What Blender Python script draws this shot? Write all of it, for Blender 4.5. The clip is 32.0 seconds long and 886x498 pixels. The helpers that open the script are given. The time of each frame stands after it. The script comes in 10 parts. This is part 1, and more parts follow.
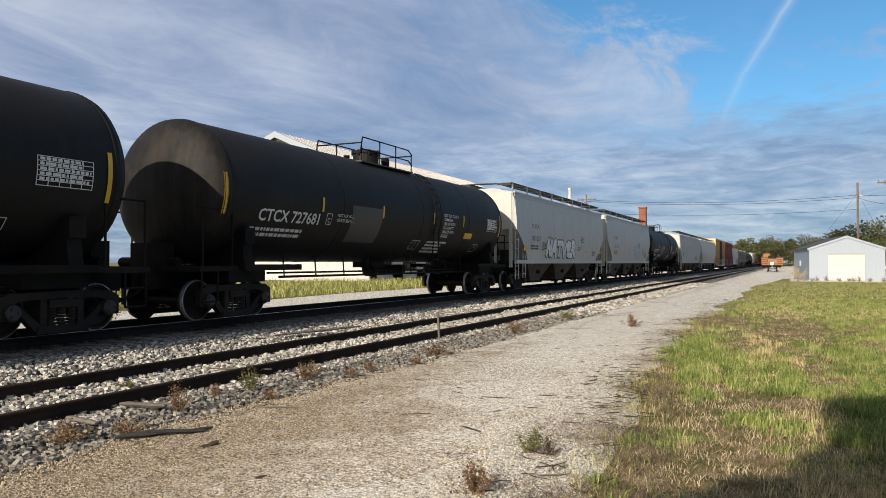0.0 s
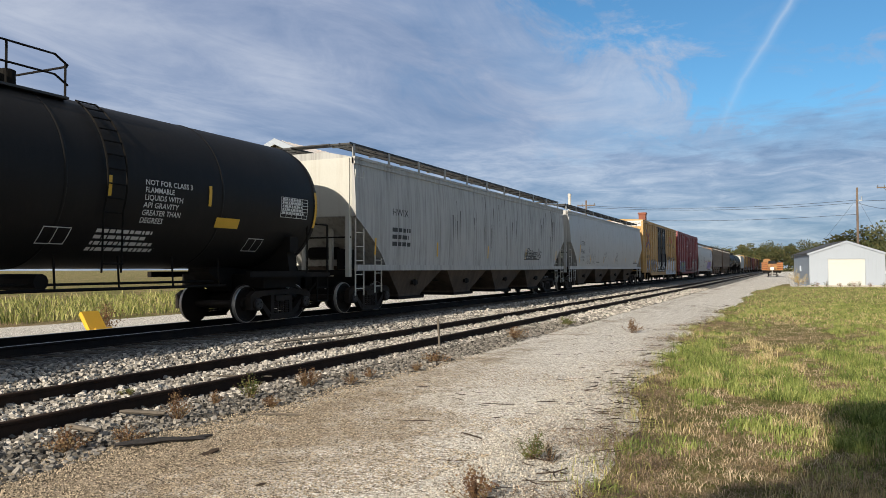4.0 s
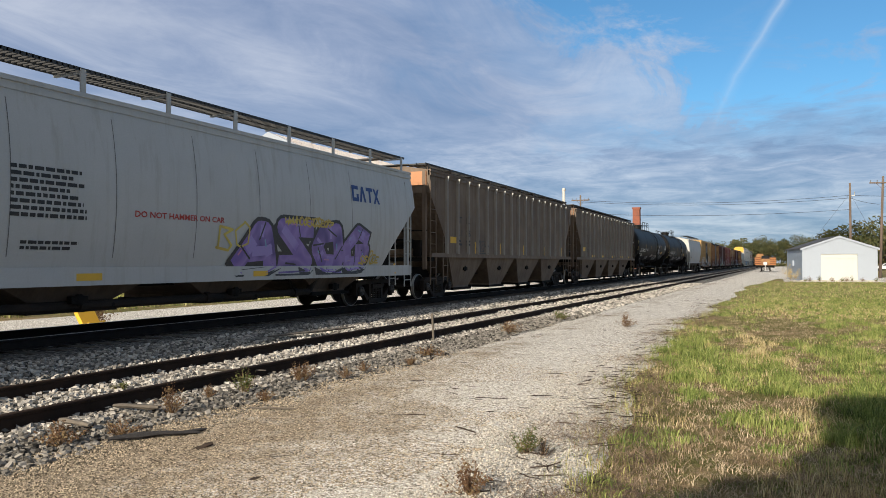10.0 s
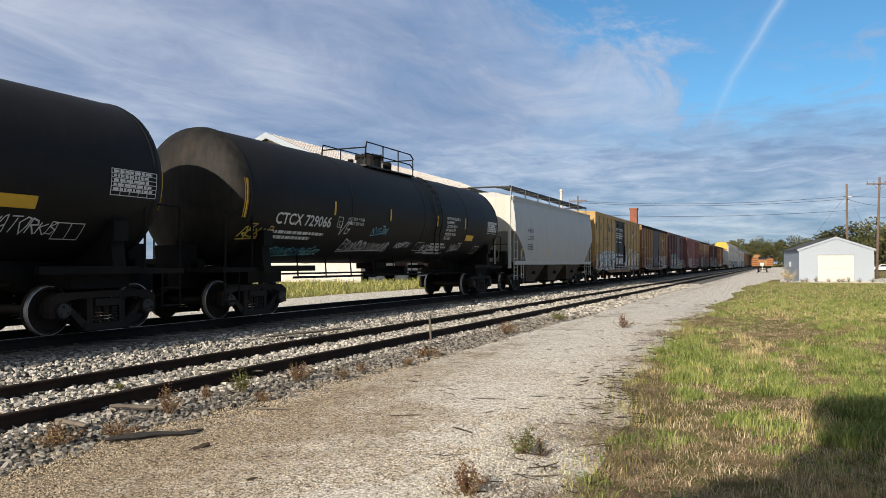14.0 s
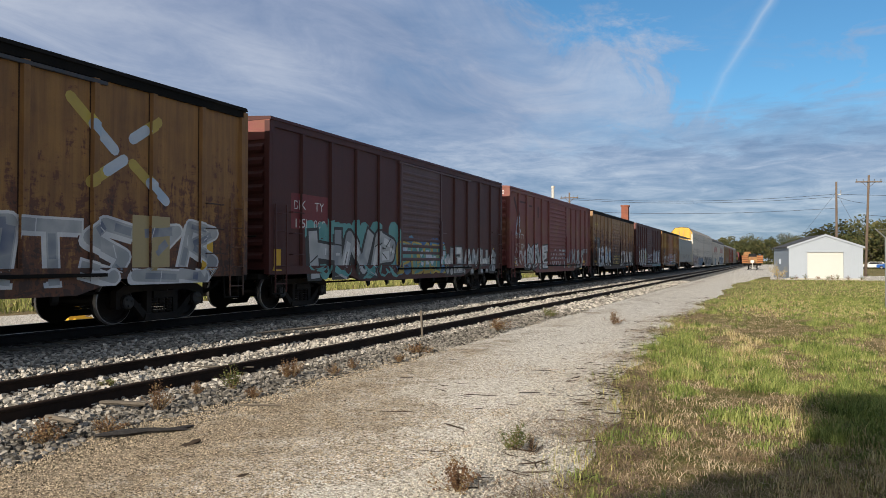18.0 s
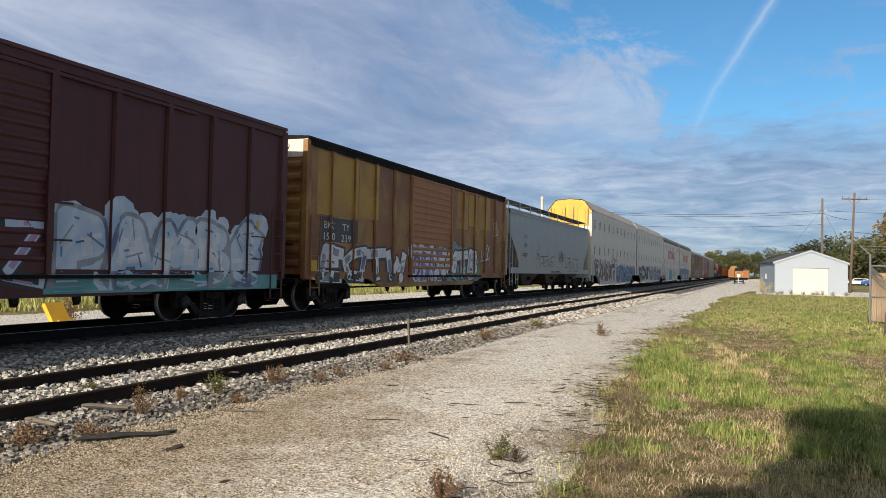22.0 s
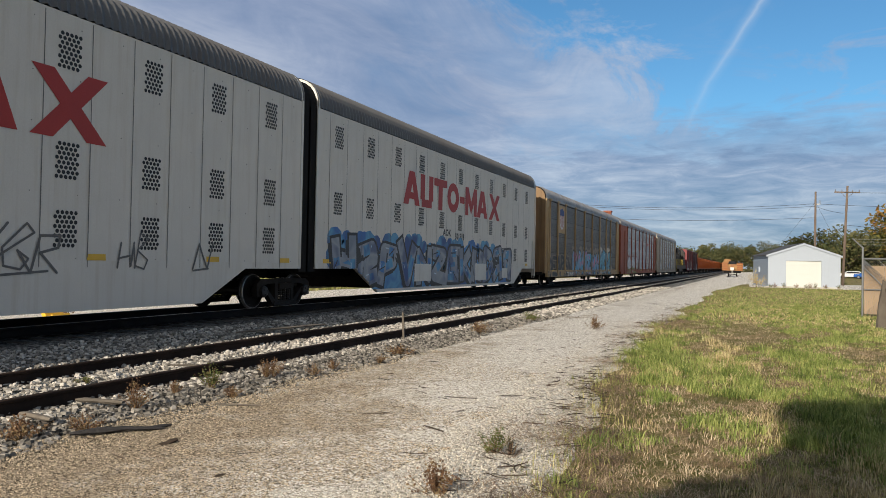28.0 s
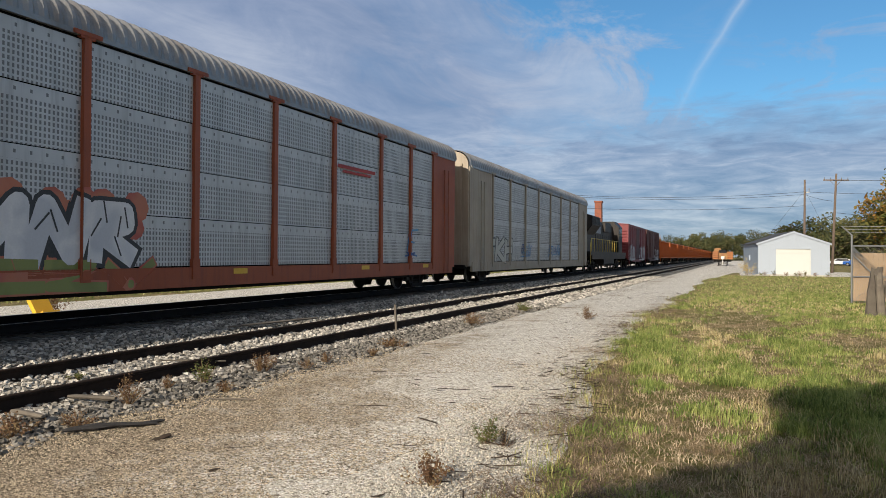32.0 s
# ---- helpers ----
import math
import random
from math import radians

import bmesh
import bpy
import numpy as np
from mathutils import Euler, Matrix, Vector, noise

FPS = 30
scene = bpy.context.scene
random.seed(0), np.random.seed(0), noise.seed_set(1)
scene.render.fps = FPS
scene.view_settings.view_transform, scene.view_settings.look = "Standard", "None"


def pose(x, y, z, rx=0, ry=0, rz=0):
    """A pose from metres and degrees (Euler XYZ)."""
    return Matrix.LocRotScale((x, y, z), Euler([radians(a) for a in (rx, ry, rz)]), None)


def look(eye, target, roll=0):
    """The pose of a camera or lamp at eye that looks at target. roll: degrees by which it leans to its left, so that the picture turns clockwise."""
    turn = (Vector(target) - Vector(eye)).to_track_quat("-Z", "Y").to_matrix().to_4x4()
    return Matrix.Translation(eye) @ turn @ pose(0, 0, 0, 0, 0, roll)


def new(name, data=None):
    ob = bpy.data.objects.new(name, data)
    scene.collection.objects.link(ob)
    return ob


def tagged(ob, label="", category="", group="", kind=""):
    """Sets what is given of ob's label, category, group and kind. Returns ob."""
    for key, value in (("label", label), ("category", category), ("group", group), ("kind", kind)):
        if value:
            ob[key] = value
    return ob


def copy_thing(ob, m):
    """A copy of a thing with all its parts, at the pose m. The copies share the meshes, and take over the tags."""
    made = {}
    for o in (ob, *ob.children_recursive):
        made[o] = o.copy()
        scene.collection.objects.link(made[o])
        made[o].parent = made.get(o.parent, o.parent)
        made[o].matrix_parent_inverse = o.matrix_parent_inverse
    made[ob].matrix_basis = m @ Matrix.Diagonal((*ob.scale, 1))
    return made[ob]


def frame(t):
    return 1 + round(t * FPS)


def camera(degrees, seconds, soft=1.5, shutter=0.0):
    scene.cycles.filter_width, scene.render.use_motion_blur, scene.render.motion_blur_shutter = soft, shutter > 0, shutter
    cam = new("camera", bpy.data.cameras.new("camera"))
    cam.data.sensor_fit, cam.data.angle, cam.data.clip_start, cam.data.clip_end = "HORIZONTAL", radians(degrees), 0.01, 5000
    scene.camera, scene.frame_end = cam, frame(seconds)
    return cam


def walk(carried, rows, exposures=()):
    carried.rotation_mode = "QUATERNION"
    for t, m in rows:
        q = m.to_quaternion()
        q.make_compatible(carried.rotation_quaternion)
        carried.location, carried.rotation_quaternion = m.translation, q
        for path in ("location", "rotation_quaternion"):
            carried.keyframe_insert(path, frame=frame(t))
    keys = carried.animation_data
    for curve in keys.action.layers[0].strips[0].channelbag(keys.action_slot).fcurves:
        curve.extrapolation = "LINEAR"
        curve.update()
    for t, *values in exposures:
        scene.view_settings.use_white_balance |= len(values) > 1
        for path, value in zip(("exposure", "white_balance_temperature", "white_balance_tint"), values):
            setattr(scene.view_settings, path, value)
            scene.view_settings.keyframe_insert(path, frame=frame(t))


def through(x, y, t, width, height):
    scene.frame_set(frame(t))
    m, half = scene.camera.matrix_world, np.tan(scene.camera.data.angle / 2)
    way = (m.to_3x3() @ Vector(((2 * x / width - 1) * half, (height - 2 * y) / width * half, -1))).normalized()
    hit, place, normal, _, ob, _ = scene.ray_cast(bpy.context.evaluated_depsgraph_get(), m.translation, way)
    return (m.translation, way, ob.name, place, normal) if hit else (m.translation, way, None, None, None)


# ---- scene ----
import itertools

# Axes: x to the right across the rails, y along the rails, z up. The rails run straight along y.
EYE = (0.0, 0.0, 1.6)
MAIN_X, MAIN_Z = -11.86, 0.405        # centre line and rail top of the running line
SIDE_X, SIDE_Z = -7.47, 0.175         # the same of the siding
cam = camera(61.7, 32.0, soft=0.35)
# time, degrees left of the rails' way, degrees up, lean
AIM = [
    (0, 24.91, 1.06, -0.00), (0.5, 24.90, 1.08, -0.04), (1, 24.89, 1.14, -0.03), (1.5, 24.90, 1.21, -0.01), (2, 24.91, 1.25, 0.06), (2.5, 24.91, 1.32, 0.06),
    (3, 24.94, 1.46, -0.02), (3.5, 24.95, 1.55, -0.15), (5.5, 24.81, 1.43, -0.18), (6, 24.79, 1.36, -0.10), (6.5, 24.75, 1.31, -0.10), (7, 24.73, 1.27, -0.09),
    (7.5, 24.70, 1.17, -0.08), (8, 24.74, 1.09, -0.09), (8.5, 24.75, 1.06, -0.15), (9, 24.73, 1.06, -0.11), (9.5, 24.62, 1.10, -0.11), (10, 24.47, 1.11, -0.09),
    (10.5, 24.38, 1.10, -0.07), (11, 24.34, 1.05, -0.12), (11.5, 24.30, 0.94, -0.15), (12, 24.31, 0.87, -0.15), (12.5, 24.35, 0.91, -0.12), (13, 24.33, 1.00, -0.13),
    (13.5, 24.30, 1.07, -0.14), (14, 24.27, 1.15, -0.04), (14.5, 24.17, 1.27, -0.04), (16.5, 23.92, 1.22, -0.10), (17, 23.87, 1.11, -0.10), (17.5, 23.80, 0.99, -0.02),
    (18, 23.63, 0.88, 0.09), (18.5, 23.47, 0.83, 0.27), (19, 23.37, 0.94, 0.43), (19.5, 23.33, 1.13, 0.60), (20, 23.21, 1.31, 0.73), (20.5, 23.08, 1.45, 0.87),
    (21, 22.93, 1.50, 1.04), (21.5, 22.83, 1.52, 1.13), (22, 22.75, 1.54, 1.21), (22.5, 22.67, 1.54, 1.23), (23, 22.62, 1.46, 1.24), (23.5, 22.61, 1.37, 1.25),
    (24, 22.60, 1.33, 1.20), (24.5, 22.60, 1.29, 1.11), (25, 22.59, 1.24, 1.12), (25.5, 22.53, 1.21, 1.11), (27.5, 22.39, 1.06, 1.16), (28, 22.31, 1.06, 1.10),
    (28.5, 22.11, 1.06, 1.02), (29, 21.99, 0.95, 0.91), (29.5, 21.99, 0.73, 0.84), (30, 21.92, 0.51, 0.77), (30.5, 21.75, 0.40, 0.68), (31, 21.69, 0.38, 0.61),
    (31.5, 21.59, 0.38, 0.54), (32, 21.65, 0.45, 0.45),
]


def aim(yaw, up, lean):
    a, e = radians(yaw), radians(up)
    way = Vector((-math.sin(a) * math.cos(e), math.cos(a) * math.cos(e), math.sin(e)))
    return look(EYE, Vector(EYE) + way, lean)


walk(cam, [(t, aim(yaw, up, lean)) for t, yaw, up, lean in AIM], exposures=[(0.0, 0.28), (2.0, 0.16), (3.0, 0.18), (6.0, 0.28), (14.5, 0.28), (17.0, 0.2), (18.0, 0.14), (19.0, 0.3), (20.0, 0.26), (22.0, 0.28), (24.0, 0.24), (25.0, 0.16), (32.0, 0.15)])

# ---- light ----
SUN_AZ, SUN_EL = 6.0, 24.0             # degrees left of straight behind the camera's rails, degrees up
sun_way = Vector((-math.sin(radians(SUN_AZ)) * math.cos(radians(SUN_EL)), -math.cos(radians(SUN_AZ)) * math.cos(radians(SUN_EL)), math.sin(radians(SUN_EL))))
sun = new("sun", bpy.data.lights.new("sun", "SUN"))
sun.data.energy, sun.data.angle, sun.data.color = 5.0, radians(0.6), (1.0, 0.895, 0.745)
sun.matrix_world = look(tuple(sun_way * 100), (0, 0, 0))

world = bpy.data.worlds.new("sky")
scene.world = world
world.use_nodes = True


class Net:
    """Short way to write node trees."""

    def __init__(self, tree):
        self.tree = tree
        tree.nodes.clear()

    def add(self, kind, inputs=None):
        n = self.tree.nodes.new(kind)
        for k, v in (inputs or {}).items():
            self.put(n.inputs[k], v)
        return n

    def put(self, socket, v):
        if isinstance(v, bpy.types.NodeSocket):
            self.tree.links.new(v, socket)
        elif isinstance(v, (tuple, list)) and len(v) == 3 and socket.type == "RGBA":
            socket.default_value = (*v, 1)
        else:
            socket.default_value = v

    def calc(self, op, a, b=0.0, clamp=False):
        n = self.add("ShaderNodeMath", {0: a, 1: b})
        n.operation, n.use_clamp = op, clamp
        return n.outputs[0]

    def noise(self, vec, scale, detail=3.0, rough=0.55, warp=0.0):
        n = self.add("ShaderNodeTexNoise", {"Scale": scale, "Detail": detail, "Roughness": rough, "Distortion": warp})
        self.tree.links.new(vec, n.inputs["Vector"])
        return n.outputs["Fac"]

    def ramp(self, fac, stops):
        n = self.add("ShaderNodeValToRGB", {"Fac": fac})
        el = n.color_ramp.elements
        while len(el) < len(stops):
            el.new(0.5)
        for e, (p, c) in zip(el, stops):
            e.position = p
            e.color = (*c, 1) if isinstance(c, tuple) else (c, c, c, 1)
        return n.outputs["Color"]

    def mix(self, fac, a, b, blend="MIX"):
        n = self.add("ShaderNodeMix")
        n.data_type, n.blend_type = "RGBA", blend
        for k, v in ((0, fac), (6, a), (7, b)):
            self.put(n.inputs[k], v)
        return n.outputs[2]

    def scaled(self, vec, scale, loc=(0, 0, 0), rot=(0, 0, 0)):
        n = self.add("ShaderNodeMapping", {"Vector": vec, "Scale": scale, "Location": loc, "Rotation": rot})
        return n.outputs["Vector"]


TRAIL = (-0.8619, -0.1549, 0.4829)                # normal of the plane of a vapour trail


def build_sky():
    n = Net(world.node_tree)
    sky = n.add("ShaderNodeTexSky")
    sky.sky_type, sky.sun_disc, sky.sun_elevation, sky.sun_rotation = "NISHITA", False, radians(SUN_EL), radians(180 + SUN_AZ)
    sky.air_density, sky.dust_density, sky.ozone_density = 1.0, 0.3, 2.0
    way = n.add("ShaderNodeTexCoord").outputs["Generated"]
    sep = n.add("ShaderNodeSeparateXYZ", {0: way})
    # clouds lie on a high flat layer: a broad sheet to the left, a rippled bank low down, wisps to the right
    up = n.calc("MAXIMUM", n.calc("ADD", sep.outputs["Z"], 0.06), 0.02)
    u, v = n.calc("DIVIDE", sep.outputs["X"], up), n.calc("DIVIDE", sep.outputs["Y"], up)
    flat = n.add("ShaderNodeCombineXYZ", {0: u, 1: v, 2: 0.0}).outputs[0]
    big = n.noise(n.scaled(flat, (0.42, 0.26, 1), (5.3, 1.1, 0), (0, 0, 0.45)), 1.0, 5.0, 0.55, 0.6)
    fine = n.noise(n.scaled(flat, (1.5, 0.75, 1), (0.4, 2.2, 0), (0, 0, 0.35)), 1.5, 9.0, 0.66, 0.7)
    ripple = n.noise(n.scaled(way, (9.0, 9.0, 46.0), (0.3, 0.0, 1.7), (0, 0.05, 0)), 1.6, 6.0, 0.62, 0.5)
    wisp = n.noise(n.scaled(way, (5.0, 5.0, 14.0), (2.3, 0.0, 0.4), (0, 0.35, 0)), 1.2, 8.0, 0.62, 1.0)
    side = n.calc("DIVIDE", sep.outputs["X"], n.calc("MAXIMUM", sep.outputs["Y"], 0.05))
    drift = n.calc("ADD", n.calc("MULTIPLY", n.calc("SUBTRACT", big, 0.5), 0.55), n.calc("MULTIPLY", n.calc("SUBTRACT", fine, 0.5), 0.75))
    reach = n.calc("SUBTRACT", n.calc("MULTIPLY", side, -1.0), n.calc("MULTIPLY", n.calc("SUBTRACT", sep.outputs["Z"], 0.2), 1.3))
    sheet = n.ramp(n.calc("ADD", reach, drift), [(0.02, 0.0), (0.13, 0.7), (0.42, 0.93)])
    edge = n.calc("ADD", sep.outputs["Z"], n.calc("ADD", n.calc("MULTIPLY", n.calc("SUBTRACT", ripple, 0.5), 0.085), n.calc("MULTIPLY", n.calc("SUBTRACT", wisp, 0.5), 0.05)))
    bank = n.ramp(edge, [(0.135, 0.92), (0.168, 0.62), (0.20, 0.0)])
    right = n.calc("MULTIPLY", n.ramp(wisp, [(0.50, 0.0), (0.68, 0.75)]), n.calc("MULTIPLY", n.ramp(n.calc("ADD", side, 0.4), [(0.30, 0.0), (0.48, 1.0)]), n.ramp(sep.outputs["Z"], [(0.15, 0.0), (0.2, 1.0), (0.27, 1.0), (0.33, 0.0)])))
    mask = n.calc("MAXIMUM", n.calc("MAXIMUM", sheet, bank), right)
    low = n.ramp(sep.outputs["Z"], [(0.0, 1.0), (0.13, 0.75), (0.20, 0.0)])
    body = n.calc("ADD", n.calc("MULTIPLY", n.noise(n.scaled(flat, (0.7, 0.5, 1), (7, 3, 0)), 1.2, 6.0, 0.58, 0.4), 0.62), n.calc("MULTIPLY", fine, 0.38))
    body = n.calc("ADD", n.calc("MULTIPLY", body, n.calc("SUBTRACT", 1.0, n.calc("MULTIPLY", low, 0.7))), n.calc("MULTIPLY", n.calc("MULTIPLY", low, 0.7), n.calc("SUBTRACT", n.calc("MULTIPLY", ripple, 1.1), 0.09)))
    shade = n.ramp(body, [(0.36, (0.175, 0.235, 0.375)), (0.48, (0.28, 0.33, 0.46)), (0.62, (0.46, 0.495, 0.59))])
    toward = n.add("ShaderNodeVectorMath", {0: way, 1: tuple(sun_way)})
    toward.operation = "DOT_PRODUCT"
    near_sun = n.ramp(toward.outputs["Value"], [(0.0, 0.0), (0.85, 1.0)])
    veil_col = n.mix(near_sun, (0.225, 0.248, 0.295), (0.41, 0.40, 0.39))
    veil = n.calc("MULTIPLY", n.ramp(sep.outputs["Z"], [(0.40, 0.0), (0.62, 1.0)]), n.ramp(big, [(0.30, 0.55), (0.55, 1.0)]))
    side_on = n.calc("MULTIPLY", n.ramp(n.calc("MULTIPLY", sep.outputs["Y"], -1.0), [(0.05, 0.0), (0.5, 1.0)]), 0.9)
    veil = n.calc("MAXIMUM", veil, side_on)
    # a faint vapour trail
    off = n.add("ShaderNodeVectorMath", {0: way, 1: TRAIL})
    off.operation = "DOT_PRODUCT"
    curve = n.calc("SUBTRACT", sep.outputs["Z"], 0.245)
    bend = n.calc("ADD", n.calc("ADD", off.outputs["Value"], n.calc("MULTIPLY", n.calc("MULTIPLY", curve, curve), 1.1)), n.calc("MULTIPLY", n.calc("SUBTRACT", fine, 0.5), 0.014))
    trail = n.calc("MULTIPLY", n.ramp(n.calc("ABSOLUTE", bend), [(0.0005, 0.9), (0.0040, 0.3), (0.010, 0.0)]), n.ramp(n.calc("MULTIPLY", sep.outputs["Z"], n.calc("GREATER_THAN", sep.outputs["Y"], 0.0)), [(0.15, 0.0), (0.21, 0.35), (0.30, 0.8)]))
    blue = n.mix(1.0, sky.outputs[0], (0.050, 0.086, 0.104), "MULTIPLY")
    both = n.mix(n.calc("MULTIPLY", mask, 0.92), blue, shade)
    both = n.mix(n.calc("MULTIPLY", veil, 0.85), both, veil_col)
    both = n.mix(n.calc("MULTIPLY", trail, 0.5), both, (0.62, 0.68, 0.76))
    bg = n.add("ShaderNodeBackground", {"Color": both, "Strength": 1.0})
    n.add("ShaderNodeOutputWorld", {"Surface": bg.outputs[0]})


build_sky()


# ---- materials ----
def surface(name, base, rough=0.6, metal=0.0, vary=0.25, scale=1.5, dirt=None, dirt_at=0.55, streak=0.0, bump=0.15, fine=40.0, gloss=0.5, coords="Object", spots=None, spots_at=0.62, per_object=0.0, per_island=0.0, peel=None, peel_at=0.5):
    """Paint, metal, wood or stone: base colour with broad and fine variation, running dirt, patches of wear and fine relief."""
    m = bpy.data.materials.new(name)
    m.use_nodes = True
    n = Net(m.node_tree)
    at = n.add("ShaderNodeTexCoord").outputs[coords]
    broad = n.noise(at, scale, 4.0)
    grain = n.noise(at, fine, 3.0, 0.6)
    lo, hi = tuple(c * (1 - vary) for c in base), tuple(min(1, c * (1 + vary * 0.6)) for c in base)
    col = n.mix(broad, lo, hi)
    col = n.mix(n.calc("MULTIPLY", grain, 0.35), col, n.mix(1.0, col, (0.55, 0.55, 0.55), "MULTIPLY"))
    if per_object or per_island:
        rnd = n.add("ShaderNodeObjectInfo").outputs["Random"] if per_object else n.add("ShaderNodeNewGeometry").outputs["Random Per Island"]
        k = per_object or per_island
        v = n.calc("ADD", n.calc("MULTIPLY", rnd, 2 * k), 1 - k)
        shade = n.add("ShaderNodeCombineColor", {0: v, 1: v, 2: v}).outputs[0]
        col = n.mix(1.0, col, shade, "MULTIPLY")
    if dirt:
        st = n.noise(n.scaled(at, (3.0, 3.0, 0.16)), 2.2, 5.0, 0.65) if streak else broad
        wide = n.noise(at, scale * 0.6, 5.0, 0.6, 0.4)
        f = n.calc("ADD", n.calc("MULTIPLY", st, streak), n.calc("MULTIPLY", wide, 1 - streak))
        col = n.mix(n.ramp(f, [(dirt_at - 0.12, 0.0), (dirt_at + 0.16, 0.85)]), col, dirt)
    if spots:
        s = n.calc("ADD", n.calc("MULTIPLY", n.noise(at, scale * 2.2, 8.0, 0.72, 0.3), 0.8), n.calc("MULTIPLY", n.noise(n.scaled(at, (4.0, 4.0, 0.5)), 1.5, 4.0, 0.6), 0.2))
        col = n.mix(n.ramp(s, [(spots_at - 0.015, 0.0), (spots_at + 0.02, 1.0)]), col, spots)
    if peel:
        # paint flaking off in upright shreds, most of it low on the side, with a bleached edge
        z = n.add("ShaderNodeSeparateXYZ", {0: at}).outputs["Z"]
        shred = n.calc("ADD", n.calc("MULTIPLY", n.noise(n.scaled(at, (3.2, 3.2, 0.9)), 1.5, 9.0, 0.72, 0.6), 0.62), n.calc("MULTIPLY", n.noise(n.scaled(at, (1.0, 1.0, 2.6)), 2.6, 6.0, 0.7, 1.2), 0.38))
        shred = n.calc("ADD", shred, n.calc("MULTIPLY", n.calc("SUBTRACT", 3.0, z), 0.07))
        col = n.mix(n.ramp(shred, [(peel_at - 0.05, 0.0), (peel_at - 0.01, 0.6)]), col, peel[0])
        col = n.mix(n.ramp(shred, [(peel_at, 0.0), (peel_at + 0.012, 1.0)]), col, peel[1])
        col = n.mix(n.ramp(shred, [(peel_at + 0.07, 0.0), (peel_at + 0.09, 0.9)]), col, peel[2])
    bs = n.add("ShaderNodeBsdfPrincipled", {"Base Color": col, "Metallic": metal, "Specular IOR Level": gloss})
    n.put(bs.inputs["Roughness"], n.calc("ADD", n.calc("MULTIPLY", grain, 0.25), max(0.0, rough - 0.12)))
    if bump:
        bp = n.add("ShaderNodeBump", {"Strength": bump, "Distance": 0.02, "Height": n.calc("ADD", grain, n.calc("MULTIPLY", broad, 2.0))})
        n.put(bs.inputs["Normal"], bp.outputs[0])
    n.add("ShaderNodeOutputMaterial", {"Surface": bs.outputs[0]})
    return m


RUST = (0.10, 0.042, 0.022)
black_paint = surface("black_tank_paint", (0.0140, 0.0134, 0.0130), 0.56, gloss=0.18, dirt=(0.022, 0.019, 0.017), dirt_at=0.62, streak=0.6, bump=0.05)
head_shield = surface("dusty_black_paint", (0.011, 0.011, 0.011), 0.62, gloss=0.18, dirt=(0.045, 0.037, 0.030), dirt_at=0.57, streak=0.4, bump=0.05)
grey_paint = surface("light_grey_paint", (0.475, 0.485, 0.48), 0.5, vary=0.1, dirt=(0.31, 0.29, 0.26), dirt_at=0.62, streak=0.75, bump=0.04)
pale_paint = surface("pale_cream_paint", (0.55, 0.55, 0.50), 0.5, vary=0.08, dirt=(0.40, 0.36, 0.30), dirt_at=0.62, streak=0.7, bump=0.04)
old_grey = surface("weathered_grey_paint", (0.46, 0.465, 0.45), 0.6, vary=0.12, dirt=(0.14, 0.13, 0.12), dirt_at=0.58, streak=0.85, bump=0.06)
bay_paint = surface("grimy_hopper_paint", (0.13, 0.10, 0.075), 0.8, gloss=0.2, dirt=(0.04, 0.03, 0.024), dirt_at=0.5, streak=0.4)
brown_grey = surface("brown_grimed_paint", (0.21, 0.157, 0.112), 0.7, vary=0.3, dirt=(0.08, 0.048, 0.031), dirt_at=0.51, streak=0.55)
blue_grey = surface("blue_grey_hopper_paint", (0.33, 0.365, 0.375), 0.5, vary=0.1, dirt=(0.23, 0.23, 0.22), dirt_at=0.60, streak=0.7, bump=0.04)
post_grey = surface("worn_grey_post_paint", (0.28, 0.25, 0.215), 0.65, vary=0.2, dirt=(0.13, 0.10, 0.08), dirt_at=0.55, streak=0.7)
# dark brown colour for the shade lines painted beside boxcar posts
post_shade_line = surface("post_shade_paint", (0.05, 0.028, 0.020), 0.85, vary=0.3, gloss=0.15)
orange_patch = surface("orange_panel_paint", (0.52, 0.24, 0.11), 0.6)
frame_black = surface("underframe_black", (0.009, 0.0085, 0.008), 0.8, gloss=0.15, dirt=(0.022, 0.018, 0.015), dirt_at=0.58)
cast_steel = surface("cast_truck_steel", (0.018, 0.0155, 0.014), 0.75, gloss=0.2, dirt=(0.036, 0.027, 0.021), dirt_at=0.55, fine=60, bump=0.3)
wheel_steel = surface("wheel_steel", (0.018, 0.0145, 0.0125), 0.65, gloss=0.25, dirt=(0.032, 0.022, 0.016))
bright_steel = surface("polished_tread_steel", (0.50, 0.48, 0.46), 0.4, metal=0.6, bump=0)
cap_dark = surface("bearing_cap_steel", (0.030, 0.027, 0.025), 0.6)
boxcar_tan = surface("yellow_tan_boxcar_paint", (0.55, 0.345, 0.13), 0.6, vary=0.16, dirt=(0.30, 0.175, 0.07), dirt_at=0.56, streak=0.6, spots=RUST, spots_at=0.70)
boxcar_yellow = surface("faded_yellow_boxcar_paint", (0.52, 0.335, 0.12), 0.6, vary=0.18, dirt=(0.24, 0.14, 0.055), dirt_at=0.57, streak=0.6, peel=((0.34, 0.18, 0.06), (0.12, 0.05, 0.025), (0.05, 0.028, 0.02)), peel_at=0.63)
boxcar_gold = surface("gold_boxcar_paint", (0.37, 0.185, 0.05), 0.6, vary=0.3, dirt=(0.12, 0.052, 0.025), dirt_at=0.53, streak=0.6, peel=((0.20, 0.085, 0.03), (0.13, 0.05, 0.025), (0.05, 0.026, 0.02)), peel_at=0.565)
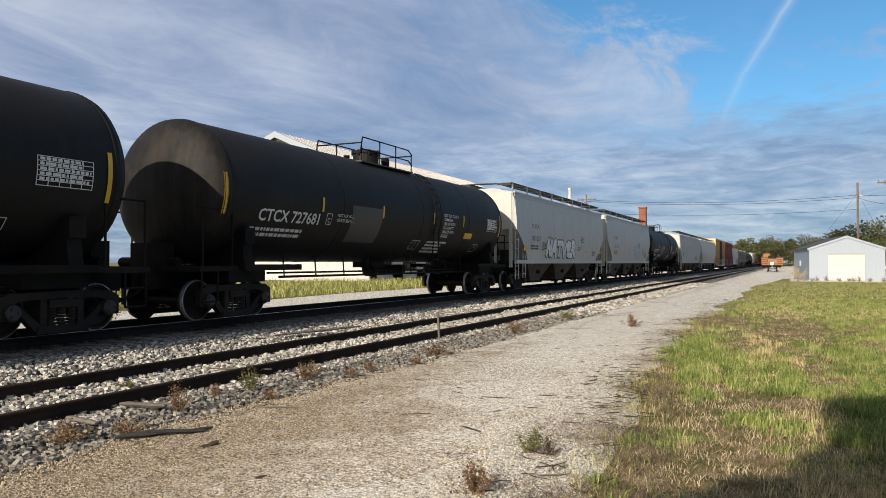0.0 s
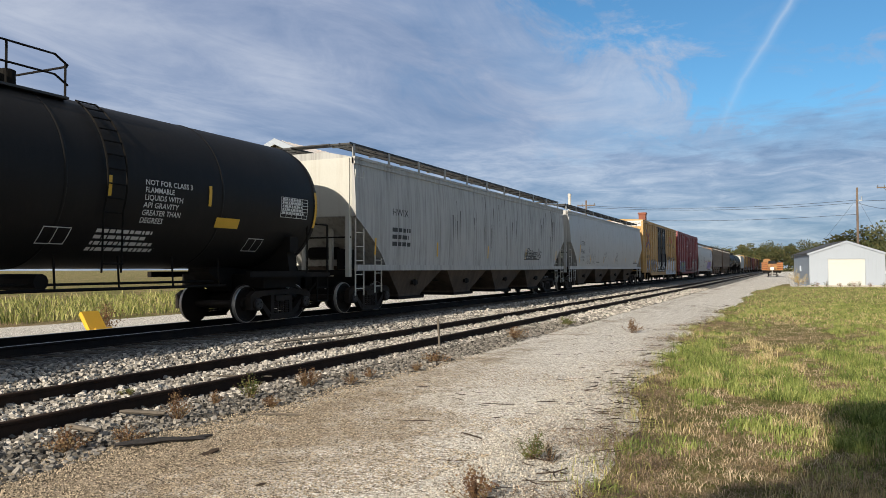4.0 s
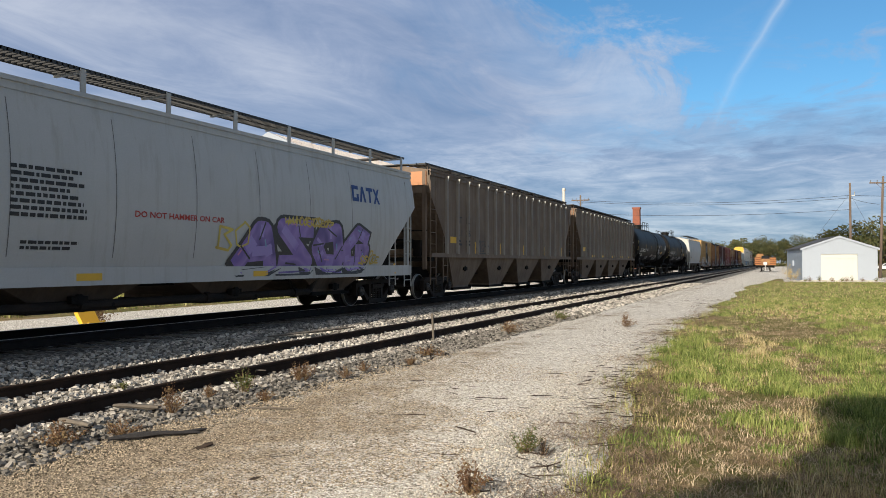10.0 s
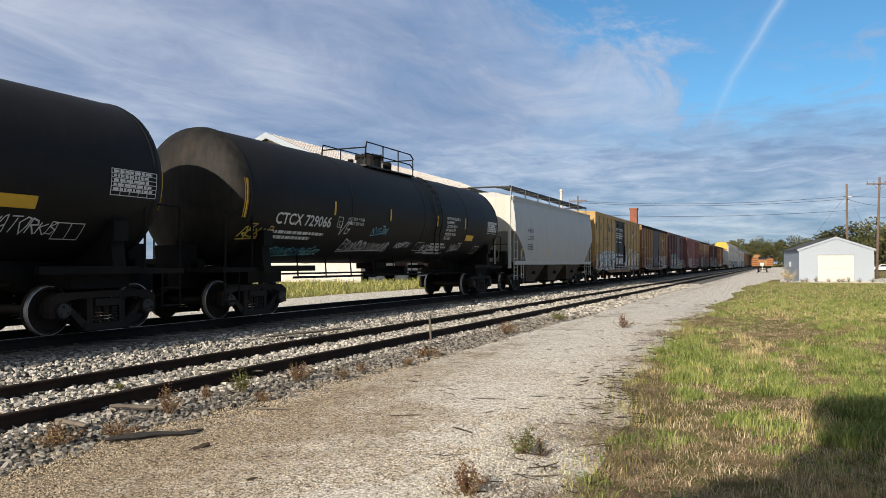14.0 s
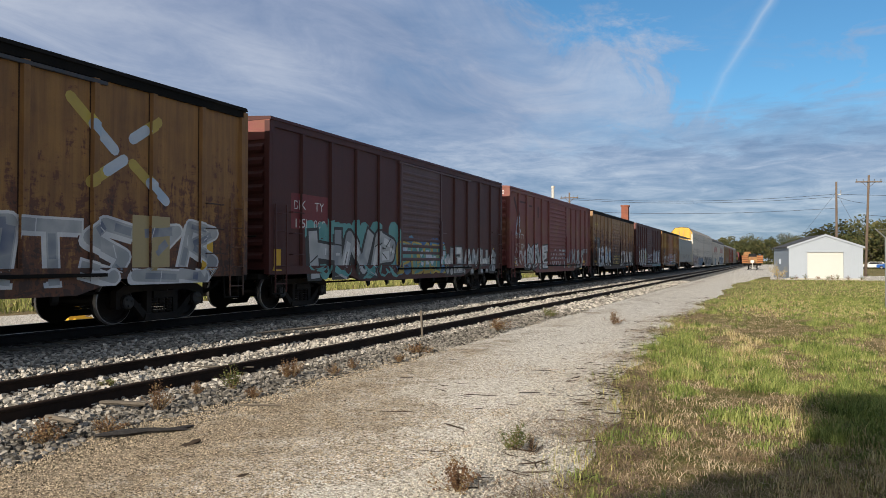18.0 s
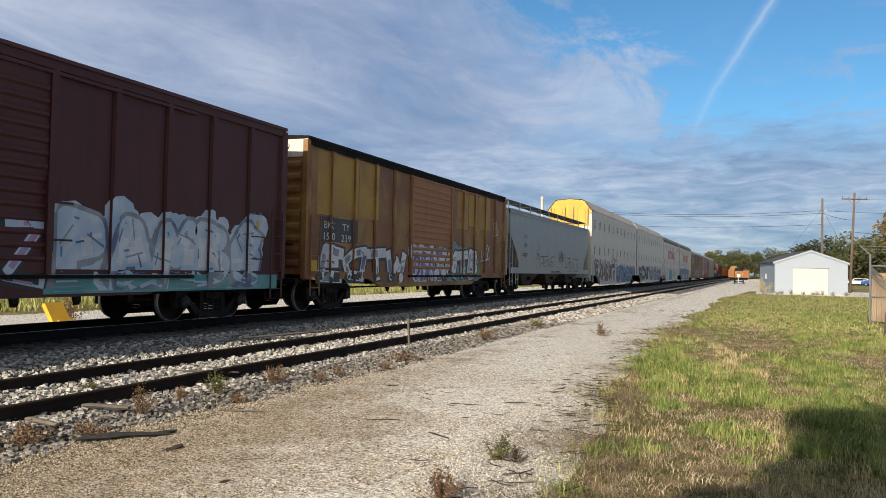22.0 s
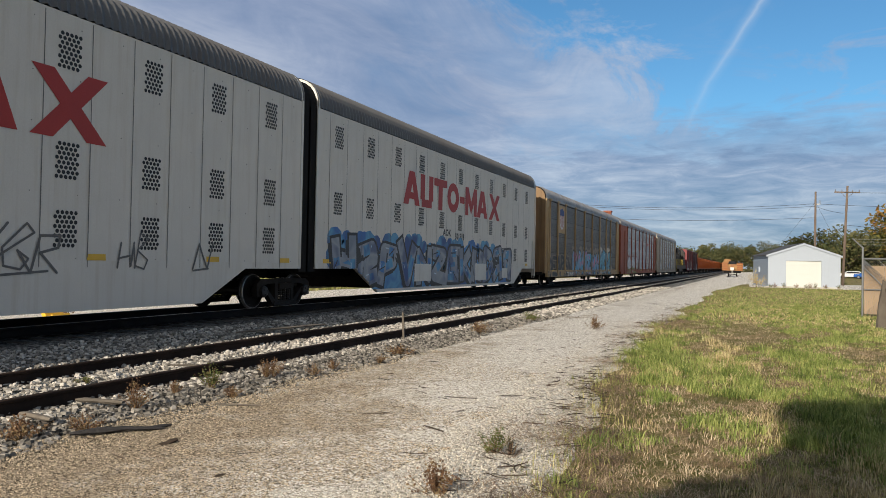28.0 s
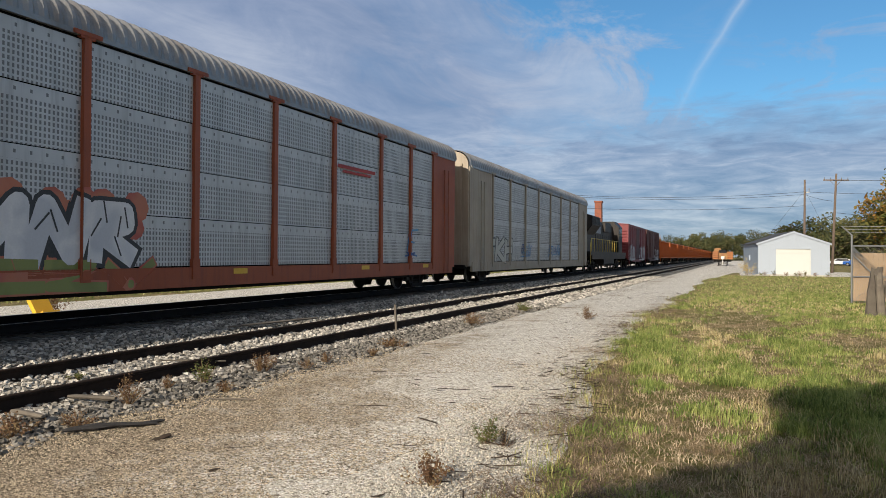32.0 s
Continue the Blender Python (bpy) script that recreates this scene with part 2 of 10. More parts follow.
boxcar_rusted = surface("peeling_tan_boxcar_paint", (0.42, 0.27, 0.14), 0.65, vary=0.2, dirt=(0.22, 0.11, 0.055), dirt_at=0.56, streak=0.7, peel=((0.28, 0.13, 0.06), (0.115, 0.042, 0.026), (0.022, 0.016, 0.015)), peel_at=0.505)
boxcar_orange = surface("orange_brown_boxcar_paint", (0.24, 0.10, 0.04), 0.6, vary=0.22, dirt=(0.40, 0.235, 0.05), dirt_at=0.56, spots=RUST, spots_at=0.62)
boxcar_red = surface("crimson_boxcar_paint", (0.205, 0.027, 0.032), 0.55, vary=0.15, dirt=(0.12, 0.025, 0.026), dirt_at=0.62, streak=0.7)
boxcar_maroon = surface("dark_maroon_boxcar_paint", (0.082, 0.018, 0.016), 0.6, vary=0.18, dirt=(0.05, 0.014, 0.012), dirt_at=0.58, streak=0.7)
boxcar_pink = surface("faded_red_boxcar_paint", (0.235, 0.068, 0.064), 0.62, vary=0.18, dirt=(0.24, 0.125, 0.055), dirt_at=0.60, streak=0.1, spots=RUST, spots_at=0.66)
door_black = surface("black_door_paint", (0.014, 0.014, 0.015), 0.55, gloss=0.25, dirt=(0.06, 0.05, 0.045), dirt_at=0.62, streak=0.6)
door_blue = surface("dull_blue_door_paint", (0.055, 0.06, 0.075), 0.6, dirt=(0.10, 0.07, 0.05), dirt_at=0.6, streak=0.6)
white_panel = surface("white_end_paint", (0.74, 0.72, 0.66), 0.55, dirt=(0.42, 0.36, 0.28), dirt_at=0.62, streak=0.7)
yellow_end = surface("bright_yellow_end_paint", (0.72, 0.42, 0.04), 0.55, dirt=(0.42, 0.22, 0.05), dirt_at=0.64, streak=0.7)
rack_white = surface("white_rack_panel_paint", (0.715, 0.675, 0.605), 0.55, vary=0.09, dirt=(0.53, 0.47, 0.385), dirt_at=0.62, streak=0.8, bump=0.04)
rack_roof = surface("dark_corrugated_roof", (0.14, 0.14, 0.14), 0.6, metal=0.2, dirt=(0.11, 0.10, 0.095))
rack_roof_pale = surface("grey_corrugated_roof", (0.26, 0.265, 0.27), 0.55, metal=0.3, dirt=(0.18, 0.17, 0.165))
galv_roof = surface("galvanised_corrugated_roof", (0.36, 0.36, 0.36), 0.45, metal=0.5, dirt=(0.2, 0.17, 0.15))
rack_tan = surface("tan_rack_frame_paint", (0.54, 0.36, 0.17), 0.6, dirt=(0.28, 0.17, 0.085), dirt_at=0.58, streak=0.7)
grimy_tan = surface("grimy_brown_door_paint", (0.24, 0.145, 0.065), 0.65, vary=0.2, dirt=(0.12, 0.07, 0.035), dirt_at=0.55, streak=0.7)
rack_orange = surface("orange_red_rack_paint", (0.36, 0.085, 0.03), 0.6, dirt=(0.17, 0.05, 0.03), dirt_at=0.6, streak=0.7)
rack_beige = surface("beige_rack_frame_paint", (0.42, 0.36, 0.28), 0.6, dirt=(0.24, 0.17, 0.11), dirt_at=0.58, streak=0.7)
loco_black = surface("locomotive_black_paint", (0.016, 0.015, 0.0145), 0.5, gloss=0.25, dirt=(0.065, 0.05, 0.04), dirt_at=0.56, streak=0.5)
gondola_orange = surface("bright_orange_gondola_paint", (0.62, 0.155, 0.025), 0.55, vary=0.12, dirt=(0.40, 0.11, 0.03), dirt_at=0.62, streak=0.6)
safety_yellow = surface("yellow_reflective_tape", (0.78, 0.46, 0.03), 0.45, bump=0)
white_ink = surface("white_lettering_paint", (0.72, 0.72, 0.70), 0.6, bump=0)
black_ink = surface("black_lettering_paint", (0.02, 0.02, 0.022), 0.6, bump=0)
red_ink = surface("red_lettering_paint", (0.42, 0.035, 0.025), 0.55, bump=0)
blue_ink = surface("blue_lettering_paint", (0.02, 0.055, 0.22), 0.55, bump=0)
seam_ink = surface("weld_seam_grime", (0.15, 0.145, 0.14), 0.7, bump=0)
grate_grey = surface("running_board_steel", (0.055, 0.055, 0.055), 0.6, metal=0.2)


def perforated(name, base, hole):
    """Sheet steel with rows of small slots."""
    m = bpy.data.materials.new(name)
    m.use_nodes = True
    n = Net(m.node_tree)
    at = n.add("ShaderNodeTexCoord").outputs["Object"]
    sep = n.add("ShaderNodeSeparateXYZ", {0: at})
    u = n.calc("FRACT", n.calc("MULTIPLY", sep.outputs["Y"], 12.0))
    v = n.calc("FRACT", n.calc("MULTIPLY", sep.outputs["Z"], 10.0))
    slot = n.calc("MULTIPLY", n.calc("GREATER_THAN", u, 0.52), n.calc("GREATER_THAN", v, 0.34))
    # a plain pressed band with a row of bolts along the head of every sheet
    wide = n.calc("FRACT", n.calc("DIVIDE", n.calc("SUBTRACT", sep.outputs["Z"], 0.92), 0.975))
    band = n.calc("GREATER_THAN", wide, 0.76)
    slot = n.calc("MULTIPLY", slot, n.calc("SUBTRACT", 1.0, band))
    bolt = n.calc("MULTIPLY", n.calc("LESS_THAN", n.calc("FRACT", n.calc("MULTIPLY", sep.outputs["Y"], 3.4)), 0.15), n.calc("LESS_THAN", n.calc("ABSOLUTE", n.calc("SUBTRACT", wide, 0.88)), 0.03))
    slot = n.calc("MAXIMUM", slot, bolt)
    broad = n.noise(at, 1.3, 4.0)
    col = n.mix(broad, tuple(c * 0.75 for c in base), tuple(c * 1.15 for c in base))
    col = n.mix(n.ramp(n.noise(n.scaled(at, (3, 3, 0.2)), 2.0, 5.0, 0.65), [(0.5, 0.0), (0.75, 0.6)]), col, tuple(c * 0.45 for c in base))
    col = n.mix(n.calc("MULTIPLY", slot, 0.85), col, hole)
    bs = n.add("ShaderNodeBsdfPrincipled", {"Base Color": col, "Roughness": 0.5, "Metallic": 0.25})
    bp = n.add("ShaderNodeBump", {"Strength": 0.6, "Distance": 0.01, "Height": n.calc("MULTIPLY", slot, -1.0)})
    n.put(bs.inputs["Normal"], bp.outputs[0])
    n.add("ShaderNodeOutputMaterial", {"Surface": bs.outputs[0]})
    return m


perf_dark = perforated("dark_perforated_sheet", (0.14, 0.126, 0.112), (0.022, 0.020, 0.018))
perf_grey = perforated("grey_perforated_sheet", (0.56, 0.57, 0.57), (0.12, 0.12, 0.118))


def spray(name, a, b=None, c=None):
    """Spray paint that fades between two or three colours."""
    m = bpy.data.materials.new(name)
    m.use_nodes = True
    n = Net(m.node_tree)
    at = n.add("ShaderNodeTexCoord").outputs["Object"]
    b = b or a
    c = c or b
    f = n.noise(at, 1.1, 2.0, 0.5, 0.5)
    col = n.ramp(f, [(0.36, a), (0.5, b), (0.64, c)])
    col = n.mix(n.calc("MULTIPLY", n.noise(at, 24.0, 4.0), 0.25), col, (0.2, 0.2, 0.2))
    bs = n.add("ShaderNodeBsdfPrincipled", {"Base Color": col, "Roughness": 0.55})
    n.add("ShaderNodeOutputMaterial", {"Surface": bs.outputs[0]})
    return m


sp_white = spray("white_spray", (0.66, 0.67, 0.70), (0.78, 0.78, 0.78), (0.58, 0.60, 0.64))
sp_black = spray("black_spray", (0.012, 0.012, 0.014))
sp_silver = spray("silver_spray", (0.36, 0.38, 0.40), (0.5, 0.51, 0.52), (0.28, 0.30, 0.33))
sp_blue = spray("blue_spray", (0.03, 0.14, 0.42), (0.10, 0.34, 0.55), (0.02, 0.07, 0.25))
sp_cyan = spray("cyan_spray", (0.05, 0.36, 0.48), (0.22, 0.5, 0.56), (0.03, 0.22, 0.38))
sp_pink = spray("pink_and_blue_spray", (0.55, 0.20, 0.34), (0.30, 0.35, 0.55), (0.10, 0.36, 0.52))
sp_purple = spray("purple_spray", (0.17, 0.10, 0.40), (0.30, 0.20, 0.52), (0.10, 0.06, 0.25))
sp_green = spray("green_spray", (0.08, 0.30, 0.09), (0.05, 0.25, 0.35), (0.25, 0.42, 0.12))
sp_grey = spray("grey_blue_spray", (0.20, 0.23, 0.28), (0.33, 0.35, 0.38), (0.10, 0.13, 0.22))
sp_ice = spray("ice_blue_spray", (0.44, 0.56, 0.70), (0.60, 0.66, 0.74), (0.36, 0.50, 0.66))
sp_yellow = spray("yellow_spray", (0.62, 0.50, 0.08), (0.5, 0.36, 0.06))
sp_red = spray("red_spray", (0.42, 0.06, 0.04), (0.5, 0.16, 0.08))
sp_brown = spray("brown_and_white_spray", (0.20, 0.09, 0.055), (0.5, 0.48, 0.46), (0.14, 0.13, 0.14))
sp_olive = spray("olive_spray", (0.16, 0.19, 0.03), (0.24, 0.27, 0.06))
sp_tan = spray("tan_overspray", (0.26, 0.20, 0.14), (0.20, 0.16, 0.12), (0.30, 0.22, 0.15))
sp_chestnut = spray("chestnut_spray", (0.15, 0.065, 0.035), (0.19, 0.085, 0.05), (0.11, 0.05, 0.03))
sp_sky = spray("cyan_and_pink_spray", (0.06, 0.33, 0.58), (0.12, 0.42, 0.62), (0.48, 0.20, 0.36))
sp_violet = spray("violet_spray", (0.26, 0.16, 0.52), (0.34, 0.26, 0.60))
sp_cream = spray("cream_spray", (0.50, 0.43, 0.33), (0.60, 0.53, 0.42), (0.42, 0.36, 0.28))
sp_umber = spray("umber_spray", (0.045, 0.032, 0.028), (0.06, 0.045, 0.038))
sp_lime = spray("lime_spray", (0.35, 0.42, 0.12), (0.22, 0.36, 0.18))
sp_aqua = spray("sea_blue_spray", (0.05, 0.30, 0.50), (0.10, 0.42, 0.60), (0.04, 0.22, 0.42))
sp_teal = spray("teal_spray", (0.04, 0.26, 0.26), (0.12, 0.36, 0.36))


# ---- shapes ----
class Form:
    """Collects vertices and faces of one mesh."""

    def __init__(self):
        self.v, self.f = [], []

    def poly(self, pts):
        k = len(self.v)
        self.v += [tuple(p) for p in pts]
        self.f.append(tuple(range(k, k + len(pts))))
        return self

    def box(self, x0, x1, y0, y1, z0, z1):
        k = len(self.v)
        self.v += [(x0, y0, z0), (x1, y0, z0), (x1, y1, z0), (x0, y1, z0), (x0, y0, z1), (x1, y0, z1), (x1, y1, z1), (x0, y1, z1)]
        self.f += [tuple(k + i for i in q) for q in ((3, 2, 1, 0), (4, 5, 6, 7), (0, 1, 5, 4), (1, 2, 6, 5), (2, 3, 7, 6), (3, 0, 4, 7))]
        return self

    def prism(self, pts, axis, a, b):
        """A flat outline drawn out along an axis; pts are (y, z), (x, z) or (x, y)."""
        put = {"x": lambda p, s: (s, p[0], p[1]), "y": lambda p, s: (p[0], s, p[1]), "z": lambda p, s: (p[0], p[1], s)}[axis]
        k, n = len(self.v), len(pts)
        self.v += [put(p, a) for p in pts] + [put(p, b) for p in pts]
        self.f += [tuple(range(k + n - 1, k - 1, -1)), tuple(range(k + n, k + 2 * n))]
        self.f += [(k + i, k + (i + 1) % n, k + n + (i + 1) % n, k + n + i) for i in range(n)]
        return self

    def rod(self, a, b, r, n=6, r2=None):
        a, b = Vector(a), Vector(b)
        w = (b - a).normalized()
        s = w.orthogonal().normalized()
        t = w.cross(s)
        k = len(self.v)
        for p, q in ((a, r), (b, r if r2 is None else r2)):
            self.v += [tuple(p + (s * math.cos(2 * math.pi * i / n) + t * math.sin(2 * math.pi * i / n)) * q) for i in range(n)]
        self.f += [(k + i, k + (i + 1) % n, k + n + (i + 1) % n, k + n + i) for i in range(n)]
        self.f += [tuple(range(k + n - 1, k - 1, -1)), tuple(range(k + n, k + 2 * n))]
        return self

    def path(self, pts, r, n=6):
        for a, b in zip(pts, pts[1:]):
            self.rod(a, b, r, n)
        return self

    def lathe(self, prof, axis, centre=(0, 0, 0), n=32, closed=True):
        """A profile of (along, radius) turned round an axis."""
        k, c = len(self.v), centre
        for s, r in prof:
            for i in range(n):
                u, w = r * math.cos(2 * math.pi * i / n), r * math.sin(2 * math.pi * i / n)
                self.v.append({"x": (c[0] + s, c[1] + u, c[2] + w), "y": (c[0] + u, c[1] + s, c[2] + w), "z": (c[0] + u, c[1] + w, c[2] + s)}[axis])
        for j in range(len(prof) - 1):
            self.f += [(k + j * n + i, k + j * n + (i + 1) % n, k + (j + 1) * n + (i + 1) % n, k + (j + 1) * n + i) for i in range(n)]
        if closed:
            m = len(prof) - 1
            self.f += [tuple(range(k + n - 1, k - 1, -1)), tuple(range(k + m * n, k + m * n + n))]
        return self

    def loft(self, rings, closed=True, caps=True):
        k, n = len(self.v), len(rings[0])
        for r in rings:
            self.v += [tuple(p) for p in r]
        m = n if closed else n - 1
        for j in range(len(rings) - 1):
            self.f += [(k + j * n + i, k + j * n + (i + 1) % n, k + (j + 1) * n + (i + 1) % n, k + (j + 1) * n + i) for i in range(m)]
        if caps and closed:
            e = (len(rings) - 1) * n
            self.f += [tuple(range(k + n - 1, k - 1, -1)), tuple(range(k + e, k + e + n))]
        return self

    def mesh(self, name, material, smooth=False):
        me = bpy.data.meshes.new(name)
        me.from_pydata(self.v, [], self.f)
        me.materials.append(material)
        if smooth:
            me.polygons.foreach_set("use_smooth", [True] * len(me.polygons))
        return me


def part(name, form, material, parent, label="", smooth=False, at=None):
    """One mesh under a thing or under a part."""
    me = form if isinstance(form, bpy.types.Mesh) else form.mesh(name, material, smooth)
    ob = new(name, me)
    ob.parent = parent
    if at is not None:
        ob.matrix_basis = at
    return tagged(ob, label)


def thing(name, label, category, group="", at=None):
    ob = new(name)
    ob.empty_display_size = 0.2
    if at is not None:
        ob.matrix_basis = at
    return tagged(ob, label, category, group)


def setting(name, form, material, label="", smooth=False):
    me = form if isinstance(form, bpy.types.Mesh) else form.mesh(name, material, smooth)
    return tagged(new(name, me), label, name.split("_")[0], kind="structure")


def round_sharp(me, angle=35):
    """Smooth faces, with edges kept sharp above an angle."""
    bm = bmesh.new()
    bm.from_mesh(me)
    bmesh.ops.remove_doubles(bm, verts=bm.verts, dist=0.0004)
    bmesh.ops.recalc_face_normals(bm, faces=bm.faces)
    for e in bm.edges:
        e.smooth = not (len(e.link_faces) == 2 and e.calc_face_angle(0) > radians(angle))
    for f in bm.faces:
        f.smooth = True
    bm.to_mesh(me)
    bm.free()
    return me


# ---- lettering and paint laid on a car's side ----
class Side:
    """The near side of a car: x at (y, z), and the lines along which flat paint must be cut to follow it."""

    def __init__(self, at, ycuts=(), zcuts=(), low=None):
        self.at, self.ycuts, self.zcuts, self.low = at, sorted(ycuts), sorted(zcuts), low


def clip(poly, axis, value, keep_above):
    out = []
    for i, p in enumerate(poly):
        q = poly[(i + 1) % len(poly)]
        a, b = (p[axis] >= value) == keep_above, (q[axis] >= value) == keep_above
        if a:
            out.append(p)
        if a != b:
            k = (value - p[axis]) / (q[axis] - p[axis])
            out.append((p[0] + k * (q[0] - p[0]), p[1] + k * (q[1] - p[1])))
    return out


def slices(poly, axis, cuts):
    lo, hi = min(p[axis] for p in poly), max(p[axis] for p in poly)
    rest = poly
    for c in cuts:
        if lo < c < hi:
            low = clip(rest, axis, c, False)
            if len(low) >= 3:
                yield low
            rest = clip(rest, axis, c, True)
            if len(rest) < 3:
                return
    yield rest


LAID = itertools.count()


def lay(form, polys, side, off):
    """Convex outlines in (y, z) laid on a side, off metres proud."""
    for p in polys:
        up = off + 0.00002 * (next(LAID) % 60)        # overlapping strokes lie one over the other
        for a in slices(list(p), 0, side.ycuts):
            for b in slices(a, 1, side.zcuts):
                ym = sum(q[0] for q in b) / len(b)
                if side.low and sum(q[1] for q in b) / len(b) < side.low(ym):
                    continue                    # below the side's lower edge
                form.poly([(side.at(ym, z) + up, y, z) for y, z in b])
    return form


GLYPHS = {}


def glyphs(text, heavy=0.0):
    """Triangles of a line of text in Blender's own font, one unit high, from x = 0; and its width."""
    if (text, heavy) not in GLYPHS:
        cu = bpy.data.curves.new("text", "FONT")
        cu.body, cu.size, cu.offset, cu.resolution_u = text, 1.36, heavy, 2
        ob = bpy.data.objects.new("text", cu)
        me = bpy.data.meshes.new_from_object(ob)
        me.calc_loop_triangles()
        co = [v.co for v in me.vertices]
        tris = [[(co[i].x, co[i].y) for i in t.vertices] for t in me.loop_triangles]
        GLYPHS[(text, heavy)] = tris, max((v.x for v in co), default=1.0)
        bpy.data.objects.remove(ob)
        bpy.data.curves.remove(cu)
        bpy.data.meshes.remove(me)
    return GLYPHS[(text, heavy)]


def words(form, side, text, y, z, height, width=None, off=0.004, heavy=0.0):
    """A line of lettering with its lower left corner at (y, z)."""
    tris, w = glyphs(text, heavy)
    sx = (width / w) if width else height * 0.95
    return lay(form, [[(y + a * sx, z + b * height) for a, b in t] for t in tris], side, off)


def small_print(form, side, y, z, width, lines, height=0.05, off=0.004, seed=1):
    """Rows of small bars in place of print too small to read; z is the top."""
    rng = random.Random(seed)
    for i in range(lines):
        a, zz = y, z - i * height * 1.7
        end = y + width * rng.uniform(0.7, 1.0)
        while a < end:
            b = min(end, a + rng.uniform(0.8, 3.0) * height)
            lay(form, [[(a, zz - height), (b, zz - height), (b, zz), (a, zz)]], side, off)
            a = b + height * 0.5
    return form


def quad(y0, z0, y1, z1):
    return [(y0, z0), (y1, z0), (y1, z1), (y0, z1)]


def stroke(pts, w):
    """Convex pieces of a thick bent line."""
    out = []
    for (ay, az), (by, bz) in zip(pts, pts[1:]):
        d = math.hypot(by - ay, bz - az) or 1e-6
        ny, nz = -(bz - az) / d * w / 2, (by - ay) / d * w / 2
        out.append([(ay + ny, az + nz), (ay - ny, az - nz), (by - ny, bz - nz), (by + ny, bz + nz)])
    for y, z in pts:
        out.append([(y + w / 2 * math.cos(a * math.pi / 4), z + w / 2 * math.sin(a * math.pi / 4)) for a in range(8)])
    return out


def part_of(name, layers, parent, label=""):
    """One part in several paints: layers of (form, material)."""
    both, mats, index = Form(), [], []
    for form, material in layers:
        if not form.f:
            continue
        k = len(both.v)
        both.v += form.v
        both.f += [tuple(k + i for i in q) for q in form.f]
        if material not in mats:
            mats.append(material)
        index += [mats.index(material)] * len(form.f)
    me = both.mesh(name, mats[0])
    for m in mats[1:]:
        me.materials.append(m)
    me.polygons.foreach_set("material_index", index)
    ob = new(name, me)
    ob.parent = parent
    return tagged(ob, label)


# Skeletons of letter-like figures in a unit box, for sprayed lettering that cannot be read.
BONES = {
    "A": (((0.0, 0.0), (0.42, 1.0), (0.62, 1.0), (1.0, 0.0)), ((0.25, 0.36), (0.8, 0.42))),
    "R": (((0.1, 0.0), (0.12, 1.0), (0.75, 0.95), (0.85, 0.68), (0.2, 0.5), (1.0, 0.0)),),
    "E": (((0.95, 0.95), (0.12, 1.0), (0.08, 0.04), (1.0, 0.0)), ((0.1, 0.5), (0.75, 0.55))),
    "K": (((0.1, 0.0), (0.12, 1.0)), ((0.92, 1.0), (0.22, 0.5), (1.0, 0.0))),
    "S": (((0.95, 0.85), (0.4, 1.0), (0.08, 0.72), (0.9, 0.36), (0.6, 0.02), (0.0, 0.14)),),
    "N": (((0.05, 0.0), (0.1, 1.0), (0.85, 0.04), (0.95, 1.0)),),
    "O": (((0.5, 1.0), (0.08, 0.66), (0.15, 0.2), (0.52, 0.0), (0.92, 0.3), (0.9, 0.76), (0.5, 1.0)),),
    "B": (((0.1, 0.0), (0.12, 1.0), (0.75, 0.88), (0.25, 0.55), (0.95, 0.28), (0.7, 0.02), (0.1, 0.0)),),
    "M": (((0.0, 0.0), (0.14, 1.0), (0.5, 0.36), (0.86, 1.0), (1.0, 0.0)),),
    "W": (((0.0, 1.0), (0.22, 0.0), (0.5, 0.66), (0.78, 0.0), (1.0, 1.0)),),
    "Z": (((0.05, 0.92), (0.95, 1.0), (0.05, 0.04), (1.0, 0.0)),),
    "H": (((0.08, 0.0), (0.12, 1.0)), ((0.12, 0.5), (0.9, 0.56)), ((0.86, 0.0), (0.95, 1.0))),
    "X": (((0.0, 1.0), (1.0, 0.0)), ((0.95, 1.0), (0.05, 0.0))),
    "D": (((0.1, 0.0), (0.12, 1.0), (0.7, 0.9), (0.95, 0.5), (0.7, 0.06), (0.1, 0.0)),),
    "G": (((0.92, 0.8), (0.5, 1.0), (0.08, 0.6), (0.2, 0.1), (0.85, 0.06), (0.9, 0.46), (0.5, 0.45)),),
    "T": (((0.0, 0.95), (1.0, 1.0)), ((0.5, 0.95), (0.46, 0.0))),
    "V": (((0.0, 1.0), (0.45, 0.0), (1.0, 1.0)),),
    "P": (((0.12, 0.0), (0.12, 1.0), (0.85, 0.9), (0.8, 0.55), (0.2, 0.44)),),
}


def slab(pts, w, blunt=0.0):
    """Convex pieces of a thick bent line with cut ends."""
    out = []
    for k, ((ay, az), (by, bz)) in enumerate(zip(pts, pts[1:])):
        d = math.hypot(by - ay, bz - az) or 1e-6
        uy, uz = (by - ay) / d, (bz - az) / d
        e0, e1 = (blunt if k == 0 else 0), (blunt if k == len(pts) - 2 else 0)
        ay, az, by, bz = ay - uy * e0, az - uz * e0, by + uy * e1, bz + uz * e1
        ny, nz = -uz * w / 2, uy * w / 2
        out.append([(ay + ny, az + nz), (ay - ny, az - nz), (by - ny, bz - nz), (by + ny, bz + nz)])
    for y, z in pts[1:-1]:
        out.append([(y + w / 2 * math.cos(a * math.pi / 5), z + w / 2 * math.sin(a * math.pi / 5)) for a in range(10)])
    return out


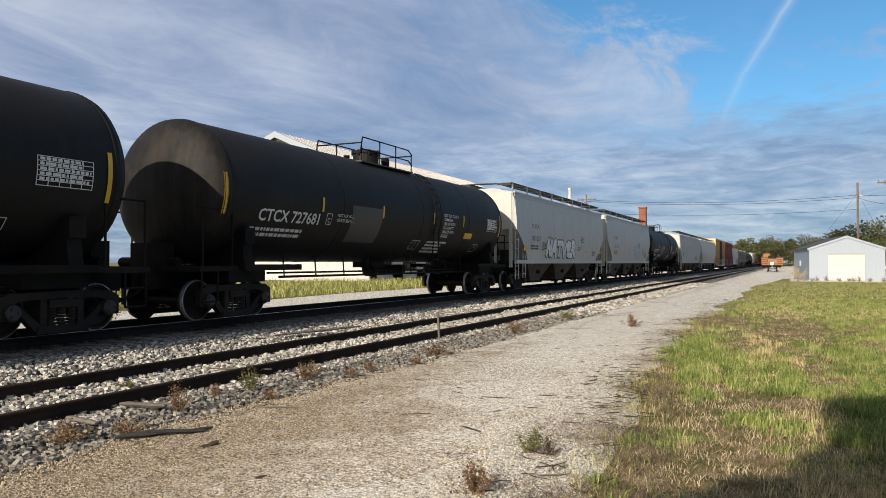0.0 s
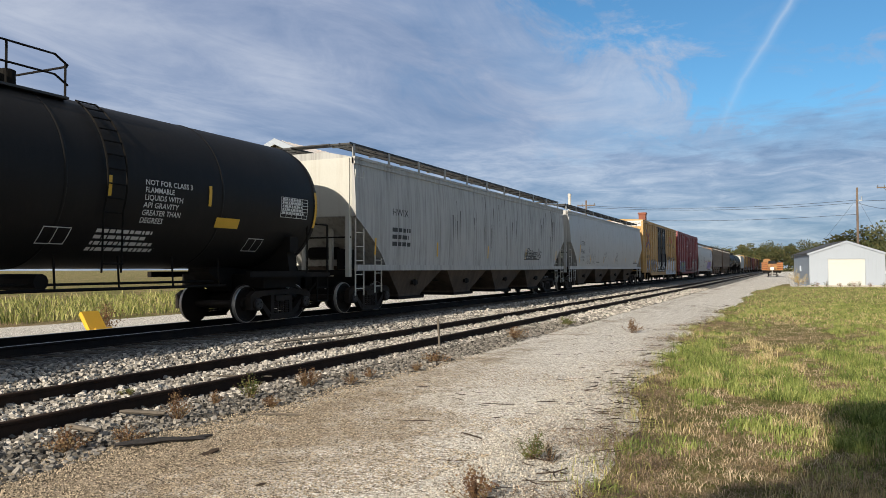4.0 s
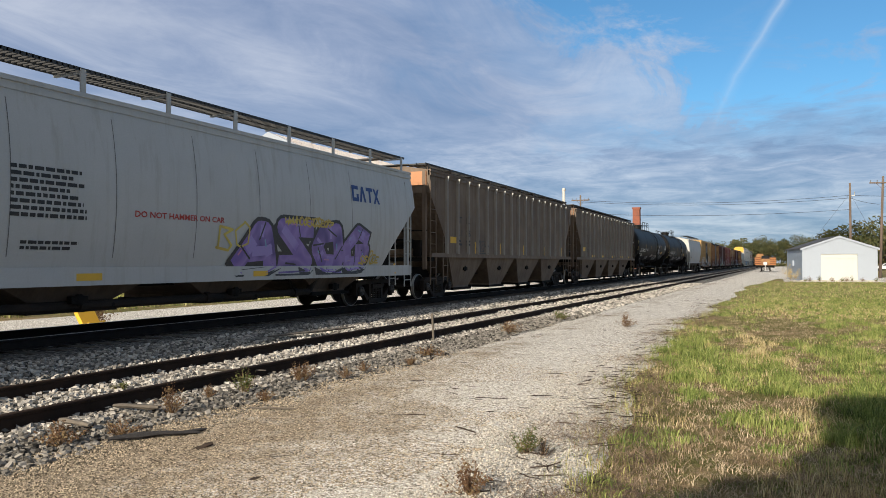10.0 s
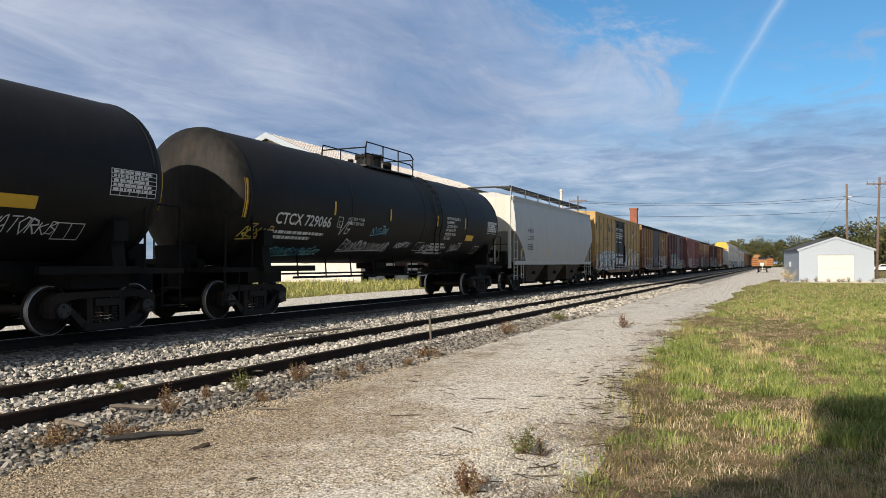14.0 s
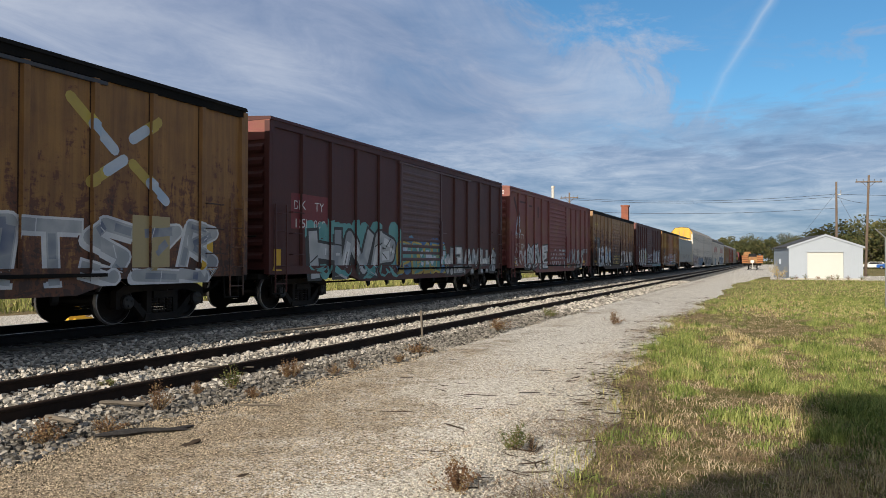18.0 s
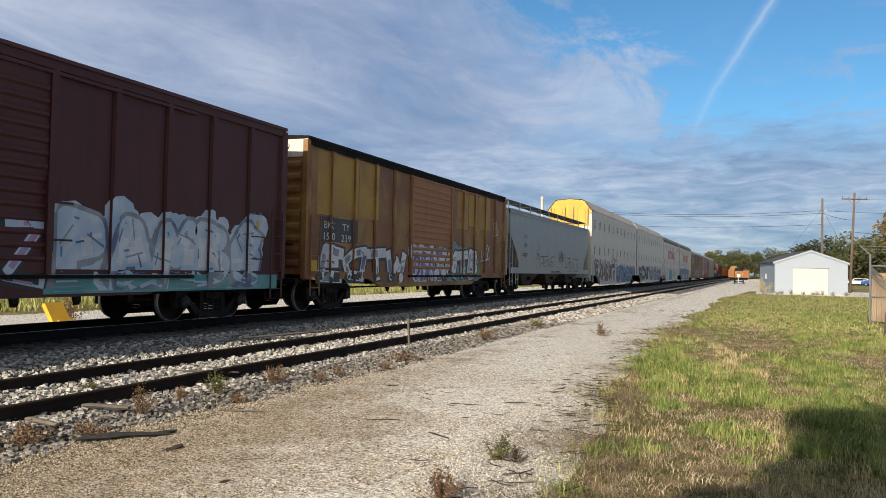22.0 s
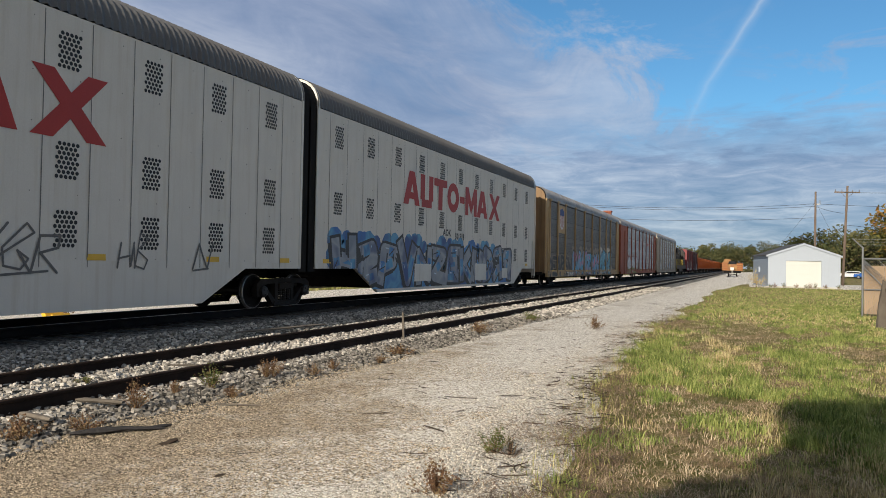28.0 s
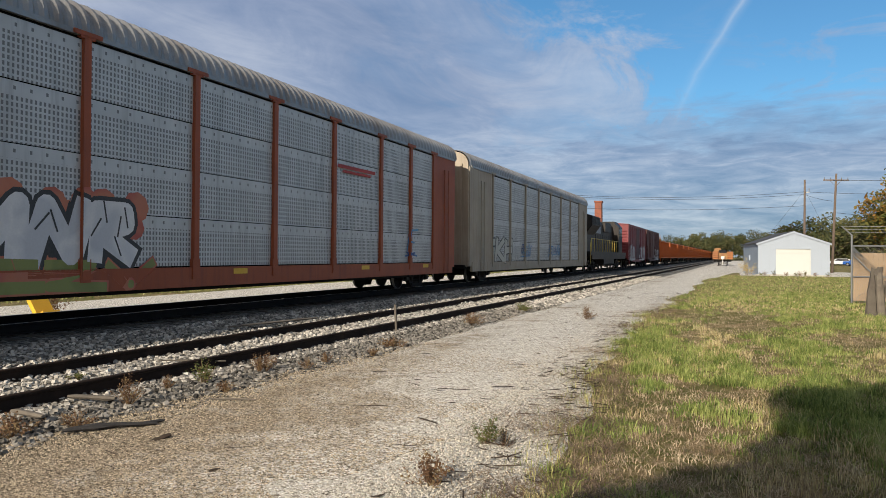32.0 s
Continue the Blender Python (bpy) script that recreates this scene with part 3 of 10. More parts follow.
def graffiti(car, side, seed, y0, y1, z0, z1, fill, edge, count=5, back=None, lights=None, label="spray-painted graffiti letters", hollow=False, second=None, weight=0.30, word=None, streaks=True, solid=0.0):
    """A row of bent, overlapping letter figures: sprayed cloud behind, cast shade, outline, fill, second tone and glints."""
    rng = random.Random(seed)
    h = z1 - z0
    count = len(word) if word else count
    cell = (y1 - y0) / count
    above = lambda polys: [q for q in (clip(list(p), 1, z0, True) for p in polys) if len(q) > 2]
    if back:
        f = Form()
        if solid:
            lay(f, [quad(y0, z0, y1, z0 + solid * h)], side, 0.0034)
        for k in range(int((y1 - y0) / 0.07)):
            y, r = y0 + rng.uniform(0, y1 - y0), h * rng.uniform(0.13, 0.26)
            z = min(max(z0 + h * rng.uniform(0.12, 0.95), z0 + r * 0.8), z1 - r * 0.4)
            n = 9
            lay(f, [[(y + r * math.cos(a * 2 * math.pi / n), max(z0, z + r * 0.9 * math.sin(a * 2 * math.pi / n))) for a in range(n)]], side, 0.0030 + 0.00008 * (k % 12))
        part("graffiti", f, back, car, "sprayed cloud of paint behind the letters")
    used = []
    for i in range(count):
        ch = word[i] if word else rng.choice([c for c in BONES if c not in used[-3:]])
        used.append(ch)
        flip = not word and rng.random() < 0.3
        lean, rise, grow = rng.uniform(-0.18, 0.28), rng.uniform(-0.10, 0.10), rng.uniform(0.82, 1.0)
        w = min(weight * cell, 0.27 * h) * rng.uniform(0.9, 1.15)
        pad = w * 0.62
        left, wide = y0 + i * cell - 0.03 * cell + pad * 0.6, max(0.2, cell * 1.04 - pad * 1.2)
        low, tall = z0 + pad, (h - 2 * pad) * grow
        skew = [(rng.uniform(-0.05, 0.05), rng.uniform(-0.05, 0.05)) for _ in range(9)]

        def put(p, k):
            a, b = p[0] + skew[k % 9][0], p[1] + skew[(k + 3) % 9][1]
            if flip:
                a = 1 - a
            return left + wide * (a + lean * (b - 0.5)), max(z0 + w * 0.35, low + tall * (b + rise * (a - 0.5)))

        lines = [[put(p, k + 4 * j) for k, p in enumerate(line)] for j, line in enumerate(BONES[ch])]
        rim = max(0.035, 0.20 * w)
        shade, outline, face, tone, glint = Form(), Form(), Form(), Form(), Form()
        step = 0.0004 * (i % 2)
        for pts in lines:
            if not hollow:
                lay(shade, above(slab([(y - 0.30 * w, max(z0, z - 0.26 * w)) for y, z in pts], w + rim, 0.3 * w)), side, 0.0046 + step)
            lay(outline, above(slab(pts, w + 2 * rim, 0.34 * w + rim)), side, 0.0062 + step)
            lay(face, above(slab(pts, w, 0.34 * w)), side, 0.0078 + step)
            for (ay, az), (by, bz) in zip(pts, pts[1:]):
                if second and rng.random() < 0.75:
                    a, b = sorted((rng.uniform(0.0, 0.5), rng.uniform(0.5, 1.0)))
                    lay(tone, slab([(ay + (by - ay) * a, az + (bz - az) * a), (ay + (by - ay) * b, az + (bz - az) * b)], w * rng.uniform(0.45, 0.8)), side, 0.0094)
                if lights and rng.random() < 0.7:
                    a = rng.uniform(0.05, 0.6)
                    q = [(ay + (by - ay) * t - 0.24 * w, az + (bz - az) * t + 0.2 * w) for t in (a, a + rng.uniform(0.12, 0.35))]
                    lay(glint, slab(q, max(0.018, 0.09 * w)), side, 0.0108)
                if streaks and not hollow and rng.random() < 0.55:
                    # a cut across the stroke, as where two bars of a letter cross
                    t = rng.uniform(0.2, 0.8)
                    cy, cz = ay + (by - ay) * t, az + (bz - az) * t
                    g = rng.uniform(0, 3.1)
                    lay(outline, slab([(cy - 0.5 * w * math.cos(g), cz - 0.5 * w * math.sin(g)), (cy + 0.5 * w * math.cos(g), cz + 0.5 * w * math.sin(g))], max(0.014, 0.09 * w)), side, 0.0104)
        part_of("graffiti_letter", [(shade, edge), (outline, edge), (face, fill), (tone, second or fill), (glint, lights or edge)], car, label)


def tags(car, side, seed, spots, ink, thick=0.028):
    """Quick scribbled spray-can lines: spots of (y, z, width, height)."""
    rng, f = random.Random(seed), Form()
    for y, z, w, h in spots:
        n = max(1, round(w / (h * 0.72)))
        lean, climb, last = rng.uniform(0.1, 0.4), rng.uniform(-0.1, 0.14), None
        for i in range(n):
            tall = h * rng.uniform(0.62, 1.05)
            for line in BONES[rng.choice(list(BONES))]:
                pts = []
                for a, b in line:
                    a, b = a + rng.uniform(-0.12, 0.12), b + rng.uniform(-0.12, 0.12)
                    pts.append((y + (i + a * 0.95) * w / n + lean * tall * b, z + tall * b + climb * h * i / n))
                if last and rng.random() < 0.4:
                    pts.insert(0, last)
                last = pts[-1]
                lay(f, stroke(pts, thick * rng.uniform(0.75, 1.15)), side, 0.0095)
        if rng.random() < 0.5:
            lay(f, stroke([(y, z - 0.06), (y + w * 0.9, z + rng.uniform(-0.05, 0.06))], thick), side, 0.0095)
    part("graffiti", f, ink, car, "scribbled graffiti tags")


# ---- running gear ----
WHEEL_R = 0.42


def wheelset_mesh():
    f = Form()
    f.rod((-1.12, 0, 0), (1.12, 0, 0), 0.085, 10)
    for s in (-1, 1):
        f.lathe([(s * 0.66, 0.10), (s * 0.67, 0.30), (s * 0.68, 0.36), (s * 0.69, WHEEL_R + 0.025), (s * 0.715, WHEEL_R + 0.022), (s * 0.725, WHEEL_R), (s * 0.80, WHEEL_R - 0.004), (s * 0.80, 0.355), (s * 0.755, 0.33), (s * 0.74, 0.16), (s * 0.80, 0.12), (s * 0.80, 0.08)], "x", n=22)
    return round_sharp(f.mesh("wheelset", wheel_steel), 40)


def tread_mesh():
    f = Form()
    for s in (-1, 1):
        f.lathe([(s * 0.801, WHEEL_R - 0.004), (s * 0.807, WHEEL_R - 0.022)], "x", n=22, closed=False)
        f.lathe([(s * 0.728, WHEEL_R + 0.0015), (s * 0.800, WHEEL_R - 0.002)], "x", n=22, closed=False)
    return f.mesh("tread", bright_steel, True)


def cap_mesh():
    f = Form()
    for s in (-1, 1):
        f.lathe([(s * 1.09, 0.13), (s * 1.16, 0.13), (s * 1.175, 0.10), (s * 1.175, 0.02)], "x", n=12)
        for k in range(3):
            a = k * 2.094
            f.rod((s * 1.17, 0.07 * math.cos(a), 0.07 * math.sin(a)), (s * 1.20, 0.07 * math.cos(a), 0.07 * math.sin(a)), 0.022, 6)
    return f.mesh("bearing_cap", cap_dark)


def side_frame_mesh(s):
    """A cast side frame with its two windows, seen from the side as a flat-topped bow."""
    f = Form()
    x0, x1 = s * 0.96, s * 1.10
    for d in (-1, 1):
        f.prism([(d * 1.12, 0.30), (d * 1.12, 0.62), (d * 0.95, 0.72), (d * 0.70, 0.72), (d * 0.70, 0.60), (d * 0.95, 0.52), (d * 0.98, 0.30)], "x", x0, x1)
        f.prism([(d * 0.70, 0.60), (d * 0.70, 0.72), (0, 0.74), (0, 0.62)], "x", x0, x1)
        f.prism([(d * 0.76, 0.52), (d * 0.90, 0.54), (d * 0.48, 0.10), (d * 0.34, 0.16)], "x", x0, x1)
        f.prism([(d * 0.28, 0.14), (d * 0.40, 0.14), (d * 0.40, 0.64), (d * 0.28, 0.64)], "x", x0, x1)
        f.lathe([(s * 0.94, 0.15), (s * 1.12, 0.15)], "x", (0, d * 0.89, WHEEL_R), 12)
    f.prism([(-0.48, 0.06), (0.48, 0.06), (0.44, 0.18), (-0.44, 0.18)], "x", x0, s * 1.13)
    return f.mesh("side_frame", cast_steel)


def spring_mesh(s):
    f = Form()
    for j in (-0.18, 0.0, 0.18):
        for k in range(5):
            f.lathe([(0.19 + k * 0.055, 0.075), (0.215 + k * 0.055, 0.082), (0.235 + k * 0.055, 0.075)], "z", (s * 1.05, j, 0), 7)
    f.box(s * 0.97, s * 1.14, -0.26, 0.26, 0.47, 0.60)
    return f.mesh("spring_pack", cast_steel)


BOLSTER = Form().box(-1.0, 1.0, -0.2, 0.2, 0.36, 0.62).box(-0.95, 0.95, -0.75, -0.62, 0.30, 0.40).box(-0.95, 0.95, 0.62, 0.75, 0.30, 0.40).lathe([(0.62, 0.2), (0.74, 0.2)], "z", n=12).mesh("truck", cast_steel)
WHEELSET, TREAD, CAPS = wheelset_mesh(), tread_mesh(), cap_mesh()
FRAMES = {s: side_frame_mesh(s) for s in (-1, 1)}
SPRINGS = {s: spring_mesh(s) for s in (-1, 1)}
AXLES = []                              # (wheelset, car) pairs, keyed in motions()


def truck(car, y, axles=(-0.89, 0.89)):
    t = part("truck", BOLSTER, None, car, "", at=pose(0, y, 0))
    for s in (-1, 1):
        part("side_frame", FRAMES[s], None, t)
        tagged(part("spring_pack", SPRINGS[s], None, t), kind="stuff")
    for a in axles:
        w = part("wheelset", wheel_join(), None, t, "", at=pose(0, a, WHEEL_R))
        AXLES.append((w, car))
    return t


JOINED = []


def wheel_join():
    """Axle, wheels, bright treads and bearing caps turn as one."""
    if not JOINED:
        bm = bmesh.new()
        for k, me in enumerate((WHEELSET, TREAD, CAPS)):
            before = len(bm.faces)
            bm.from_mesh(me)
            bm.faces.ensure_lookup_table()
            for i in range(before, len(bm.faces)):
                bm.faces[i].material_index = k
        me = bpy.data.meshes.new("wheelset")
        bm.to_mesh(me)
        bm.free()
        for m in (wheel_steel, bright_steel, cap_dark):
            me.materials.append(m)
        JOINED.append(me)
    return JOINED[0]


COUPLER = Form().box(-0.12, 0.12, -0.75, 0.3, 0.72, 0.98).box(-0.17, 0.17, -0.95, -0.65, 0.70, 1.0).box(0.02, 0.16, -1.05, -0.9, 0.74, 0.96).path([(0.3, 0.1, 0.95), (0.32, -0.4, 0.6), (0.25, -0.8, 0.45), (0.1, -1.0, 0.62)], 0.03).mesh("coupler", frame_black)


def couplers(car, half):
    part("coupler", COUPLER, None, car, at=pose(0, -half, 0))
    part("coupler", COUPLER, None, car, at=pose(0, half, 0, 0, 0, 180))


def ladder(car, x, y, z0, z1, width=0.42, along="y", rungs=None, material=None, r=0.014):
    f = Form()
    n = rungs or max(2, int((z1 - z0) / 0.36))
    put = (lambda u, z: (x, y + u, z)) if along == "y" else (lambda u, z: (x + u, y, z))
    for u in (0, width):
        f.rod(put(u, z0), put(u, z1), r * 1.5, 5)
    for i in range(n):
        z = z0 + (i + 0.5) * (z1 - z0) / n
        f.rod(put(0, z), put(width, z), r, 5)
    return part("ladder", f, material or frame_black, car)


def reflectors(car, side, spots, w=0.09, h=0.46):
    """Upright strips of yellow tape; a spot may be (y, z) or (y, z, width, height)."""
    for s in spots:
        y, z, ww, hh = s if len(s) == 4 else (*s, w, h)
        part("reflector", lay(Form(), [quad(y, z, y + ww, z + hh)], side, 0.006), safety_yellow, car, "yellow reflective strip")


# ---- rail cars ----
window_dark = surface("dark_window_glass", (0.02, 0.022, 0.025), 0.12, bump=0)
# A car is built round its own middle, on the rail top; its leading end is towards -y. START holds where each middle is at 0 s.
START = {}
TRAIN_GROUP = "cars of the freight train"


def car_root(name, label, lead, trail, category="rail car"):
    car = thing(name, label, category, TRAIN_GROUP, pose(MAIN_X, (lead + trail) / 2, MAIN_Z))
    START[car] = (lead + trail) / 2
    return car, (trail - lead) / 2


def lay_end(form, polys, y, off=0.004):
    """Outlines in (x, z) laid on the leading end."""
    for p in polys:
        form.poly([(a, y - off, z) for a, z in p])
    return form


def end_words(form, text, x, z, height, y, off=0.004):
    tris, w = glyphs(text)
    return lay_end(form, [[(x + a * height * 0.9, z + b * height) for a, b in t] for t in tris], y, off)


def tank_car(lead, trail, marks, seed, label, paint=None, wide_panel=False, seams=()):
    """A long black cylinder with dished heads on two trucks, a manway with railings and a ladder on top."""
    car, h = car_root("tank_car", label, lead, trail)
    r, zc = 1.52, 2.74
    paint = paint or black_paint
    head = [(-h + 0.55 - 0.55 * math.cos(a * math.pi / 16), r * math.sin(a * math.pi / 16)) for a in range(0, 9)]
    head[0] = (-h, 0.02)
    prof = head + [(-h + 0.55 + (2 * h - 1.1) * k / 10, r) for k in range(1, 10)] + [(-s, q) for s, q in reversed(head)]
    shell = Form().lathe(prof, "y", (0, 0, zc), 56)
    body = part("tank_shell", shell, paint, car, smooth=True)
    for d in (-1, 1):
        part("tank_head", Form().lathe([(d * (s + 0.004 * (1 if s > 0 else -1)), q + 0.004) for s, q in head], "y", (0, 0, zc), 56, False), head_shield, body, "dusty dished tank head", smooth=True)
    # jacket seams
    for y in (-h + 0.6, -h * 0.42, h * 0.12, h * 0.55, h - 0.6):
        part("seam_band", Form().lathe([(y - 0.03, r + 0.002), (y - 0.02, r + 0.012), (y + 0.02, r + 0.012), (y + 0.03, r + 0.002)], "y", (0, 0, zc), 56, False), paint, body, smooth=True)
    # stub sills, bolster saddles and the running pipe under the shell
    for d in (-1, 1):
        y0 = d * (h - 0.05)
        f = Form().prism([(y0 + d * 0.60, 0.66), (y0 + d * 0.60, 1.04), (y0 - d * 2.8, 1.30), (y0 - d * 2.8, 1.14), (y0 - d * 2.1, 0.70)], "x", -0.30, 0.30)
        part("stub_sill", f, frame_black, car)
        f = Form().prism([(-1.42, 1.12), (1.42, 1.12), (1.30, 1.9), (0.9, 1.5), (0, 1.25), (-0.9, 1.5), (-1.30, 1.9)], "y", d * (h - 1.3) - 0.14, d * (h - 1.3) + 0.14)
        part("saddle", f, frame_black, car)
        f = Form().box(-1.45, 1.45, d * (h - 0.35) - 0.55, d * (h - 0.35) + 0.55, 1.02, 1.12).box(-1.2, 1.2, d * (h - 1.5) - 0.6, d * (h - 1.5) + 0.6, 0.78, 1.10)
        for s in (-1, 1):
            f.path([(s * 1.42, d * (h + 0.1), 1.1), (s * 1.42, d * (h + 0.1), 2.3), (s * 1.42, d * (h - 0.75), 2.3), (s * 1.42, d * (h - 0.75), 1.1)], 0.022)
            f.path([(s * 1.42, d * (h + 0.12), 1.1), (s * 1.42, d * (h + 0.12), 0.42), (s * 1.42, d * (h - 0.33), 0.42), (s * 1.42, d * (h - 0.33), 1.1)], 0.02)
            f.rod((s * 1.42, d * (h + 0.12), 0.75), (s * 1.42, d * (h - 0.33), 0.75), 0.018, 6)
            f.box(s * 1.36, s * 1.48, d * (h - 2.0) - 0.9, d * (h - 2.0) + 1.1, 1.03, 1.16)
            f.box(s * 1.25, s * 1.44, d * (h - 1.3) - 0.16, d * (h - 1.3) + 0.16, 1.6, 1.95)
        f.rod((-1.0, d * (h - 0.1), 1.2), (0.6, d * (h - 0.1), 1.2), 0.11, 8).box(-0.4, 0.4, d * (h + 0.02) - 0.2, d * (h + 0.02) + 0.2, 1.12, 1.6)
        part("end_platform", f, frame_black, car)
    f = Form().rod((0.9, -h + 3, 0.86), (0.9, h - 3, 0.86), 0.03, 6).rod((0.55, -h + 3, 0.95), (0.55, h - 3, 0.95), 0.025, 6)
    rng = random.Random(seed)
    for k in range(9):
        y = -h + 3.2 + k * (2 * h - 6.4) / 8
        f.rod((0.9, y, 0.84), (0.85, y, 1.45), 0.02, 5)
    part("brake_rigging", f, frame_black, car)
    f = Form().lathe([(0.78, 0.12), (0.86, 0.2), (1.1, 0.24), (1.3, 0.3)], "z", (0, 0.2, 0), 14).box(-0.35, 0.35, -0.2, 0.5, 1.05, 1.25)
    f.rod((-0.7, 1.2, 1.0), (0.7, 1.2, 1.0), 0.14, 10)
    part("outlet_valve", f, frame_black, car)
    # manway, its platform and railings
    top = zc + r
    f = Form().lathe([(top - 0.06, 0.40), (top + 0.30, 0.40), (top + 0.30, 0.44), (top + 0.36, 0.44), (top + 0.40, 0.36), (top + 0.42, 0.05)], "z", (0, 0, 0), 20)
    for k in range(8):
        f.rod((0.43 * math.cos(k * 0.785), 0.43 * math.sin(k * 0.785), top + 0.24), (0.43 * math.cos(k * 0.785), 0.43 * math.sin(k * 0.785), top + 0.40), 0.03, 6)
    part("manway", f, paint, car)
    part("relief_valve", Form().lathe([(top - 0.06, 0.13), (top + 0.26, 0.13), (top + 0.28, 0.08)], "z", (0.15, 0.95, 0), 12), frame_black, car)
    part("vacuum_valve", Form().lathe([(top - 0.06, 0.09), (top + 0.18, 0.09)], "z", (-0.2, -0.8, 0), 10), frame_black, car)
    f = Form()
    for x in (-0.80, 0.58):
        f.box(x, x + 0.24, -1.6, 1.6, top - 0.16, top - 0.12)
    part("platform", f, grate_grey, car)
    f = Form()
    for x in (-0.75, 0.78):
        for z in (top + 0.22, top + 0.56):
            f.path([(x, -1.62, top + 0.1), (x, -1.5, z), (x, 1.35, z), (x, 1.6, z - 0.14)], 0.02)
        for y in (-1.55, -0.5, 0.5, 1.55):
            f.rod((x, y, top - 0.14), (x, y, top + (0.44 if abs(y) > 1 else 0.56)), 0.02)
    for y in (-1.52, 1.58):
        f.rod((-0.75, y, top + 0.40), (0.78, y, top + 0.40), 0.02)
    part("railing", f, frame_black, car)
    f = Form()
    arc = [(r + 0.07) * Vector((math.sin(a), 0, math.cos(a))) for a in [radians(q) for q in range(30, 111, 8)]]
    for y in (1.75, 2.15):
        f.path([(p.x, y, zc + p.z) for p in arc] + [(1.45, y, 1.15)], 0.018, 5)
    for a in range(30, 112, 9):
        p = (r + 0.07) * Vector((math.sin(radians(a)), 0, math.cos(radians(a))))
        f.rod((p.x, 1.75, zc + p.z), (p.x, 2.15, zc + p.z), 0.014, 5)
    for z in (1.9, 1.6, 1.3):
        f.rod((1.5, 1.75, z), (1.5, 2.15, z), 0.014, 5)
    part("ladder", f, frame_black, car)
    truck(car, -h + 1.3)
    truck(car, h - 1.3)
    couplers(car, h + 0.3)

    def skin(y, z):
        d = max(0.0, abs(y) - (h - 0.55)) / 0.55
        rr = (r + 0.012) * math.sqrt(max(0.03, 1 - min(1, d) ** 2))
        return math.sqrt(max(0.004, rr ** 2 - (z - zc) ** 2))

    side = Side(skin, [-h + 0.05 * k for k in range(12)], [1.3 + 0.11 * i for i in range(28)])
    U = lambda u: -h + u
    reflectors(car, side, [(U(0.42), 2.2, 0.09, 0.85), (U(3.9), 2.45, 0.08, 0.35), (U(6.9), 2.45, 0.08, 0.35), (U(10.2), 2.45, 0.08, 0.35), (U(12.6), 2.45, 0.08, 0.4), (U(16.2), 2.2, 0.09, 0.85)])
    f = Form()
    if marks:
        words(f, side, marks, U(1.55), 2.13, 0.27, 2.3, heavy=0.025)
    small_print(f, side, U(1.4), 1.98, 2.3, 2, 0.07, seed=seed)
    words(f, side, "NOT FOR FOOD", U(4.62), 2.36, 0.085, 0.85)
    words(f, side, "GRADE SERVICE", U(4.62), 2.24, 0.085, 0.85)
    for k, line in enumerate(("NOT FOR CLASS 3", "FLAMMABLE", "LIQUIDS WITH", "API GRAVITY", "GREATER THAN", "DEGREES")):
        words(f, side, line, U(11.0), 2.72 - k * 0.135, 0.10, 1.15 * len(line) / 15, heavy=0.02)
    small_print(f, side, U(10.2), 1.9, 1.5, 4, 0.06, seed=seed + 3)
    small_print(f, side, U(0.4), 1.17, 0.9, 1, 0.05, seed=seed + 4)
    # the ruled table of data at the trailing end
    for k in range(7):
        lay(f, [quad(U(14.9), 2.38 + k * 0.075, U(15.9), 2.392 + k * 0.075)], side, 0.004)
    for k in range(6):
        lay(f, [quad(U(14.9 + k * 0.2), 2.38, U(14.915 + k * 0.2), 2.84)], side, 0.004)
    small_print(f, side, U(14.95), 2.82, 0.95, 5, 0.045, seed=seed + 5)
    for a, b in ((U(14.1), 1.6), (U(9.2), 1.62)):
        for q in (quad(a, b, a + 0.5, b + 0.015), quad(a, b + 0.26, a + 0.5, b + 0.275), quad(a, b, a + 0.015, b + 0.27), quad(a + 0.5, b, a + 0.515, b + 0.275), quad(a + 0.25, b, a + 0.265, b + 0.27)):
            lay(f, [q], side, 0.004)
    a, b = U(4.15), 2.15
    for q in (quad(a, b, a + 0.22, b + 0.015), quad(a, b + 0.26, a + 0.22, b + 0.275), quad(a, b, a + 0.015, b + 0.27), quad(a + 0.22, b, a + 0.235, b + 0.275)):
        lay(f, [q], side, 0.004)
    words(f, side, "C", a + 0.06, b + 0.05, 0.12)
    part("lettering", f, white_ink, car, "white stencilled lettering")
    part("placard", lay(Form(), [quad(U(12.9), 2.05, U(13.6), 2.25)], side, 0.005), safety_yellow, car, "yellow placard")
    if wide_panel:
        part("patch_panel", lay(Form(), [quad(U(5.3), 1.75, U(6.9), 2.7)], side, 0.0045), patch_grey, car, "dull grey repainted patch")
    return car, side, U


patch_grey = surface("repainted_patch", (0.04, 0.042, 0.044), 0.5, bump=0.03)


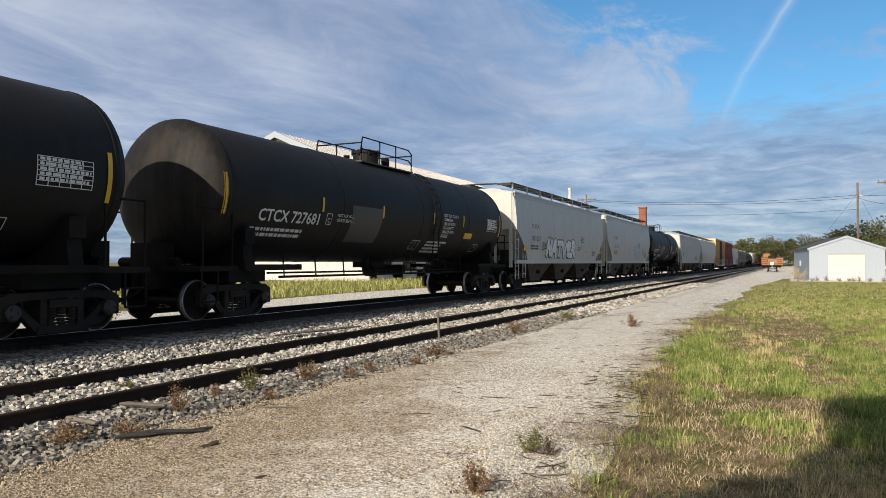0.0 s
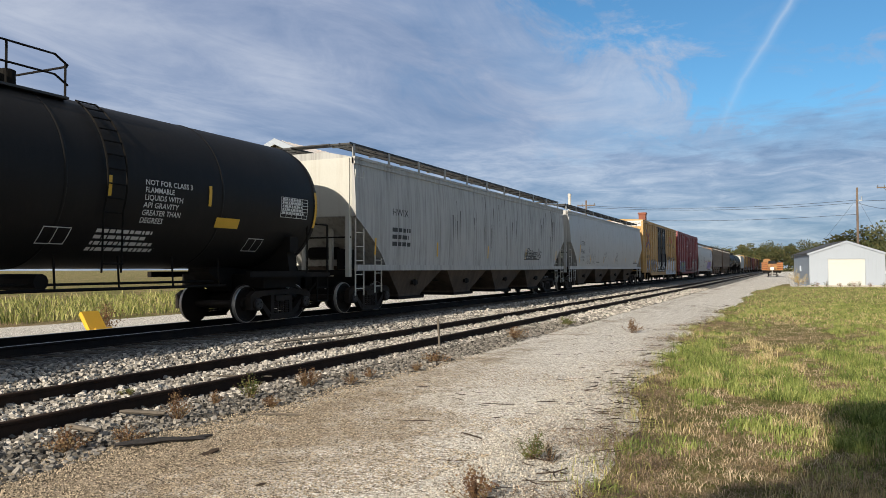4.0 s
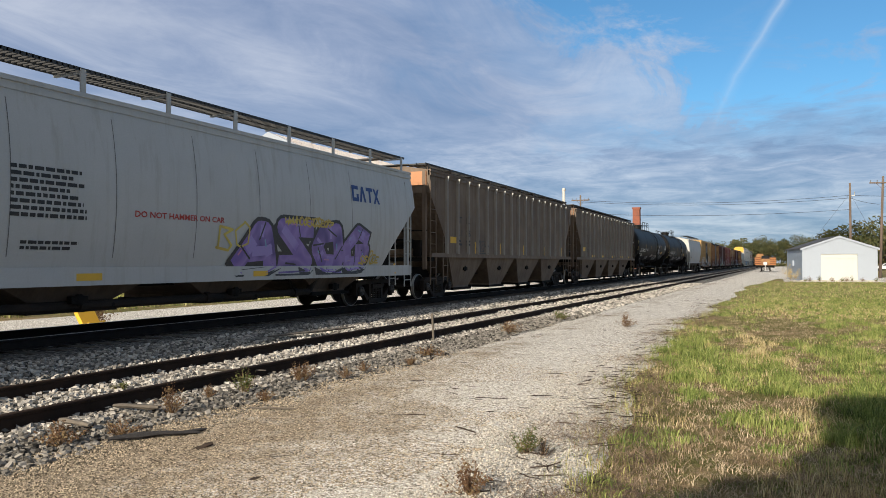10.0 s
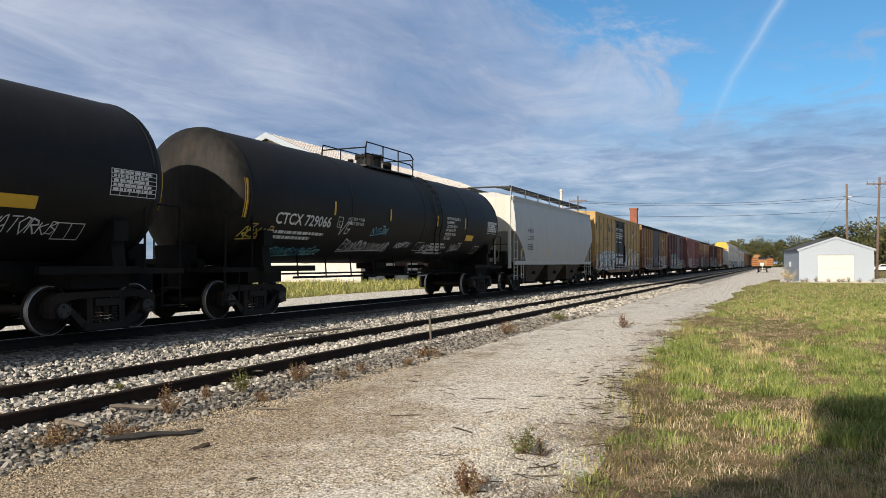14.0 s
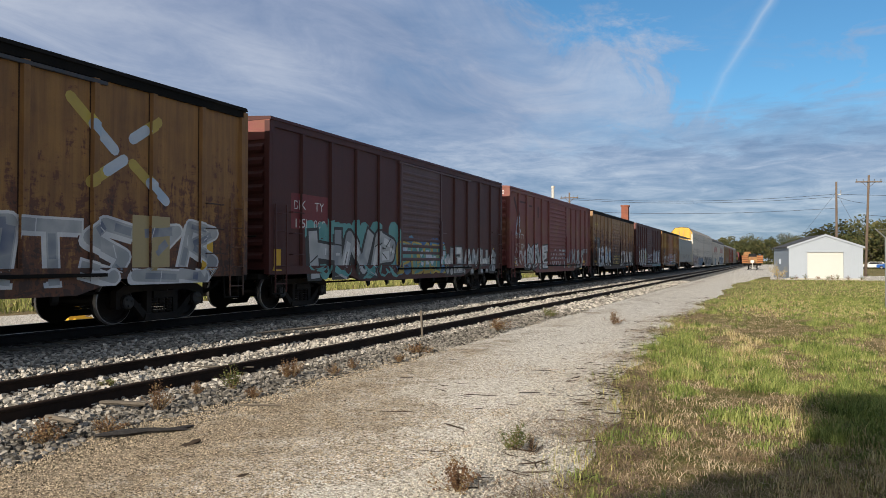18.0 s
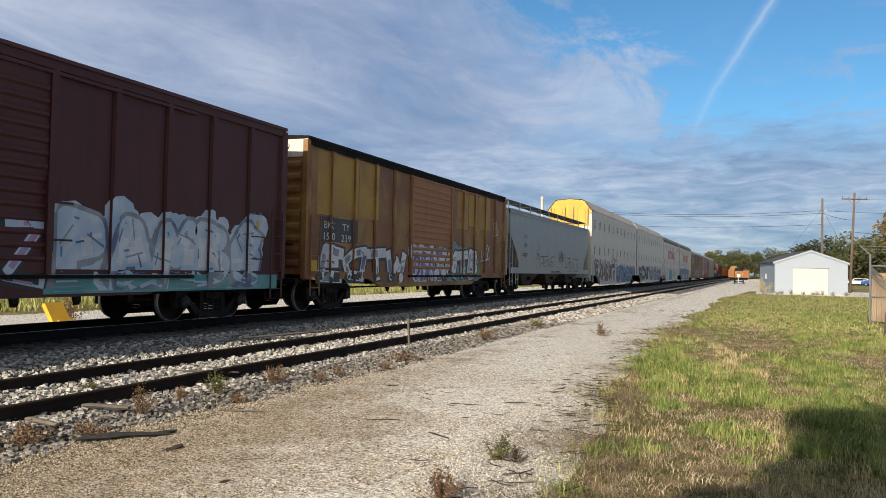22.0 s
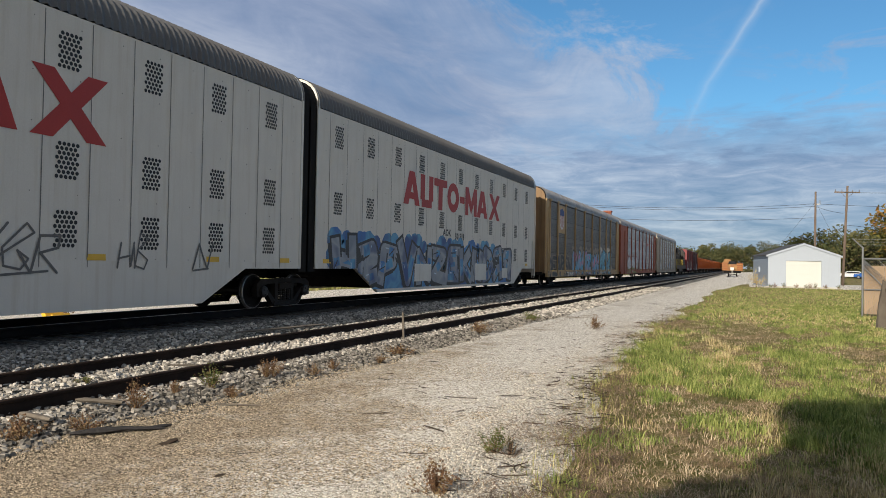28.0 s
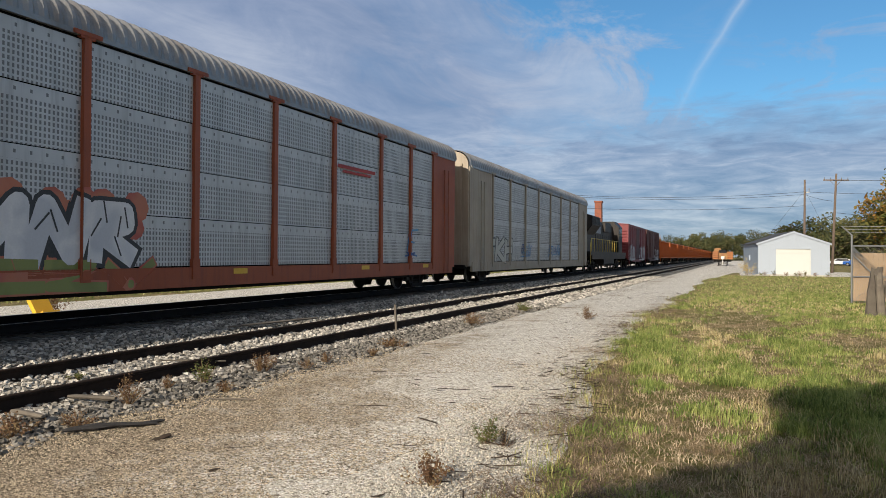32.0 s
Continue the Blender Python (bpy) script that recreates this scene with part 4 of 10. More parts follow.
def hopper_car(lead, trail, label, paint, sill=1.30, eave=4.15, ridge=4.36, bulge=0.12, bays=3, notch=(1.7, 2.6), roof=None, end=None, name="covered_hopper_car", sill_h=0.14, deep=0.34, posts=0, post_paint=None, flat_x=1.50, board=4.60, bay_mat=None):
    """A covered hopper: tall closed body, cut away under the ends, with funnel bays below and a walkway along the roof."""
    car, h = car_root(name, label, lead, trail)
    bay_mat = bay_mat or bay_paint
    zs_n = 9

    def sx(z):
        k = min(1, max(0, (z - sill) / (eave - sill)))
        return flat_x + bulge * math.sin(math.pi * min(1, k * 1.05)) ** 0.8 - bulge * 0.35 * k

    def zmin(y):
        d = h - abs(y)
        return sill + (notch[1] - sill) * max(0.0, 1 - d / notch[0]) ** 0.8

    ys = sorted({-h, -h + 0.25, -h + 0.5, -h + 0.8, -h + 1.1, -h + 1.4, -h + notch[0], h - notch[0], h - 1.4, h - 1.1, h - 0.8, h - 0.5, h - 0.25, h} | {-h + notch[0] + (2 * h - 2 * notch[0]) * i / 12 for i in range(13)})
    rings = []
    for y in ys:
        zb = zmin(y)
        zs = [zb + (eave - zb) * i / zs_n for i in range(zs_n + 1)]
        ring = [(sx(z), y, z) for z in zs] + [(sx(eave) - 0.12, y, eave + 0.05), (0.6, y, ridge), (-0.6, y, ridge), (-sx(eave) + 0.12, y, eave + 0.05)] + [(-sx(z), y, z) for z in reversed(zs)]
        rings.append(ring)
    body = part("body", round_sharp(Form().loft(rings).mesh("body", paint), 28), None, car)
    # eave rail, side sill and end walls
    for s in (-1, 1):
        part("eave_rail", Form().box(s * (sx(eave) - 0.05), s * (sx(eave) + 0.045), -h, h, eave - 0.02, eave + 0.05).box(s * (sx(eave) - 0.05), s * (sx(eave) + 0.02), -h, h, eave - 0.075, eave - 0.02).box(s * (sx(eave) - 0.05), s * (sx(eave) + 0.04), -h, h, eave - 0.15, eave - 0.075), paint, car)
        part("side_sill", Form().box(s * (flat_x - 0.06), s * (flat_x + 0.045), -h + 0.1, h - 0.1, sill - sill_h, sill + 0.02), paint, car)
    for d in (-1, 1):
        y = d * h
        f = Form()
        for x in (-1.32, 1.32):
            f.box(x - 0.06, x + 0.06, y - 0.06, y + 0.06, 1.0, eave)
        for x in (-0.45, 0.45):
            f.box(x - 0.05, x + 0.05, y - d * 0.5 - 0.05, y - d * 0.5 + 0.05, 1.0, notch[1] + 0.1)
        part("end_post", f, end or paint, car)
        part("end_wall", Form().box(-sx(eave) + 0.05, sx(eave) - 0.05, y - 0.012, y + 0.012, notch[1] + 0.02, eave + 0.02), end or paint, car)
        f = Form().prism([(y - d * 0.35, notch[1] + 0.25), (y - d * 0.35, notch[1] + 0.05), (y - d * (notch[0] + 1.0), sill - 0.15), (y - d * (notch[0] + 1.3), sill)], "x", -1.35, 1.35)
        part("slope_sheet", f, bay_mat, car)
        f = Form().box(-1.45, 1.45, y - 0.12 - d * 0.35, y + 0.12 - d * 0.35, sill - 0.26, sill - 0.12)
        f.box(-0.35, 0.35, y - d * 2.4, y, 0.72, 1.06)
        f.rod((-1.4, y, sill + 0.75), (1.4, y, sill + 0.75), 0.022)
        f.box(0.7, 0.95, y - d * 0.9, y - d * 0.4, sill - 0.1, sill + 0.45)
        f.rod((-0.5, y - d * 0.9, sill + 0.35), (0.4, y - d * 0.9, sill + 0.35), 0.18, 10)
        part("end_platform", f, frame_black, car)
        for s in (-1, 1):
            ladder(car, s * 1.5, y - d * 0.06 - (0.42 if d > 0 else 0), 0.5, eave - 0.3, 0.42, material=end or paint)
            ladder(car, s * 1.46, y - d * 1.15 - (0.2 if d > 0 else 0), 0.55, notch[1] - 0.25, 0.36, material=end or paint)
    # bays
    span = (2 * h - 2 * notch[0] - 0.3) / bays
    for i in range(bays):
        a = -h + notch[0] + 0.15 + i * span
        m, b = a + span / 2, a + span
        g = min(0.75, span * 0.2)
        f = Form()
        f.loft([[(-1.40, a + 0.05, sill - 0.02), (1.40, a + 0.05, sill - 0.02), (1.40, b - 0.05, sill - 0.02), (-1.40, b - 0.05, sill - 0.02)],
                [(-1.12, m - g, deep + 0.1), (1.12, m - g, deep + 0.1), (1.12, m + g, deep + 0.1), (-1.12, m + g, deep + 0.1)],
                [(-1.12, m - g, deep), (1.12, m - g, deep), (1.12, m + g, deep), (-1.12, m + g, deep)]])
        bay = part("hopper_bay", f, bay_mat, car)
        f = Form().box(-1.18, 1.18, m - g - 0.12, m + g + 0.12, deep - 0.06, deep + 0.03).rod((-1.2, m + g, deep + 0.04), (1.24, m + g, deep + 0.04), 0.035, 6)
        part("outlet_gate", f, frame_black, bay)
        f = Form().lathe([(1.30, 0.10), (1.34, 0.10), (1.36, 0.05)], "x", (-0.02, m, sill - 0.52), 10).box(1.2, 1.32, m - 0.16, m + 0.16, sill - 0.58, sill - 0.46)
        part("vibrator_bracket", f, frame_black, bay)
    part("centre_sill", Form().box(-0.28, 0.28, -h + 0.2, h - 0.2, 0.80, 1.08).rod((0.75, -h + 2, 0.8), (0.75, h - 2, 0.8), 0.03), frame_black, car)
    # roof walkway on brackets, and hatches
    near, far = 1.30, 0.62
    for s in (-1, 1):
        f = Form().box(s * far, s * (far + 0.03), -h + 0.1, h - 0.1, board - 0.05, board).box(s * (near - 0.02), s * near, -h + 0.1, h - 0.1, board - 0.055, board + 0.005).box(s * 0.95, s * 0.97, -h + 0.1, h - 0.1, board - 0.05, board)
        tagged(part("running_board", f, grate_grey, car, "dark steel grating walkway"), kind="")
        f = Form()
        for k in range(int((2 * h - 0.3) / 0.105)):
            y = -h + 0.15 + k * 0.105
            f.box(s * far, s * near, y, y + 0.028, board - 0.045, board - 0.005)
        tagged(part("grating_bar", f, grate_grey, car), kind="stuff")
        me = Form().box(s * (near - 0.012), s * (near + 0.012), -0.055, 0.055, eave + 0.03, board - 0.02).box(s * far, s * near, -0.03, 0.03, board - 0.09, board - 0.05).prism([(s * near, eave + 0.02), (s * (near + 0.02), eave + 0.02), (s * (sx(eave) - 0.02), eave + 0.045), (s * (sx(eave) - 0.02), eave + 0.03)], "y", -0.055, 0.055).mesh("board_bracket", paint)
        n = max(6, int(2 * h / 1.9))
        for k in range(n + 1):
            part("board_bracket", me, None, car, at=pose(0, -h + 0.3 + k * (2 * h - 0.6) / n, 0))
    for y in (-h + 0.1, h - 0.5):
        part("end_walkway", Form().box(-far, far, y, y + 0.4, board - 0.03, board), grate_grey, car)
    part("hatch", Form().box(-0.4, 0.4, -h + 1.2, h - 1.2, ridge - 0.02, ridge + 0.10), paint, car)
    ycuts = []
    if posts:
        for s in (-1, 1):
            pf = Form().prism([(-0.09, 0), (-0.05, 0.075), (0.05, 0.075), (0.09, 0)], "z", sill, eave - 0.05)
            pf.v = [(s * (flat_x + q), p, z) for p, q, z in pf.v]
            me = pf.mesh("side_post", post_paint or paint)
            gus = Form().prism([(flat_x + 0.02, eave - 0.06), (flat_x + 0.13, eave - 0.06), (flat_x + 0.03, eave - 0.38)], "y", -0.022, 0.022)
            gus.v = [(s * a, b, c) for a, b, c in gus.v]
            # pale paint here stands for sunlight caught by the projecting gussets
            gme = gus.mesh("post_gusset", pale_paint)
            for k in range(posts):
                y = -h + 1.3 + k * (2 * h - 2.6) / (posts - 1)
                p = part("side_post", me, None, car, at=pose(0, y, 0))
                if s > 0:
                    part("post_gusset", gme, None, p, "gusset painted pale as if sunlit")
                    ycuts += [y - 0.09, y - 0.05, y + 0.05, y + 0.09]
    truck(car, -h + 1.5)
    truck(car, h - 1.5)
    couplers(car, h - 0.05)
    pcs = [ycuts[i] for i in range(0, len(ycuts), 4)]

    def at(y, z):
        if z < sill + 0.02:
            return flat_x + 0.045
        x = sx(z)
        for p in pcs:
            if p + 0.02 < y < p + 0.16:
                return x + 0.076
        return x

    side = Side(at, ycuts, [sill + 0.02] + ([sill + 0.15 + 0.18 * i for i in range(18)] if bulge > 0.02 else []))
    return car, side, lambda u: -h + u


def seams(car, side, ys, z0, z1, w=0.014):
    for y in ys:
        part("weld_seam", lay(Form(), [quad(y, z0, y + w, z1)], side, 0.003), seam_ink, car, "dark upright weld seam")


def boxcar(lead, trail, label, paint, top=4.47, base=0.98, posts=9, doors=(), cap=None, end_paint=None, cap_text="", sill_dip=0.25, post_w=0.16, roof=None, cap_ink=None):
    """A boxcar: ribbed steel sides, corrugated ends, sliding or plug doors, a low-pitched roof. doors: (from, to, paint, kind)."""
    car, h = car_root("boxcar", label, lead, trail)
    X = 1.50
    U = lambda u: -h + u
    end_paint = end_paint or paint
    part("body", Form().box(-X, X, -h, h, base, top - 0.08), paint, car)
    # side sill, deeper between the trucks
    for s in (-1, 1):
        f = Form().prism([(-h, base - 0.12), (-h + 3.3, base - 0.12), (-h + 4.2, base - sill_dip - 0.12), (h - 4.2, base - sill_dip - 0.12), (h - 3.3, base - 0.12), (h, base - 0.12), (h, base + 0.08), (-h, base + 0.08)], "x", s * (X - 0.08), s * (X + 0.025))
        part("side_sill", f, paint, car)
        part("top_chord", Form().box(s * (X - 0.03), s * (X + 0.05), -h, h, top - 0.22, top - 0.06), roof or paint, car)
    f = Form()
    f.loft([[(-1.58, y, top - 0.07), (-1.56, y, top), (0, y, top + 0.10), (1.56, y, top), (1.58, y, top - 0.07)] for y in (-h - 0.04, h + 0.04)])
    for k in range(14):
        y = -h + 0.6 + k * (2 * h - 1.2) / 13
        f.loft([[(-1.50, y + e, top - 0.02), (-1.46, y + e, top + 0.03), (0, y + e, top + 0.125), (1.46, y + e, top + 0.03), (1.50, y + e, top - 0.02)] for e in (-0.04, 0.04)])
    part("roof", f, roof or paint, car)
    # posts away from the doors
    ycuts, spans = [], []
    free = []
    edges = [-h] + [U(q) for d in doors for q in d[:2]] + [h]
    step = 2 * h / posts
    for a, b in zip(edges[::2], edges[1::2]):
        n = max(1, round((b - a) / step))
        free += [a + (b - a) * k / n for k in range(n + 1)]
    me = {}
    for s in (-1, 1):
        pf = Form().prism([(-post_w / 2, 0), (-post_w / 3, 0.065), (post_w / 3, 0.065), (post_w / 2, 0)], "z", base + 0.08, top - 0.22)
        pf.v = [(s * (X + q), p, z) for p, q, z in pf.v]
        me[s] = pf.mesh("side_post", paint)
    # thin dark strips on both flanks of a post, painted in place of shade
    foot = Form().box(X, X + 0.0022, -post_w / 2 - 0.024, -post_w / 2, base + 0.09, top - 0.23).box(X, X + 0.0022, post_w / 2, post_w / 2 + 0.018, base + 0.09, top - 0.23).mesh("rust_streak", post_shade_line)
    for y in free:
        y = min(max(y, -h + post_w / 2), h - post_w / 2)
        for s in (-1, 1):
            post = part("side_post", me[s], None, car, at=pose(0, y, 0))
            if s > 0 and abs(y) < h - 0.3:
                part("rust_streak", foot, None, post, "dark strip painted as shade beside the post")
        spans.append((y - post_w / 2, y + post_w / 2, X + 0.065))
        ycuts += [y - post_w / 2, y + post_w / 2]
    for a, b, dp, kind in doors:
        a, b = U(a), U(b)
        d = part("door", Form().box(X, X + 0.035, a, b, base + 0.02, top - 0.26), dp, car, "sliding door" if kind == "slide" else "plug door with locking rods")
        spans.append((a, b, X + 0.035))
        ycuts += [a, b]
        f = Form()
        if kind == "slide":
            for k in range(14):
                z = base + 0.25 + k * (top - base - 0.8) / 13
                f.prism([(X + 0.035, z - 0.06), (X + 0.065, z - 0.02), (X + 0.065, z + 0.02), (X + 0.035, z + 0.06)], "y", a + 0.12, b - 0.12)
            part("door_rib", f, dp, d)
            for q in (a, b - 0.1):
                part("door_frame", Form().box(X + 0.03, X + 0.075, q, q + 0.1, base, top - 0.26), dp, d)
        else:
            for k in range(6):
                z = base + 0.12 + k * (top - base - 0.55) / 5
                f.prism([(X + 0.035, z - 0.07), (X + 0.065, z - 0.045), (X + 0.065, z + 0.045), (X + 0.035, z + 0.07)], "y", a + 0.03, b - 0.03)
            for q in (0.03, 0.97):
                y = a + (b - a) * q
                f.box(X + 0.035, X + 0.062, y - 0.035, y + 0.035, base + 0.04, top - 0.3)
            part("door_rib", f, dp, d)
            f = Form()
            for q in (0.22, 0.78):
                y = a + (b - a) * q
                f.rod((X + 0.085, y, base + 0.05), (X + 0.085, y, top - 0.3), 0.022, 6)
                for z in (base + 0.3, (base + top) / 2, top - 0.6):
                    f.box(X + 0.03, X + 0.11, y - 0.05, y + 0.05, z - 0.05, z + 0.05)
            f.rod((X + 0.1, a + (b - a) * 0.3, base + 0.9), (X + 0.1, a + (b - a) * 0.7, base + 0.9), 0.02, 6)
            part("locking_rod", f, dp, d)
        f = Form()
        for z in (base + 0.55, base + 1.15):
            f.rod((X + 0.10, b - 0.06, z), (X + 0.10, b + 0.34, z), 0.018, 6)
        f.box(X + 0.03, X + 0.12, b - 0.14, b - 0.02, base + 0.35, base + 1.55)
        part("door_latch", f, dp, d)
        part("door_track", Form().box(X, X + 0.07, a - 0.1, b + (b - a) * (0.9 if kind == "slide" else 0.05), top - 0.30, top - 0.24), dp, d)
        part("door_track", Form().box(X, X + 0.10, a - (b - a) * 0.05, b + (b - a) * (0.9 if kind == "slide" else 0.05), base - 0.07, base - 0.01), frame_black, d)
    # corrugated ends
    for d in (-1, 1):
        y = d * h
        f = Form()
        n = 9
        for k in range(n):
            z = base + 0.28 + k * (top - base - 1.0) / (n - 1)
            f.prism([(y, z - 0.13), (y + d * 0.07, z - 0.04), (y + d * 0.07, z + 0.04), (y, z + 0.13)], "x", -1.36, 1.36)
        part("end_rib", f, end_paint, car)
        part("end_wall", Form().box(-X, X, y - 0.01, y + d * 0.012, base, top - 0.5), end_paint, car)
        if cap:
            part("end_cap", Form().prism([(-X, top - 0.52), (X, top - 0.52), (X + 0.04, top - 0.02), (0, top + 0.09), (-X - 0.04, top - 0.02)], "y", y - 0.02, y + d * 0.03), cap, car, "freshly painted top panel with the car's mark")
        for s in (-1, 1):
            f = Form().box(s * 1.42, s * 1.56, y - 0.07, y + 0.07, base - 0.1, top - 0.1)
            part("corner_post", f, paint, car)
            ladder(car, s * 1.60, y - d * 0.12 - (0.42 if d > 0 else 0), 0.45, base + 1.5, 0.42, material=paint)
        f = Form().box(-1.4, 1.4, y - d * 0.1, y + d * 0.25, base - 0.22, base - 0.1).box(-0.35, 0.35, y - d * 2.6, y + d * 0.1, 0.72, 1.0)
        f.rod((-1.3, y + d * 0.22, base + 0.75), (1.3, y + d * 0.22, base + 0.75), 0.02)
        part("end_platform", f, frame_black, car)
    # stirrups, grab irons, brackets below the sill and the card boards
    stirrup = Form().path([(X - 0.03, -0.22, base - 0.1), (X + 0.0, -0.22, 0.42), (X + 0.0, 0.22, 0.42), (X - 0.03, 0.22, base - 0.1)], 0.018, 5).mesh("stirrup", frame_black)
    grab = Form().path([(X + 0.02, -0.24, 0), (X + 0.12, -0.24, 0), (X + 0.12, 0.24, 0), (X + 0.02, 0.24, 0)], 0.013, 5).mesh("grab_iron", paint)
    for d in (-1, 1):
        part("stirrup", stirrup, None, car, at=pose(0, d * (h - 0.36), 0))
        for z in (base + 0.35, base + 0.85, base + 1.35):
            part("grab_iron", grab, None, car, at=pose(0, d * (h - 1.0), z))
    gus = Form().prism([(X - 0.06, base - sill_dip - 0.12), (X + 0.02, base - sill_dip - 0.12), (X + 0.02, base - sill_dip - 0.2), (X - 0.02, base - sill_dip - 0.26)], "y", -0.06, 0.06).mesh("sill_bracket", frame_black)
    for k in range(7):
        part("sill_bracket", gus, None, car, at=pose(0, -h + 4.6 + k * (2 * h - 9.2) / 6, 0))
    if cap_text:
        f = end_words(Form(), cap_text, -0.1, top - 0.36, 0.2, -h - 0.03)
        part("lettering", f, cap_ink or black_ink, car)
    part("centre_sill", Form().box(-0.3, 0.3, -h, h, 0.70, base - 0.02).box(-1.2, 1.2, -h + 4, -h + 4.2, 0.7, base).box(-1.2, 1.2, h - 4.2, h - 4, 0.7, base).rod((0.8, -1, 0.75), (0.8, 0.4, 0.75), 0.2, 10).rod((0.8, -h + 2, 0.6), (0.8, h - 2, 0.6), 0.025), frame_black, car)
    truck(car, -h + 1.9)
    truck(car, h - 1.9)
    couplers(car, h + 0.05)

    def at(y, z):
        if z < base + 0.08:
            return X + 0.026
        if z > top - 0.23:
            return X + 0.052
        for a, b, x in spans:
            if a <= y <= b:
                return x
        return X

    return car, Side(at, ycuts, [base + 0.08, top - 0.22]), U


def white_rack(lead, trail, label, lead_end, trail_end, roof_mat, rows=(4.55, 2.75, 1.63), shift=0, square=False):
    """One unit of a tall articulated car carrier: smooth white panels with round air holes and a ridged arched roof."""
    car, h = car_root("autorack_car", label, lead, trail)
    X, z0, ze = 1.52, 0.62, 5.46 if square else 5.16
    U = lambda u: -h + u
    half = [(X, ze), (X - 0.04, ze + 0.08), (X - 0.48, ze + 0.64), (X - 0.62, ze + 0.72)]
    arc = half + [(0.0, ze + 0.80)] + [(-x, z) for x, z in reversed(half)] if square else [(X * math.copysign(abs(math.cos(a)) ** 0.46, math.cos(a)), ze + 0.82 * math.sin(a) ** 0.9) for a in [math.pi * k / 16 for k in range(17)]]
    rings = []
    n = int(2 * h / (0.06 if square else 0.09))
    for k in range(n + 1):
        y = -h + 2 * h * k / n
        e = 0.0 if k % 2 else 0.028
        rings.append([(x * (1 + e / X), y, z + e) for x, z in arc])
    part("roof", Form().loft(rings, closed=False), roof_mat, car)
    # side panels, one sheet each, with a small joint between them
    count = 12
    step = 2 * h / count
    for s in (-1, 1):
        me = Form().box(s * (X - 0.03), s * X, -step / 2 + 0.0005, step / 2 - 0.0005, 1.12, ze).mesh("side_panel", rack_white)
        for k in range(count):
            part("side_panel", me, None, car, at=pose(0, -h + (k + 0.5) * step, 0))
        part("side_sill", Form().prism([(-h, 0.98), (-h + 2.2, 0.98), (-h + 3.6, 0.27), (h - 3.6, 0.27), (h - 2.2, 0.98), (h, 0.98), (h, 1.12), (-h, 1.12)], "x", s * (X - 0.1), s * (X + 0.006)), rack_white, car)
        f = Form()
        for k in range(count + 1):
            y = min(max(-h + k * step, -h + 0.03), h - 0.03)
            f.box(s * (X - 0.06), s * (X - 0.012), y - 0.03, y + 0.03, 1.0, ze)
        part("side_post", f, rack_white, car)
        f = Form()
        for k in range(count * 2):
            y = -h + (k + 0.5) * step / 2
            for z in (1.15, 2.2, 3.3, 4.1, 4.95):
                f.box(s * X, s * (X + 0.006), y - 0.008, y + 0.008, z - 0.008, z + 0.008)
        part("rivets", f, seam_ink, car)
    # solid black block added in place of the unlit inside
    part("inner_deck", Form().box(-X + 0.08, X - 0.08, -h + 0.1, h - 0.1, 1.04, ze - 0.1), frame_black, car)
    # groups of air holes
    f = Form()
    for j in range(8):
        for i in range(5):
            y, z = (i - 2) * 0.088 + (0.044 if j % 2 else 0), (j - 3.5) * 0.077
            f.poly([(0, y + 0.036 * math.cos(a * math.pi / 4), z + 0.036 * math.sin(a * math.pi / 4)) for a in range(8)])
    vent = f.mesh("vent", black_ink)
    k = 0
    for z in rows:
        y = U(1.1 + shift)
        while y < h - 0.6:
            part("vent", vent, None, car, at=pose(X + 0.004, y, z))
            y += 1.86
    for d, kind in ((-1, lead_end), (1, trail_end)):
        y = d * h
        if kind == "bellows":
            f = Form()
            f.loft([[(x * 0.985, y + d * q, 0.9 + (z - 0.9) * 0.99) for x, z in [(X, 0.9)] + arc + [(-X, 0.9)]] for q in (-0.05, 0.36)])
            part("bellows", f, frame_black, car, "black rubber bellows between the units")
            part("end_frame", Form().loft([[(x * 1.008, y + d * q, z + 0.012) for x, z in [(X, 1.0)] + arc + [(-X, 1.0)]] for q in (-0.09, 0.0)]), white_panel, car, "bright bare rim of the end")
        else:
            f = Form().loft([[(x * 0.985, y + d * q, z - 0.02) for x, z in [(X, 0.8)] + arc + [(-X, 0.8)]] for q in (-0.1, 0.05)])
            doors = part("end_door", f, kind, car, "tall end doors")
            f = Form()
            for x in (-1.1, -0.55, 0.0, 0.55, 1.1):
                f.box(x - 0.04, x + 0.04, y - 0.02, y + d * 0.11, 0.9, 5.6)
            part("door_rib", f, kind, doors)
            part("door_foot", Form().box(-X + 0.03, X - 0.03, y + d * 0.06, y + d * 0.12, 0.8, 4.35), rack_white, doors, "grimy white lower half of the doors")
            f = Form()
            for x in (-1.3, -0.3, 0.3, 1.3):
                f.rod((x, y + d * 0.14, 1.0), (x, y + d * 0.14, ze + 0.2), 0.025, 6)
            part("lock_bar", f, galv_roof, doors)
            ladder(car, 1.56, y - d * 0.5, 0.5, 2.4, 0.42, material=pale_paint)
            part("corner_post", Form().box(1.40, 1.56, y - 0.06, y + 0.06, 0.6, 5.2), rack_white, car)
            f = Form()
            f.loft([[(x * 1.012, y + d * q, z + 0.02) for x, z in arc] for q in (-0.16, 0.08)], closed=False)
            part("end_frame", f, white_panel, car)
    part("centre_sill", Form().box(-0.5, 0.5, -h, h, 0.72, 1.02).box(-1.3, 1.3, -h + 3.7, h - 3.7, 0.38, 0.9), frame_black, car)
    low = lambda y: 0.98 - 0.71 * min(1.0, max(0.0, (h - 2.2 - abs(y)) / 1.4))
